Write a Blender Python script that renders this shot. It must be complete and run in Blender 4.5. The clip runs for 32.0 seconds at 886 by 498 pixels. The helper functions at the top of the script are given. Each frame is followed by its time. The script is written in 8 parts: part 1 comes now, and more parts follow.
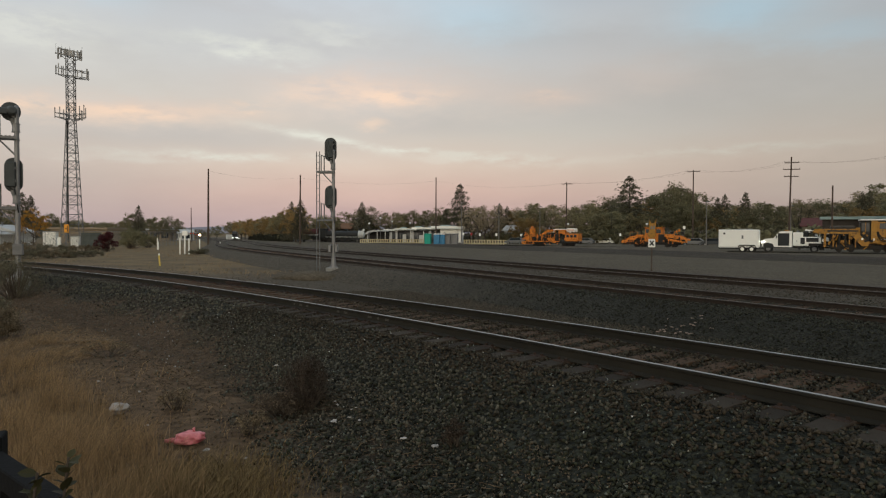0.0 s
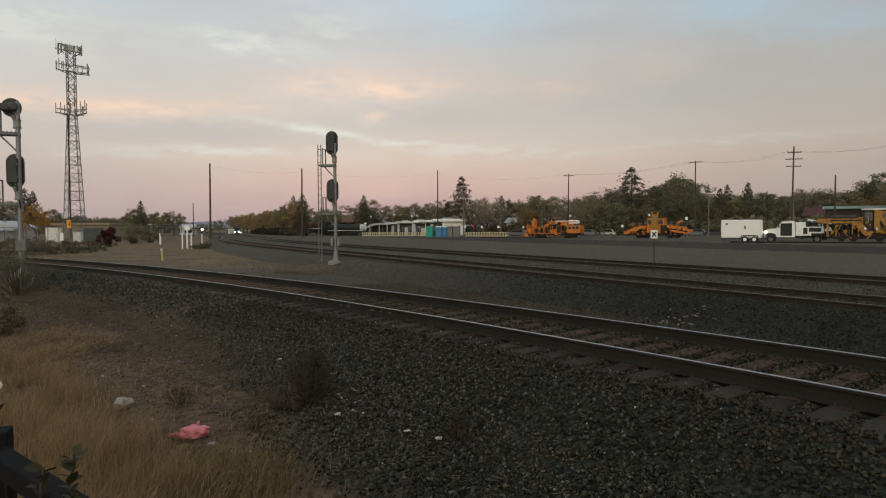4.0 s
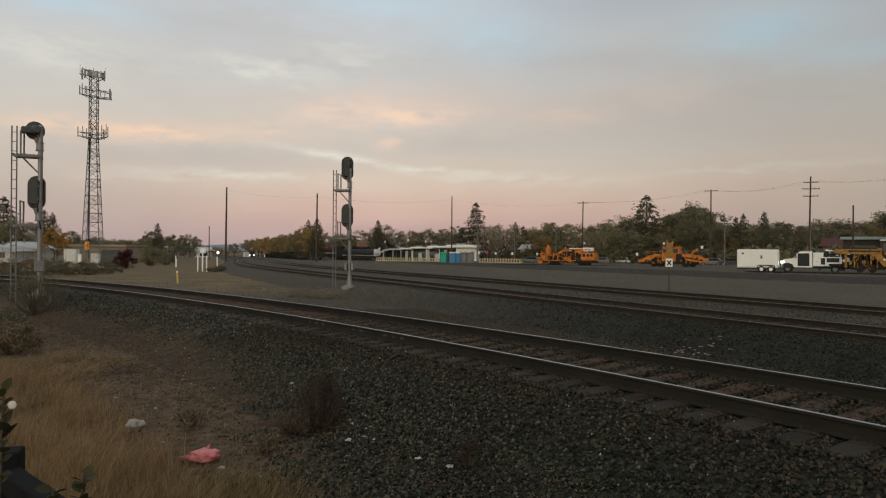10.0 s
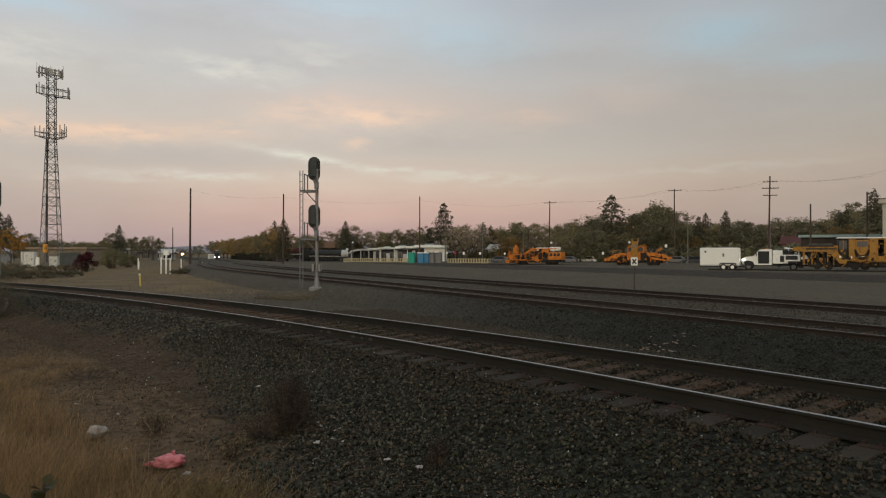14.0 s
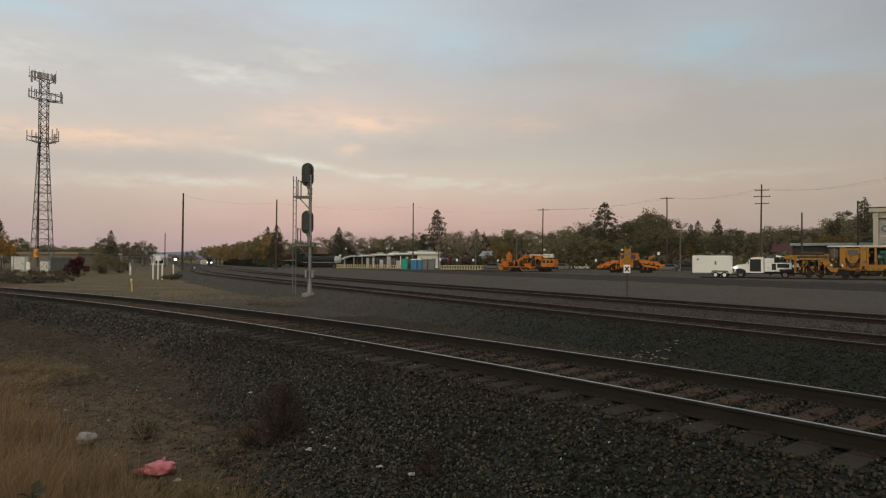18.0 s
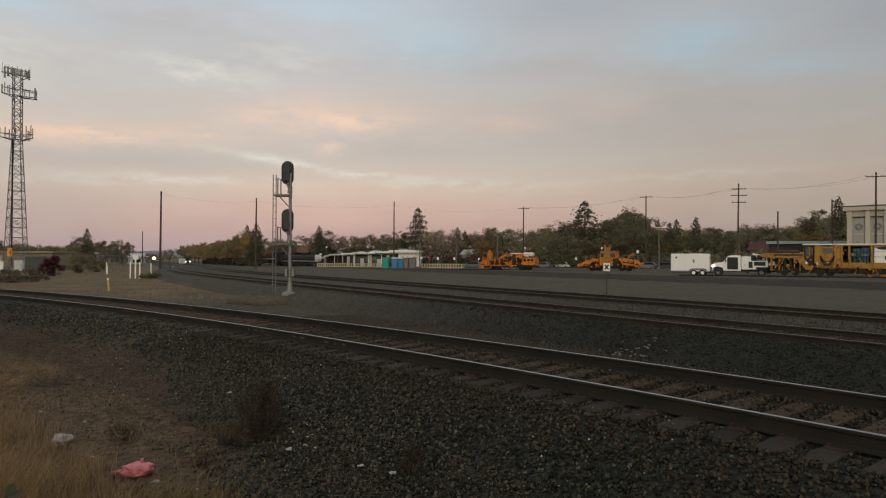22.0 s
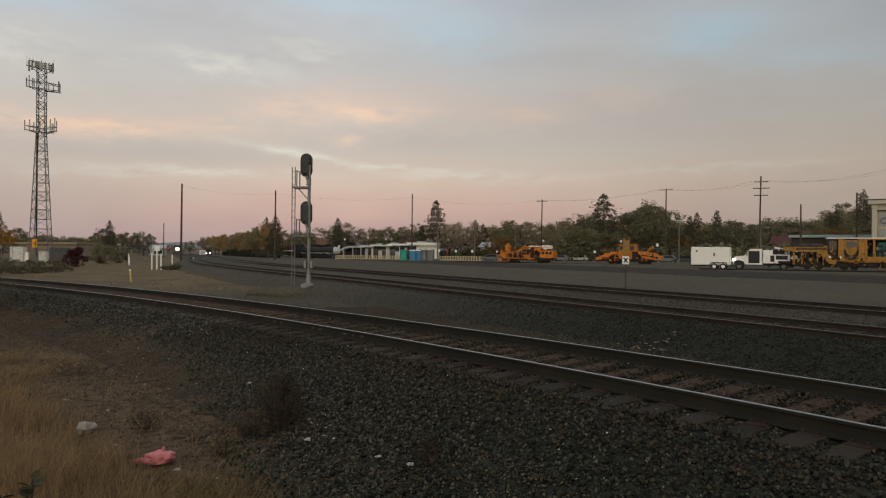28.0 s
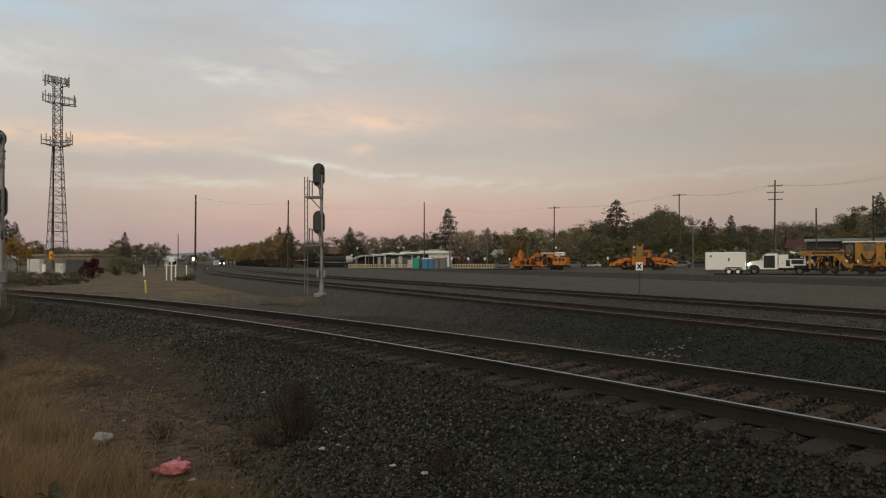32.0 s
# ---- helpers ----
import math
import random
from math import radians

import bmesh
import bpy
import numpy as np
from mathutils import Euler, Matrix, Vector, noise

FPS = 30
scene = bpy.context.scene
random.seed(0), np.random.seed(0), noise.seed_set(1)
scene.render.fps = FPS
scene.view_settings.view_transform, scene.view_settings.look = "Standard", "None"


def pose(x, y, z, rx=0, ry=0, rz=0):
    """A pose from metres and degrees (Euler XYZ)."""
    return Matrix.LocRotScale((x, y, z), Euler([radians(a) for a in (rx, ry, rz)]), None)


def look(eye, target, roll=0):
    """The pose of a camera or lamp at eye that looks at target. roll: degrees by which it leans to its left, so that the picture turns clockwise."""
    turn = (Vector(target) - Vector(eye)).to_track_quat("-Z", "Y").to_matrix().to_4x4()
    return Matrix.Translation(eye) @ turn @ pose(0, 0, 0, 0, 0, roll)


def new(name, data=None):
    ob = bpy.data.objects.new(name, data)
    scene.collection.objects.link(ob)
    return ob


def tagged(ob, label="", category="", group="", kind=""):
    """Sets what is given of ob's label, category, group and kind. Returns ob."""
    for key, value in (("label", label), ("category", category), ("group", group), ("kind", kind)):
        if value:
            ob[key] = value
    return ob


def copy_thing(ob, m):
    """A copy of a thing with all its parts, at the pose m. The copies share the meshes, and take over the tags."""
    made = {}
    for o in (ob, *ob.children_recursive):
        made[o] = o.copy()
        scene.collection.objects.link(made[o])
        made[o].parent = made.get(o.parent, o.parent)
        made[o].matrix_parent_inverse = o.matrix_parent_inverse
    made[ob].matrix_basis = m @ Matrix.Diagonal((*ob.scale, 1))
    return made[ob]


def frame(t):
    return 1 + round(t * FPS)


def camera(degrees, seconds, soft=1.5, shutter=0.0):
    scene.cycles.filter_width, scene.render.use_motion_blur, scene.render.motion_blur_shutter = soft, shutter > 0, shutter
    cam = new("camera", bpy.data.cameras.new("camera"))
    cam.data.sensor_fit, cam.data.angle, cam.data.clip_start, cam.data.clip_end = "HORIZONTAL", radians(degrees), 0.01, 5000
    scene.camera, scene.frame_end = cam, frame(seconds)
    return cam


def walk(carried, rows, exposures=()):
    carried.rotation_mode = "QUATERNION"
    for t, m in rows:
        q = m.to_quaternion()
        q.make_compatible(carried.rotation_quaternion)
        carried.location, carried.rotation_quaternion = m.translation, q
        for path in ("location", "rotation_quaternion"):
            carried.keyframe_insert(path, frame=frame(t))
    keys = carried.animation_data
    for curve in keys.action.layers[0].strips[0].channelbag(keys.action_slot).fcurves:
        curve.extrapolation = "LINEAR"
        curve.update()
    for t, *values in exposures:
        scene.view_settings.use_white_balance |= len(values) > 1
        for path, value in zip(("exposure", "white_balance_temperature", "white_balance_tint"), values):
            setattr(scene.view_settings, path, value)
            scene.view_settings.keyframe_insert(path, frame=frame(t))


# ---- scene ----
EYE = (0.0, 0.0, 2.02)
cam = camera(66.4, 32.0, soft=1.2)
TURNS = [
    (0, 88.57, -0.16, -1.51), (0.5, 88.52, -0.06, -1.38), (1, 88.40, 0.07, -1.36), (1.5, 88.28, 0.23, -1.05),
    (2, 88.38, 0.17, -1.03), (2.1, 88.26, 0.24, -0.99), (2.2, 88.06, 0.30, -1.41), (2.3, 87.90, 0.37, -1.53),
    (2.4, 87.83, 0.43, -1.48), (2.5, 87.76, 0.50, -1.53), (3, 88.06, 0.22, -1.20), (3.5, 87.95, 0.29, -1.35),
    (5.5, 88.21, 0.31, -0.92), (5.7, 88.37, 0.29, -0.61), (5.8, 88.35, 0.28, -1.25), (5.9, 88.05, 0.27, -2.35),
    (6, 88.13, 0.26, -2.60), (6.1, 88.29, 0.24, -2.23), (6.2, 88.66, 0.21, -1.48), (6.3, 89.13, 0.19, -1.16),
    (6.4, 89.16, 0.16, -1.84), (6.5, 89.30, 0.14, -1.85), (6.6, 89.40, 0.12, -1.38), (6.7, 89.49, 0.10, -0.96),
    (6.8, 89.57, 0.09, -0.58), (6.9, 89.40, 0.07, -0.75), (7, 89.40, 0.05, -0.76), (7.2, 89.64, -0.01, -0.24),
    (7.5, 89.76, -0.11, -0.18), (8, 89.79, -0.09, -0.00), (8.5, 89.78, -0.28, 0.26), (9, 89.80, -0.35, 0.00),
    (9.5, 89.88, -0.30, -0.26), (10, 90.14, -0.40, -0.18), (10.5, 89.92, -0.29, -0.08), (11, 89.84, -0.33, -0.33),
    (11.5, 90.05, -0.12, -0.45), (12, 89.98, -0.10, -0.44), (12.3, 90.23, -0.16, -0.75), (12.5, 90.50, -0.20, -0.17),
    (12.8, 90.47, -0.23, -0.15), (13, 90.73, -0.25, -0.69), (13.1, 90.50, -0.19, -1.40), (13.2, 90.15, -0.14, -2.84),
    (13.3, 90.05, -0.08, -3.05), (13.4, 89.99, -0.03, -3.34), (13.5, 90.02, 0.03, -3.44), (13.6, 89.86, 0.02, -3.03),
    (13.7, 90.03, 0.01, -2.40), (13.8, 90.09, 0.01, -2.53), (13.9, 90.25, -0.00, -2.84), (14, 90.17, -0.01, -2.88),
    (14.5, 90.24, 0.01, -2.93), (16.5, 90.54, -0.14, -2.59), (17, 90.70, -0.19, -2.61), (17.2, 90.67, -0.24, -3.04),
    (17.5, 90.57, -0.32, -3.23), (18, 90.73, -0.26, -3.45), (18.5, 91.13, -0.53, -3.57), (18.8, 91.00, -0.45, -4.25),
    (19, 91.10, -0.40, -4.39), (19.2, 91.00, -0.40, -4.74), (19.3, 91.01, -0.40, -4.95), (19.5, 90.79, -0.40, -5.19),
    (20, 91.04, -0.46, -5.20), (20.5, 90.86, -0.32, -5.14), (21, 90.83, -0.42, -5.00), (21.5, 90.95, -0.33, -5.00),
    (22, 90.61, -0.18, -5.06), (22.1, 90.60, -0.18, -5.24), (22.2, 90.68, -0.17, -5.04), (22.3, 90.49, -0.17, -5.12),
    (22.4, 90.33, -0.16, -5.68), (22.5, 90.16, -0.16, -6.35), (22.6, 90.06, -0.17, -7.05), (22.7, 90.22, -0.17, -7.47),
    (22.8, 90.11, -0.18, -7.15), (22.9, 90.07, -0.18, -7.11), (23, 90.16, -0.19, -7.13), (23.5, 90.29, -0.21, -6.62),
    (24, 90.24, -0.23, -5.94), (24.1, 90.16, -0.22, -5.64), (24.2, 90.13, -0.20, -5.27), (24.3, 90.01, -0.19, -4.82),
    (24.4, 90.00, -0.17, -4.53), (24.5, 90.08, -0.16, -4.38), (24.6, 90.04, -0.18, -4.36), (24.7, 90.00, -0.20, -4.32),
    (24.8, 89.95, -0.22, -4.12), (24.9, 89.90, -0.24, -3.75), (25, 89.84, -0.26, -3.08), (25.5, 89.86, -0.30, -2.52),
    (27.5, 89.99, -0.20, -3.19), (28, 89.97, -0.39, -3.54), (28.5, 90.23, -0.41, -3.29), (29, 90.21, -0.46, -3.67),
    (29.5, 90.37, -0.37, -3.66), (29.8, 90.43, -0.20, -3.41), (30, 90.46, -0.08, -3.03), (30.2, 90.55, -0.04, -2.93),
    (30.5, 90.66, 0.03, -2.97), (31, 90.41, 0.17, -2.66), (31.5, 90.58, 0.14, -2.52), (32, 90.64, 0.21, -2.49),
]
walk(cam, [(t, pose(*EYE, rx, ry, rz)) for t, rx, ry, rz in TURNS],
     [(0.0, 0.13, 6280, 4), (3.0, 0.13, 6280, 4), (6.0, 0.13, 6330, 4), (9.0, 0.03, 6500, 6), (11.0, 0.07, 6500, 4), (13.0, -0.01, 6500, 5), (17.0, 0.05, 6500, 6), (18.0, 0.03, 6500, 6), (19.0, -0.09, 6500, 6), (20.0, -0.10, 6500, 6), (21.0, -0.01, 6500, 7), (25.0, -0.03, 6500, 6), (32.0, -0.04, 6500, 6)])
rng = random.Random(7)
nrg = np.random.default_rng(11)


def lin(r, g, b):
    """Linear colour from 0-255 values."""
    return tuple(((c / 255 + 0.055) / 1.055) ** 2.4 if c > 10 else c / 255 / 12.92 for c in (r, g, b))


# ---- sky after sunset, high cloud ----
world = bpy.data.worlds.new("dusk_sky")
scene.world = world
world.use_nodes = True
wt = world.node_tree
wt.nodes.clear()


def wmath(op, a, b=None, c=None, clamp=False):
    n = wt.nodes.new("ShaderNodeMath")
    n.operation, n.use_clamp = op, clamp
    for i, v in enumerate((a, b, c)):
        if v is None:
            continue
        if isinstance(v, (int, float)):
            n.inputs[i].default_value = v
        else:
            wt.links.new(v, n.inputs[i])
    return n.outputs[0]


def wmix(fac, a, b):
    n = wt.nodes.new("ShaderNodeMix")
    n.data_type = "RGBA"
    for i, v in ((0, fac), (6, a), (7, b)):
        if isinstance(v, (int, float)):
            n.inputs[i].default_value = v
        elif isinstance(v, tuple):
            n.inputs[i].default_value = (*v, 1)
        else:
            wt.links.new(v, n.inputs[i])
    return n.outputs[2]


def wnoise(vec, scale, detail=4, rough=0.55):
    n = wt.nodes.new("ShaderNodeTexNoise")
    n.inputs["Scale"].default_value, n.inputs["Detail"].default_value, n.inputs["Roughness"].default_value = scale, detail, rough
    wt.links.new(vec, n.inputs["Vector"])
    return n.outputs["Fac"]


def wcomb(x, y, z):
    n = wt.nodes.new("ShaderNodeCombineXYZ")
    for i, v in enumerate((x, y, z)):
        if isinstance(v, (int, float)):
            n.inputs[i].default_value = v
        else:
            wt.links.new(v, n.inputs[i])
    return n.outputs[0]


coord = wt.nodes.new("ShaderNodeTexCoord")
sep = wt.nodes.new("ShaderNodeSeparateXYZ")
wt.links.new(coord.outputs["Generated"], sep.inputs[0])
azim = wmath("MULTIPLY", wmath("ARCTAN2", sep.outputs[0], sep.outputs[1]), 57.2958)
elev = wmath("MULTIPLY", wmath("ARCSINE", wmath("MULTIPLY", sep.outputs[2], 0.9999)), 57.2958)
broad = wnoise(wcomb(wmath("MULTIPLY", azim, 0.055), wmath("MULTIPLY", elev, 0.15), 1.3), 1.0, 4, 0.5)
fine = wnoise(wcomb(wmath("MULTIPLY", azim, 0.2), wmath("MULTIPLY", elev, 0.55), 3.7), 1.0, 6, 0.6)
puff = wnoise(wcomb(wmath("MULTIPLY", azim, 0.3), wmath("MULTIPLY", elev, 0.95), 8.1), 1.0, 6, 0.62)
wob = wmath("MULTIPLY_ADD", wmath("SUBTRACT", broad, 0.5), 5.0, elev)
ramp = wt.nodes.new("ShaderNodeValToRGB")
wt.links.new(wmath("DIVIDE", wob, 60.0, clamp=True), ramp.inputs[0])
stops = [(0.0, (170, 147, 150)), (0.045, (203, 173, 166)), (0.085, (208, 186, 176)), (0.15, (199, 188, 181)),
         (0.22, (194, 188, 187)), (0.33, (189, 190, 197)), (0.55, (178, 190, 204)), (1.0, (180, 190, 205))]
els = ramp.color_ramp.elements
els[0].position, els[0].color = stops[0][0], (*lin(*stops[0][1]), 1)
els[1].position, els[1].color = stops[-1][0], (*lin(*stops[-1][1]), 1)
for p, c in stops[1:-1]:
    els.new(p).color = (*lin(*c), 1)
sky_col = ramp.outputs[0]


def band(az, el, w, h, tilt=0.0, ragged=1.0):
    """A soft cloud bank round a bearing and a height, in degrees."""
    da = wmath("DIVIDE", wmath("SUBTRACT", azim, az), w)
    e2 = wmath("MULTIPLY_ADD", wmath("SUBTRACT", azim, az), tilt, elev)
    e3 = wmath("MULTIPLY_ADD", wmath("SUBTRACT", fine, 0.5), 4.0 * ragged, e2)
    de = wmath("DIVIDE", wmath("SUBTRACT", e3, el), h)
    r2 = wmath("ADD", wmath("MULTIPLY", da, da), wmath("MULTIPLY", de, de))
    return wmath("POWER", 2.718, wmath("MULTIPLY", r2, -1.0))


GREYISH = (186, 175, 170)
PEACH, PINK_, CREAM, BLUE, MAUVE, SLATE = (240, 203, 179), (214, 186, 174), (217, 212, 203), (178, 205, 222), (181, 173, 173), (172, 176, 186)
for az, el, w, h, tilt, ragged, col, amount, broken in (
        (-20.0, 7.4, 13.0, 1.1, 0.0, 0.4, MAUVE, 0.75, 0), (20.0, 10.5, 17.0, 3.4, 0.02, 0.7, MAUVE, 0.55, 0), (-1.0, 9.0, 10.0, 1.0, 0.0, 0.5, MAUVE, 0.6, 0),
        (11.0, 15.6, 9.0, 1.5, 0.03, 0.8, MAUVE, 0.55, 0), (-18.0, 17.6, 9.0, 1.2, 0.05, 0.8, MAUVE, 0.5, 0), (-8.0, 15.2, 7.0, 1.0, 0.06, 0.8, MAUVE, 0.4, 0), (14.0, 20.0, 9.0, 1.6, 0.0, 0.8, SLATE, 0.6, 0), (39.0, 17.0, 7.0, 4.0, 0.0, 0.8, SLATE, 0.5, 0),
        (-4.0, 11.6, 11.0, 1.9, -0.03, 0.8, PINK_, 0.6, 0), (-23.0, 9.2, 11.0, 1.0, 0.0, 0.6, PINK_, 0.6, 0), (10.5, 11.0, 5.0, 1.1, 0.0, 0.6, PINK_, 0.4, 0), (18.0, 12.6, 5.0, 1.3, 0.1, 0.6, PINK_, 0.3, 0),
        (-23.2, 9.0, 4.2, 0.55, 0.0, 0.6, PEACH, 0.85, 1), (-29.5, 8.9, 3.6, 0.6, 0.02, 0.6, PEACH, 0.75, 1), (-15.0, 9.8, 2.6, 0.5, -0.15, 0.6, PEACH, 0.5, 1), (-3.0, 11.2, 4.6, 0.8, -0.05, 0.7, PEACH, 0.8, 1), (-9.0, 11.6, 3.4, 0.9, -0.1, 0.7, PEACH, 0.45, 1), (-4.4, 8.9, 1.2, 0.35, 0.0, 0.5, PEACH, 0.5, 1), (10.2, 11.2, 1.8, 0.4, 0.0, 0.5, PEACH, 0.4, 1),
        (-8.2, 7.6, 5.0, 0.38, 0.16, 0.38, CREAM, 0.96, 1), (-2.0, 6.9, 3.6, 0.22, 0.1, 0.30, CREAM, 0.90, 1), (-19.0, 6.0, 8.5, 0.32, 0.0, 0.30, CREAM, 0.96, 1), (-24.0, 5.5, 6.0, 0.22, -0.01, 0.22, CREAM, 0.60, 1), (6.5, 6.1, 6.0, 0.45, 0.03, 0.45, CREAM, 0.78, 1),
        (25.0, 6.4, 8.0, 0.35, -0.02, 0.38, CREAM, 0.60, 1), (-14.6, 14.4, 5.0, 0.8, 0.04, 1.20, CREAM, 0.72, 1), (-30.0, 14.2, 6.0, 1.3, 0.0, 0.90, CREAM, 0.54, 1), (-8.0, 16.0, 4.0, 0.8, 0.04, 1.20, CREAM, 0.36, 1),
        (25.3, 16.7, 5.0, 1.9, 0.0, 0.7, BLUE, 0.62, 0), (4.6, 17.4, 6.0, 1.9, 0.1, 0.7, BLUE, 0.45, 0), (-30.0, 17.6, 7.0, 1.0, 0.0, 0.6, BLUE, 0.5, 0), (32.0, 14.2, 5.0, 1.0, 0.0, 0.8, BLUE, 0.35, 0), (-5.0, 20.0, 7.0, 1.0, 0.0, 0.8, BLUE, 0.35, 0),
        (34.0, 3.2, 17.0, 3.0, 0.0, 0.5, GREYISH, 0.85, 0), (-31.0, 3.6, 14.0, 3.6, 0.0, 0.4, (174, 162, 160), 0.85, 0)):
    fac = wmath("MULTIPLY", band(az, el, w, h, tilt, ragged), amount, clamp=True)
    if broken:
        fac = wmath("MULTIPLY", fac, wmath("MULTIPLY_ADD", wmath("SUBTRACT", puff, 0.42), 4.5, 0.35, clamp=True), clamp=True)
    sky_col = wmix(fac, sky_col, lin(*col))
mottle = wmath("MULTIPLY_ADD", wmath("SUBTRACT", fine, 0.5), 0.1, wmath("MULTIPLY_ADD", wmath("SUBTRACT", broad, 0.5), 0.16, 1.0))
# the eastern sky dims towards the south
mottle = wmath("MULTIPLY", mottle, wmath("SUBTRACT", 1.0, wmath("MULTIPLY", wmath("DIVIDE", wmath("ADD", azim, 5.0), 45.0, clamp=True), 0.31)))
# warm afterglow in the west, behind the viewer
west = wmath("MULTIPLY", wmath("MULTIPLY", sep.outputs[1], -1.0, clamp=True), wmath("SUBTRACT", 1.0, wmath("MULTIPLY", sep.outputs[2], 0.8)), clamp=True)
sky_col = wmix(wmath("MULTIPLY", west, 0.9, clamp=True), sky_col, (1.3, 1.1, 0.82))
nish = wt.nodes.new("ShaderNodeTexSky")
nish.sky_type, nish.sun_disc = "NISHITA", False
nish.sun_elevation, nish.sun_rotation = radians(0.5), radians(180)
bg1, bg2 = wt.nodes.new("ShaderNodeBackground"), wt.nodes.new("ShaderNodeBackground")
wt.links.new(sky_col, bg1.inputs[0])
wt.links.new(mottle, bg1.inputs[1])
wt.links.new(nish.outputs[0], bg2.inputs[0])
bg2.inputs[1].default_value = 0.05
add = wt.nodes.new("ShaderNodeAddShader")
wt.links.new(bg1.outputs[0], add.inputs[0])
wt.links.new(bg2.outputs[0], add.inputs[1])
wo = wt.nodes.new("ShaderNodeOutputWorld")
wt.links.new(add.outputs[0], wo.inputs[0])
sun = new("sun", bpy.data.lights.new("sun", "SUN"))
sun.data.energy, sun.data.angle, sun.data.color = 0.5, radians(30), (1.0, 0.89, 0.75)
sun.matrix_world = look((-12, -60, 9), (0, 0, 0))


# ---- materials ----
def surface(name, base, rough=0.8, metal=0.0, vary=0.25, scale=3.0, fine_scale=40.0, bump=0.3, bump_dist=0.01, tint=None, island=0.0, per_object=0.0, spec=0.3, stain=None, stain_at=0.6, thin=0.0):
    m = bpy.data.materials.new(name)
    m.use_nodes = True
    nt = m.node_tree
    b = nt.nodes["Principled BSDF"]
    b.inputs["Roughness"].default_value, b.inputs["Metallic"].default_value = rough, metal
    b.inputs["Specular IOR Level"].default_value = spec
    tc = nt.nodes.new("ShaderNodeTexCoord")
    n1, n2 = nt.nodes.new("ShaderNodeTexNoise"), nt.nodes.new("ShaderNodeTexNoise")
    for n, s in ((n1, scale), (n2, fine_scale)):
        n.inputs["Scale"].default_value, n.inputs["Detail"].default_value = s, 5
        nt.links.new(tc.outputs["Object"], n.inputs["Vector"])
    tint = tint or tuple(c * 0.55 for c in base)
    mx = nt.nodes.new("ShaderNodeMix")
    mx.data_type = "RGBA"
    mx.inputs[6].default_value, mx.inputs[7].default_value = (*base, 1), (*tint, 1)
    mr = nt.nodes.new("ShaderNodeMapRange")
    mr.inputs[1].default_value, mr.inputs[2].default_value = 0.35, 0.7
    nt.links.new(n1.outputs["Fac"], mr.inputs[0])
    mr.inputs[4].default_value = min(1.0, vary * 2)
    nt.links.new(mr.outputs[0], mx.inputs[0])
    col = mx.outputs[2]
    if stain:
        ms, rs = nt.nodes.new("ShaderNodeMix"), nt.nodes.new("ShaderNodeMapRange")
        n3 = nt.nodes.new("ShaderNodeTexNoise")
        n3.inputs["Scale"].default_value, n3.inputs["Detail"].default_value = scale * 2.3, 8
        nt.links.new(tc.outputs["Object"], n3.inputs["Vector"])
        ms.data_type = "RGBA"
        rs.inputs[1].default_value, rs.inputs[2].default_value = stain_at, stain_at + 0.12
        nt.links.new(n3.outputs["Fac"], rs.inputs[0])
        nt.links.new(rs.outputs[0], ms.inputs[0])
        nt.links.new(col, ms.inputs[6])
        ms.inputs[7].default_value = (*stain, 1)
        col = ms.outputs[2]
    hv = nt.nodes.new("ShaderNodeHueSaturation")
    nt.links.new(col, hv.inputs["Color"])
    val = nt.nodes.new("ShaderNodeMath")
    val.operation = "MULTIPLY_ADD"
    val.inputs[1].default_value, val.inputs[2].default_value = vary * 1.2, 1.0 - vary * 0.6
    nt.links.new(n2.outputs["Fac"], val.inputs[0])
    v = val.outputs[0]
    for amount, node, out in ((island, "ShaderNodeNewGeometry", "Random Per Island"), (per_object, "ShaderNodeObjectInfo", "Random")):
        if amount:
            g, ma = nt.nodes.new(node), nt.nodes.new("ShaderNodeMath")
            ma.operation = "MULTIPLY_ADD"
            ma.inputs[1].default_value, ma.inputs[2].default_value = 2 * amount, 1 - amount
            nt.links.new(g.outputs[out], ma.inputs[0])
            mu = nt.nodes.new("ShaderNodeMath")
            mu.operation = "MULTIPLY"
            nt.links.new(v, mu.inputs[0])
            nt.links.new(ma.outputs[0], mu.inputs[1])
            v = mu.outputs[0]
    nt.links.new(v, hv.inputs["Value"])
    nt.links.new(hv.outputs[0], b.inputs["Base Color"])
    if thin:
        # light passes through leaves and blades
        tr, ms = nt.nodes.new("ShaderNodeBsdfTranslucent"), nt.nodes.new("ShaderNodeMixShader")
        nt.links.new(hv.outputs[0], tr.inputs["Color"])
        ms.inputs[0].default_value = thin
        nt.links.new(b.outputs[0], ms.inputs[1])
        nt.links.new(tr.outputs[0], ms.inputs[2])
        nt.links.new(ms.outputs[0], nt.nodes["Material Output"].inputs["Surface"])
    if bump:
        bu = nt.nodes.new("ShaderNodeBump")
        bu.inputs["Strength"].default_value, bu.inputs["Distance"].default_value = bump, bump_dist
        nt.links.new(n2.outputs["Fac"], bu.inputs["Height"])
        nt.links.new(bu.outputs[0], b.inputs["Normal"])
    return m


def glow(name, col, strength):
    m = bpy.data.materials.new(name)
    m.use_nodes = True
    b = m.node_tree.nodes["Principled BSDF"]
    b.inputs["Base Color"].default_value = (*col, 1)
    b.inputs["Emission Color"].default_value, b.inputs["Emission Strength"].default_value = (*col, 1), strength
    return m


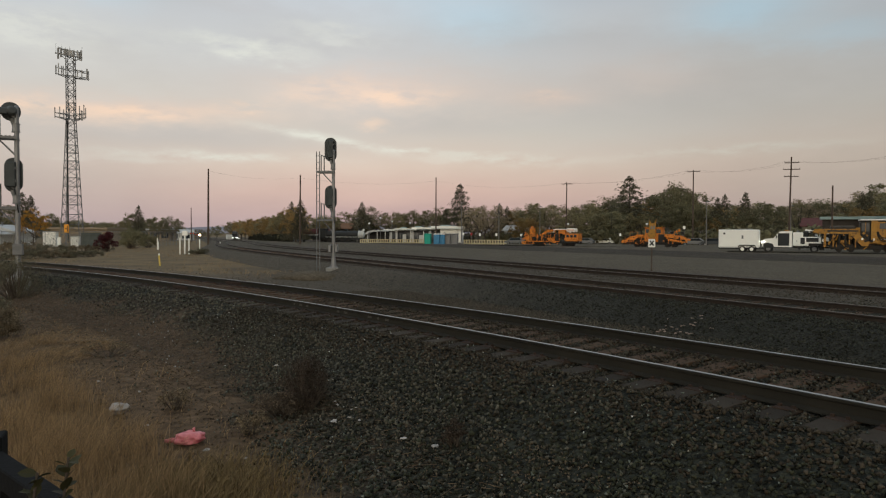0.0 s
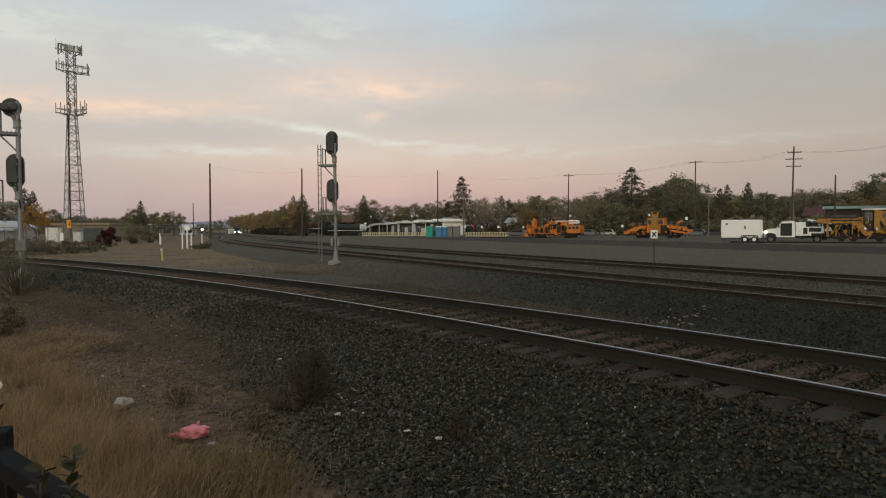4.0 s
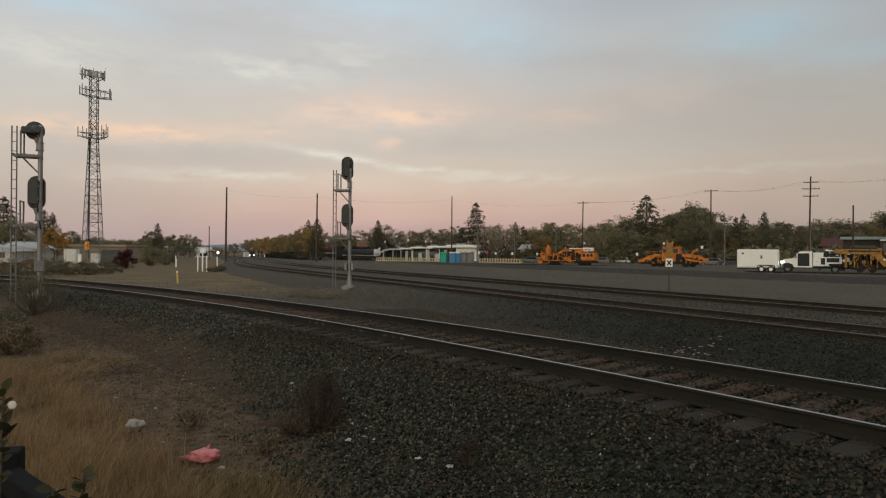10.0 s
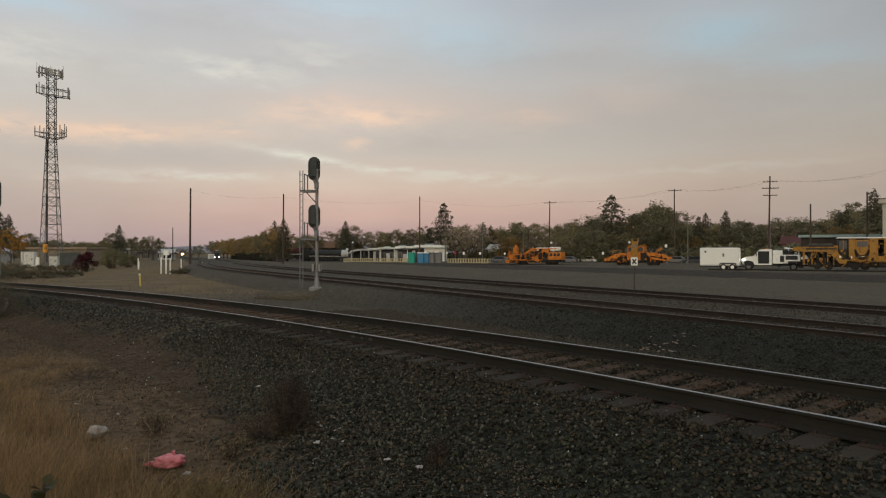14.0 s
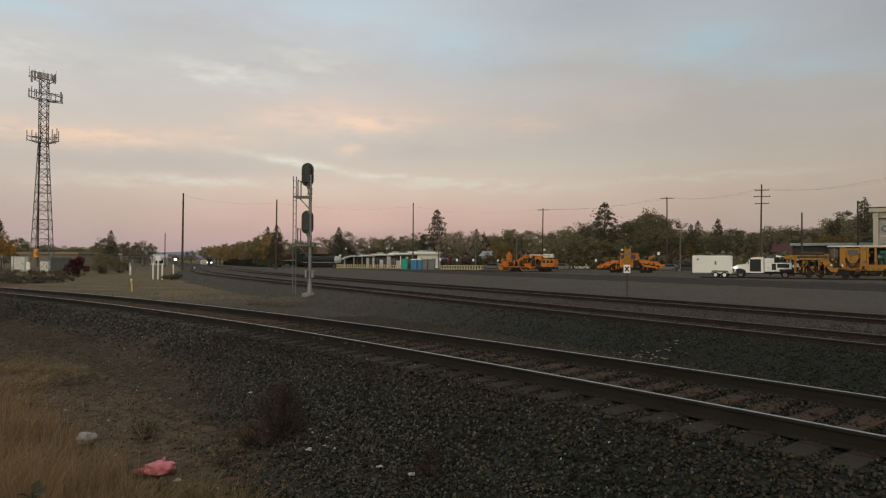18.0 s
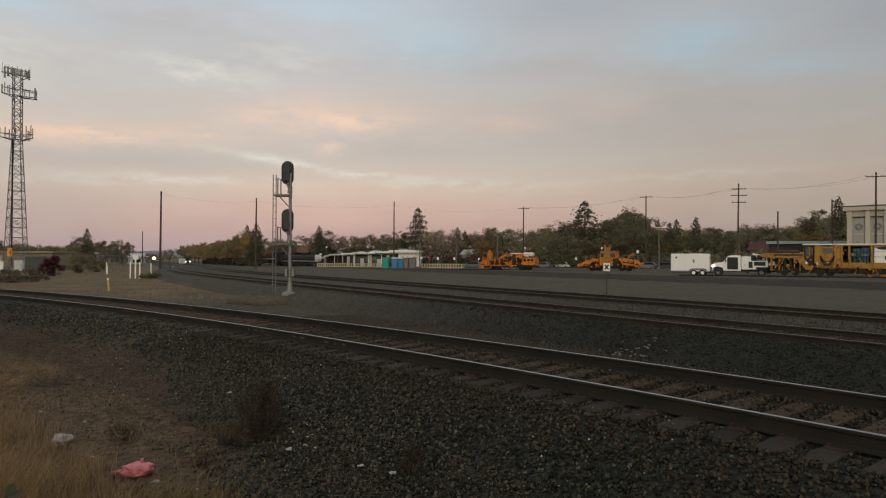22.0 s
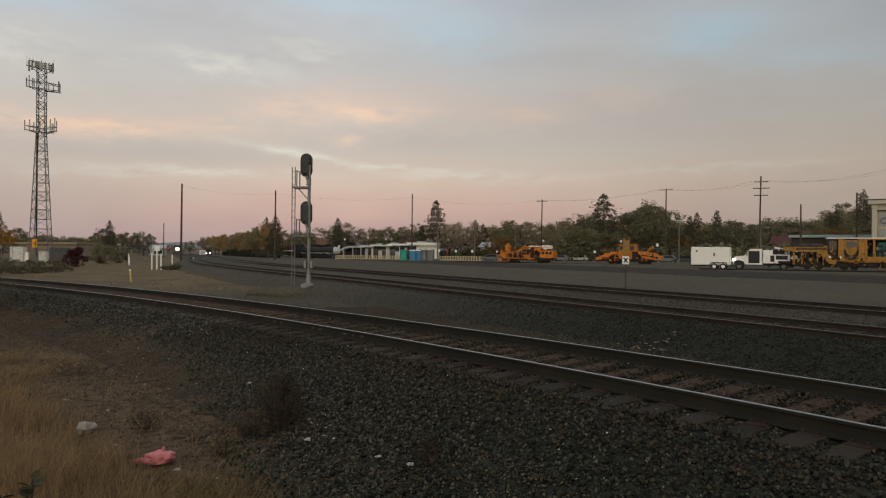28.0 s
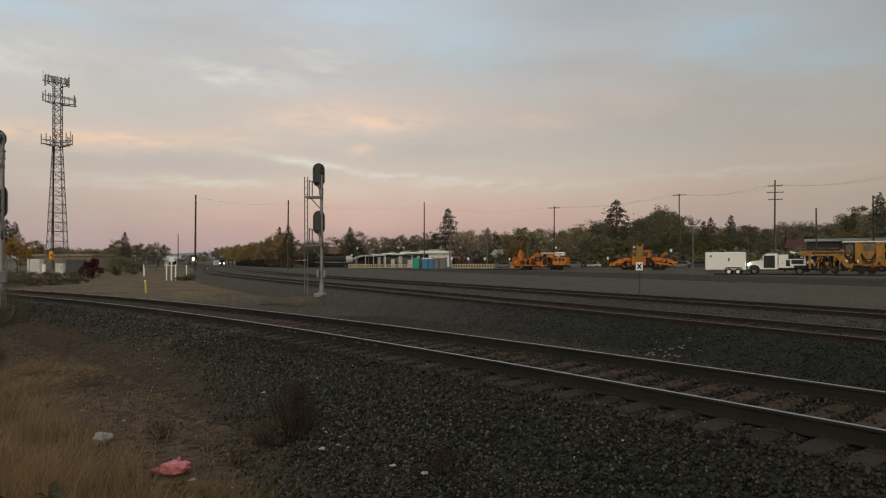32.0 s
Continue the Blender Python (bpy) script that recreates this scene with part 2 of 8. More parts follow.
def gravel(name, base, tint, scale, contrast, patch=0.4):
    """Stones told apart by cell: each its own tone, with joints between."""
    m = surface(name, base, 0.92, vary=0.3, scale=patch, fine_scale=scale * 2, bump=0, tint=tint, spec=0.12)
    nt = m.node_tree
    b = nt.nodes["Principled BSDF"]
    src = b.inputs["Base Color"].links[0].from_socket
    tc, vo = nt.nodes.new("ShaderNodeTexCoord"), nt.nodes.new("ShaderNodeTexVoronoi")
    vo.inputs["Scale"].default_value = scale
    nt.links.new(tc.outputs["Object"], vo.inputs["Vector"])
    sp, mr, hv = nt.nodes.new("ShaderNodeSeparateColor"), nt.nodes.new("ShaderNodeMapRange"), nt.nodes.new("ShaderNodeHueSaturation")
    nt.links.new(vo.outputs["Color"], sp.inputs[0])
    nt.links.new(sp.outputs[0], mr.inputs[0])
    mr.inputs[3].default_value, mr.inputs[4].default_value = 1 - contrast, 1 + contrast
    nt.links.new(mr.outputs[0], hv.inputs["Value"])
    nt.links.new(src, hv.inputs["Color"])
    nt.links.new(hv.outputs[0], b.inputs["Base Color"])
    bu = nt.nodes.new("ShaderNodeBump")
    bu.inputs["Strength"].default_value, bu.inputs["Distance"].default_value, bu.invert = 1.0, 0.7 / scale, True
    nt.links.new(vo.outputs["Distance"], bu.inputs["Height"])
    nt.links.new(bu.outputs[0], b.inputs["Normal"])
    return m


def by_track(m, stops, other, scale=9.0, contrast=0.5, gate=None):
    """Lets another soil take over by the distance from the near track, with a ragged edge; the stones reach further out where the bank begins."""
    nt = m.node_tree
    b = nt.nodes["Principled BSDF"]
    src = b.inputs["Base Color"].links[0].from_socket

    def node(kind, *links):
        n = nt.nodes.new("ShaderNode" + kind)
        for i, v in links:
            if isinstance(v, (int, float, tuple)):
                n.inputs[i].default_value = v
            else:
                nt.links.new(v, n.inputs[i])
        return n
    pos = node("TexCoord").outputs["Object"]
    flat = node("VectorMath", (0, pos), (1, (1.0, 1.0, 0.0)))
    flat.operation = "MULTIPLY"
    dist = node("VectorMath", (0, flat.outputs[0]), (1, (-86.3, -55.4, 0.0)))
    dist.operation = "DISTANCE"
    near = node("MapRange", (0, node("SeparateXYZ", (0, pos)).outputs[1]), (1, 13.0), (2, 5.5), (3, 0.0), (4, 2.0))
    reach = node("Math", (0, dist.outputs["Value"]), (1, near.outputs[0]))
    n1, n2 = node("TexNoise", (0, pos)), node("TexNoise", (0, pos))
    n1.inputs["Scale"].default_value, n1.inputs["Detail"].default_value, n1.inputs["Roughness"].default_value = 0.9, 9, 0.68
    n2.inputs["Scale"].default_value, n2.inputs["Detail"].default_value = scale, 6
    wob = node("Math", (0, n1.outputs["Fac"]), (1, 4.0), (2, reach.outputs[0]))
    wob.operation = "MULTIPLY_ADD"
    u = node("MapRange", (0, wob.outputs[0]), (1, 109.25 + 2.0 - 10), (2, 109.25 + 2.0 + 10))
    ramp = node("ValToRGB", (0, u.outputs[0]))
    e = ramp.color_ramp.elements
    e[0].position, e[0].color = (stops[0][0] + 10) / 20, (stops[0][1],) * 3 + (1,)
    e[1].position, e[1].color = (stops[-1][0] + 10) / 20, (stops[-1][1],) * 3 + (1,)
    for o, v in stops[1:-1]:
        e.new((o + 10) / 20).color = (v, v, v, 1)
    tone = node("MapRange", (0, n2.outputs["Fac"]), (1, 0.3), (2, 0.7), (3, 1 - contrast), (4, 1 + contrast))
    soil = node("HueSaturation", ("Color", (*other, 1)), ("Value", tone.outputs[0]))
    mx = nt.nodes.new("ShaderNodeMix")
    mx.data_type = "RGBA"
    fac = ramp.outputs[0]
    if gate:
        along = node("Math", (0, n1.outputs["Fac"]), (1, 9.0), (2, node("SeparateXYZ", (0, pos)).outputs[0]))
        along.operation = "MULTIPLY_ADD"
        share = node("MapRange", (0, along.outputs[0]), (1, gate[0] + 4.5), (2, gate[1] + 4.5))
        both = node("Math", (0, fac), (1, share.outputs[0]))
        both.operation = "MULTIPLY"
        fac = both.outputs[0]
    nt.links.new(fac, mx.inputs[0])
    nt.links.new(src, mx.inputs[6])
    nt.links.new(soil.outputs[0], mx.inputs[7])
    nt.links.new(mx.outputs[2], b.inputs["Base Color"])
    return m


BALLAST = gravel("grey_ballast", (0.026, 0.0265, 0.019), (0.026, 0.0235, 0.0165), 24, 0.7)
by_track(BALLAST, [(-9, 1.0), (-2.9, 0.97), (-2.1, 0.25), (-1.6, 0.0), (8, 0.0)], (0.09, 0.061, 0.038))
MIDSTONE = surface("brown_ballast_stone", (0.084, 0.071, 0.053), 0.9, vary=0.3, scale=0.5, fine_scale=30, bump=0.2, tint=(0.076, 0.062, 0.046), island=0.3, spec=0.12)
RUSTSTONE = surface("rust_dusted_stone", (0.045, 0.039, 0.028), 0.9, vary=0.35, scale=0.7, fine_scale=30, bump=0.2, tint=(0.05, 0.036, 0.024), island=0.6, spec=0.12)
STONE = surface("ballast_stone", (0.0262, 0.0285, 0.0172), 0.85, vary=0.35, scale=0.5, fine_scale=30, bump=0.3, tint=(0.0262, 0.0248, 0.0148), island=0.8, spec=0.2)
DARKBED = gravel("dark_gravel", (0.09, 0.076, 0.056), (0.07, 0.06, 0.045), 22, 0.45, 0.15)
YARDDARK = gravel("dark_brown_yard_gravel", (0.058, 0.047, 0.035), (0.043, 0.035, 0.027), 18, 0.45, 0.2)
ROADBED = gravel("pale_gravel_road", (0.115, 0.096, 0.067), (0.085, 0.071, 0.051), 12, 0.35, 0.25)
by_track(DARKBED, [(-9, 0.0), (2, 1.0), (7.5, 1.0), (9.8, 0.0)], (0.039, 0.037, 0.029), 22.0, 0.5, (-3.0, 4.0))
MIDDARK = surface("charcoal_ballast_stone", (0.043, 0.0435, 0.0325), 0.9, vary=0.3, scale=0.5, fine_scale=30, bump=0.2, tint=(0.045, 0.0425, 0.0325), island=0.45, spec=0.12)
PALERSTONE = surface("paler_ballast_stone", (0.07, 0.067, 0.05), 0.9, vary=0.35, scale=0.5, fine_scale=30, bump=0.3, tint=(0.074, 0.06, 0.043), island=0.75, spec=0.15)
RAILSIDE = surface("rusty_rail_steel", (0.0205, 0.0178, 0.0118), 0.9, 0.0, vary=0.4, scale=2.0, fine_scale=60, bump=0.2)
RAILBROWN = surface("brown_rusted_rail", (0.036, 0.026, 0.019), 0.9, 0.0, vary=0.4, scale=2.0, fine_scale=60, bump=0.2)
RAILHEAD = surface("polished_rail_steel", (0.36, 0.345, 0.33), 0.36, 0.9, vary=0.2, scale=3.0, fine_scale=80, bump=0.05)
RAILDULL = surface("dull_rail_steel", (0.2, 0.165, 0.135), 0.55, 0.6, vary=0.3, scale=3.0, fine_scale=80, bump=0.1)
TIE = surface("weathered_tie_timber", (0.052, 0.041, 0.03), 0.9, vary=0.45, scale=4.0, fine_scale=35, bump=0.6, tint=(0.039, 0.029, 0.021), per_object=0.35, spec=0.15)
# iron dust has browned the ties between the rails
nt = TIE.node_tree
tb_ = nt.nodes["Principled BSDF"]
tsrc = tb_.inputs["Base Color"].links[0].from_socket
tsep, tabs, tmr, tmx = nt.nodes.new("ShaderNodeSeparateXYZ"), nt.nodes.new("ShaderNodeMath"), nt.nodes.new("ShaderNodeMapRange"), nt.nodes.new("ShaderNodeMix")
nt.links.new(nt.nodes.new("ShaderNodeTexCoord").outputs["Object"], tsep.inputs[0])
tabs.operation = "ABSOLUTE"
nt.links.new(tsep.outputs[1], tabs.inputs[0])
nt.links.new(tabs.outputs[0], tmr.inputs[0])
tmr.inputs[1].default_value, tmr.inputs[2].default_value, tmr.inputs[3].default_value, tmr.inputs[4].default_value = 0.65, 0.95, 0.7, 0.0
tmx.data_type = "RGBA"
nt.links.new(tmr.outputs[0], tmx.inputs[0])
nt.links.new(tsrc, tmx.inputs[6])
tmx.inputs[7].default_value = (0.088, 0.05, 0.028, 1)
nt.links.new(tmx.outputs[2], tb_.inputs["Base Color"])
RUST = surface("rusted_iron", (0.05, 0.031, 0.022), 0.85, 0.2, vary=0.4, scale=8, bump=0.3)
GALV = surface("galvanised_steel", (0.24, 0.24, 0.24), 0.5, 0.6, vary=0.2, scale=5, fine_scale=50, bump=0.08)
GALVDARK = surface("dull_galvanised_steel", (0.2, 0.2, 0.2), 0.6, 0.5, vary=0.3, scale=3, fine_scale=30, bump=0.1)
BLACK = surface("black_painted_metal", (0.019, 0.021, 0.021), 0.65, 0.0, vary=0.3, scale=5, fine_scale=60, bump=0.1, spec=0.4)
HEADGREY = surface("weathered_signal_grey", (0.036, 0.042, 0.042), 0.6, 0.0, vary=0.3, scale=4, fine_scale=50, bump=0.1, spec=0.4)
HEADPALE = surface("faded_signal_grey", (0.075, 0.08, 0.08), 0.6, 0.0, vary=0.3, scale=4, fine_scale=50, bump=0.1, spec=0.4)
CONCRETE = surface("grey_concrete", (0.28, 0.27, 0.25), 0.9, vary=0.25, scale=2, fine_scale=30, bump=0.3)
POLEWOOD = surface("weathered_pole_wood", (0.085, 0.062, 0.048), 0.9, vary=0.35, scale=2, fine_scale=30, bump=0.4)
POLEGREY = surface("grey_pole_wood", (0.2, 0.19, 0.175), 0.9, vary=0.3, scale=2, fine_scale=30, bump=0.4)
WHITE = surface("white_paint", (0.84, 0.83, 0.77), 0.5, vary=0.1, scale=2, fine_scale=20, bump=0.05, tint=(0.74, 0.73, 0.67))
YELLOWP = surface("yellow_plastic", (0.62, 0.46, 0.1), 0.5, vary=0.15, scale=6, bump=0.05)
ORANGE = surface("orange_machine_paint", (0.66, 0.21, 0.02), 0.55, vary=0.3, scale=1.8, fine_scale=14, bump=0.1, tint=(0.4, 0.13, 0.02), stain=(0.12, 0.05, 0.02), stain_at=0.53)
AMBER = surface("amber_machine_paint", (0.36, 0.175, 0.022), 0.5, vary=0.25, scale=1.2, fine_scale=12, bump=0.1, tint=(0.25, 0.12, 0.02), stain=(0.11, 0.06, 0.025), stain_at=0.54)
GREASE = surface("greasy_dark_steel", (0.03, 0.027, 0.024), 0.6, 0.3, vary=0.4, scale=4, bump=0.2)
RUBBER = surface("tyre_rubber", (0.02, 0.02, 0.02), 0.85, vary=0.2, scale=8, bump=0.2)
GLASS = surface("dark_window_glass", (0.02, 0.025, 0.03), 0.08, 0.0, vary=0.05, scale=2, bump=0.0, spec=0.6)


# ---- mesh helpers ----
def softplus(u):
    return math.log1p(math.exp(u)) if u < 30 else u


def ground_z(x, y):
    """The land falls gently away beyond sixty metres."""
    return -0.008 * min(softplus((y - 60) / 20) * 20, 560)


def link_mesh(name, bm, mat, parent=None, label="", smooth=False):
    me = bpy.data.meshes.new(name)
    bm.to_mesh(me)
    bm.free()
    for m in (mat if isinstance(mat, (list, tuple)) else [mat]):
        me.materials.append(m)
    if smooth:
        me.polygons.foreach_set("use_smooth", [True] * len(me.polygons))
    ob = new(name, me)
    if parent is not None:
        ob.parent = parent
    if label:
        ob["label"] = label
    return ob


part = link_mesh


def raw(name, verts, faces, mat, parent=None, smooth=False):
    me = bpy.data.meshes.new(name)
    me.from_pydata(verts, [], faces)
    me.materials.append(mat)
    if smooth:
        me.polygons.foreach_set("use_smooth", [True] * len(me.polygons))
    me.update()
    ob = new(name, me)
    if parent is not None:
        ob.parent = parent
    return ob


def soup(name, v, f, mat, parent=None):
    """A mesh from arrays: v (n, 3), f (m, k)."""
    k = f.shape[1]
    me = bpy.data.meshes.new(name)
    me.vertices.add(len(v))
    me.vertices.foreach_set("co", np.asarray(v, np.float32).ravel())
    me.loops.add(f.size)
    me.loops.foreach_set("vertex_index", f.astype(np.int32).ravel())
    me.polygons.add(len(f))
    me.polygons.foreach_set("loop_start", np.arange(0, f.size, k, dtype=np.int32))
    me.polygons.foreach_set("loop_total", np.full(len(f), k, np.int32))
    me.update(calc_edges=True)
    me.materials.append(mat)
    ob = new(name, me)
    if parent is not None:
        ob.parent = parent
    return ob


def thing(name, m, label, category, group=""):
    ob = new(name)
    ob.matrix_basis = m
    return tagged(ob, label, category, group)


def B():
    return bmesh.new()


def box(bm, x0, x1, y0, y1, z0, z1, bevel=0.0, m=None):
    r = bmesh.ops.create_cube(bm, size=1.0)["verts"]
    for v in r:
        v.co = Vector(((x0 + x1) / 2 + v.co.x * (x1 - x0), (y0 + y1) / 2 + v.co.y * (y1 - y0), (z0 + z1) / 2 + v.co.z * (z1 - z0)))
    if bevel:
        es = list({e for v in r for e in v.link_edges})
        new_geo = bmesh.ops.bevel(bm, geom=es, offset=bevel, segments=1, affect="EDGES")
        r = list({v for f in new_geo["faces"] for v in f.verts} | {v for v in r if v.is_valid})
    if m is not None:
        bmesh.ops.transform(bm, matrix=m, verts=r)
    return bm


def rod(bm, p0, p1, r0, r1=None, seg=8):
    p0, p1 = Vector(p0), Vector(p1)
    r1 = r0 if r1 is None else r1
    d = p1 - p0
    res = bmesh.ops.create_cone(bm, cap_ends=True, segments=seg, radius1=r0, radius2=r1, depth=d.length)
    m = Matrix.Translation((p0 + p1) / 2) @ d.to_track_quat("Z", "Y").to_matrix().to_4x4()
    bmesh.ops.transform(bm, matrix=m, verts=res["verts"])
    return bm


def prism(bm, pts, axis_from, axis_to, axis="y"):
    """An outline of (a, z) points, drawn along one axis."""
    def p(a, z, s):
        return (a, s, z) if axis == "y" else (s, a, z)
    lo = [bm.verts.new(p(a, z, axis_from)) for a, z in pts]
    hi = [bm.verts.new(p(a, z, axis_to)) for a, z in pts]
    n = len(pts)
    bm.faces.new(lo)
    bm.faces.new(hi[::-1])
    for i in range(n):
        bm.faces.new((lo[i], hi[i], hi[(i + 1) % n], lo[(i + 1) % n]))
    bmesh.ops.recalc_face_normals(bm, faces=bm.faces)
    return bm


def blob(bm, c, r, sx=1.0, sy=1.0, sz=1.0, sub=1, rough=0.2, seed=0):
    res = bmesh.ops.create_icosphere(bm, subdivisions=sub, radius=1.0)
    for v in res["verts"]:
        k = 1 + rough * noise.noise(v.co * 1.7 + Vector((seed * 3.1, seed, 0)))
        v.co = Vector((c[0] + v.co.x * r * sx * k, c[1] + v.co.y * r * sy * k, c[2] + v.co.z * r * sz * k))
    return bm


# ---- track plan ----
C1, R1 = Vector((-86.3, -55.4)), 109.25   # near track: an arc
RAIL = 0.65


def arc1(s, off=0.0):
    """Point on the near track, s metres along the arc from its start on the right; off to the outside."""
    a = radians(8.0) + s / R1
    d = Vector((math.cos(a), math.sin(a)))
    p = C1 + d * (R1 + off)
    return p, Vector((-d.y, d.x)), d


CTRL2 = [(62.0, -92.0), (34.0, -38.2), (17.3, -6.0), (7.9, 12.0), (-2.2, 31.6), (-11.7, 50.5), (-20.4, 71.0), (-29.3, 98.0), (-40.6, 137.0),
         (-72.0, 231.0), (-107.0, 333.0), (-148.0, 453.0), (-188.0, 570.0), (-260.0, 780.0), (-340.0, 1010.0)]


def spline(points, step):
    """Points at even steps along a smooth curve through a few places."""
    pts = [Vector(p) for p in points]
    dense = []
    for i in range(1, len(pts) - 2):
        a, b, c, d = pts[i - 1:i + 3]
        for k in range(40):
            t = k / 40
            dense.append(0.5 * (2 * b + (c - a) * t + (2 * a - 5 * b + 4 * c - d) * t * t + (3 * b - a - 3 * c + d) * t ** 3))
    out, need = [dense[0]], step
    for a, b in zip(dense, dense[1:]):
        seg = (b - a).length
        while need <= seg:
            out.append(a + (b - a) * (need / seg))
            need += step
        need -= seg
    return out


LINE2 = spline(CTRL2, 1.0)


def offset_line(line, off):
    res = []
    for i, p in enumerate(line):
        d = (line[min(i + 1, len(line) - 1)] - line[max(i - 1, 0)]).normalized()
        res.append((p + Vector((d.y, -d.x)) * off, d, Vector((d.y, -d.x))))
    return res


def sweep(name, line, profile, zf, mat, parent=None, closed=False, wobble=0.0, smooth=False):
    """Draw a cross-section of (across, up) points along a line of (place, along, across)."""
    n = len(profile(0) if callable(profile) else profile)
    v, f = [], []
    for i, (p, d, nrm) in enumerate(line):
        for j, (a, z) in enumerate(profile(i) if callable(profile) else profile):
            w = wobble * noise.noise(Vector((p.x * 0.8, p.y * 0.8, j * 7.0))) if wobble else 0
            q = p + nrm * (a + w)
            v.append((q.x, q.y, zf(p.x, p.y) + z + w * 0.12))
    m = n if closed else n - 1
    for i in range(len(line) - 1):
        for j in range(m):
            a, b = i * n + j, i * n + (j + 1) % n
            f.append((a, a + n, b + n, b))
    if closed:
        f.append(tuple(range(n)))
        f.append(tuple(reversed(range((len(line) - 1) * n, len(line) * n))))
    return raw(name, v, f, mat, parent, smooth)


LINE1 = [arc1(s) for s in np.arange(0, 150, 0.75)]
LINE1 = [(p, t, d) for p, t, d in LINE1]
L2 = offset_line(LINE2, 0.0)
L3 = offset_line(LINE2, 5.0)
RAILPROF = [(a, z * 0.86) for a, z in [(-0.068, -0.172), (-0.068, -0.16), (-0.012, -0.135), (-0.009, -0.045), (-0.035, -0.03), (-0.036, -0.008), (-0.028, 0.0), (0.028, 0.0),
            (0.036, -0.008), (0.035, -0.03), (0.009, -0.045), (0.012, -0.135), (0.068, -0.16), (0.068, -0.172)]]


def rails(name, line, mat_head, label, cant=0.0, side_mat=None):
    """Two rails with web and foot, and a running surface of its own."""
    top = thing(name, Matrix(), label, "railway track")
    for k, side in (("rail", -1), ("rail", 1)):
        zf = (lambda x, y, c=cant * (side > 0): ground_z(x, y) + RAIL + c)
        shifted = [(p + n * 0.7525 * side, d, n) for p, d, n in line]
        r = sweep(k, shifted, RAILPROF, zf, side_mat or RAILSIDE, top, closed=True)
        sweep("running_surface", shifted, [(-0.02, 0.0005), (-0.018, 0.003), (0.018, 0.003), (0.02, 0.0005)], zf, mat_head, r)
    return top


track_1 = rails("near_track", LINE1, RAILHEAD, "curved railway track with shiny rail heads and timber ties", 0.03)
track_2 = rails("middle_track", L2, RAILDULL, "railway track with dull worn rails on dark ballast", 0.0, RAILBROWN)
track_3 = rails("siding_track", L3, RAILDULL, "rusty siding track beside the gravel road", 0.0, RAILBROWN)


# ---- ground ----
def grade(v):
    return math.copysign(abs(v) ** 2.2, v)


gx = [grade(u) for u in np.linspace(-(3200 ** (1 / 2.2)), 3200 ** (1 / 2.2), 150)]
gy = [grade(u) for u in np.linspace(-(600 ** (1 / 2.2)), 4000 ** (1 / 2.2), 150)]
gv = []
for y in gy:
    for x in gx:
        z = ground_z(x, y) - 0.02
        if abs(x) < 40 and -5 < y < 60:
            z += 0.03 * noise.noise(Vector((x * 0.5, y * 0.5, 0))) - 0.02
        gv.append((x, y, z))
nx = len(gx)
gf = [(j * nx + i, j * nx + i + 1, (j + 1) * nx + i + 1, (j + 1) * nx + i) for j in range(len(gy) - 1) for i in range(nx - 1)]
DIRT = surface("dry_dirt", (0.19, 0.136, 0.073), 0.95, vary=0.45, scale=0.35, fine_scale=9, bump=0.6, bump_dist=0.03, tint=(0.1, 0.075, 0.047), stain=(0.2, 0.145, 0.07), stain_at=0.58, spec=0.1)
by_track(DIRT, [(-9, 0.0), (-6.4, 0.35), (-4.8, 0.85), (-2, 1.0), (1, 1.0), (2.5, 0.0)], (0.108, 0.07, 0.041))
by_track(DIRT, [(-9, 0.0), (-2.7, 0.0), (-2.0, 0.8), (-1.5, 1.0), (1, 1.0), (2.5, 0.0)], (0.05, 0.045, 0.034), 22.0, 0.6)
by_track(DIRT, [(-9, 0.0), (1, 0.0), (2.5, 0.9), (6, 0.7), (9.5, 0.0)], (0.165, 0.13, 0.086))
by_track(DIRT, [(-9, 0.0), (1, 0.0), (2.5, 0.9), (9.5, 0.9)], (0.078, 0.065, 0.048), 16.0, 0.6, (-12.0, -6.0))
tagged(raw("ground", gv, gf, DIRT, smooth=True), "dry brown dirt ground with sparse dead grass", "ground", kind="structure")

# ballast beds and gravel strips
def near_width(i):
    """The stone apron beyond the near track is wide on the right and narrows along the curve."""
    return 0.22 + 0.78 * min(1.0, max(0.0, (74 - i * 0.75) / 12))


zg = lambda x, y: ground_z(x, y)
bed1 = [(p, d, n) for p, d, n in LINE1]
tagged(sweep("near_ballast_bed", bed1, lambda i: [(-3.9, -0.06), (-3.3, 0.02), (-2.6, 0.17), (-2.0, 0.37), (-1.55, 0.468), (-1.2, 0.468), (-0.4, 0.476), (0.4, 0.488), (1.2, 0.508),
       (1.6, 0.5), (2.1, 0.36)] + [(2.1 + (o - 2.1) * near_width(i), z) for o, z in ((2.9, 0.2), (4.2, 0.12), (6.0, 0.05), (7.0, -0.06))], zg, BALLAST, wobble=0.12, smooth=True), "dark grey crushed stone ballast bank", "ballast", kind="structure")
tagged(sweep("middle_ballast_bed", L2, [(-2.8, -0.08), (-2.4, 0.12), (-2.0, 0.34), (-1.6, 0.5), (-1.2, 0.53), (1.2, 0.53), (2.2, 0.5), (3.8, 0.53), (6.3, 0.54), (7.5, 0.46), (10.5, 0.33), (11.3, 0.2)], zg, DARKBED, wobble=0.1, smooth=True),
       "dark ballast under two tracks", "ballast", kind="structure")
tagged(sweep("gravel_road", L2, [(9.5, 0.3), (11, 0.315), (14, 0.29), (20, 0.1), (32.5, 0.06), (33.5, -0.05)], zg, ROADBED, wobble=0.35, smooth=True), "pale grey gravel service road", "road", kind="structure")
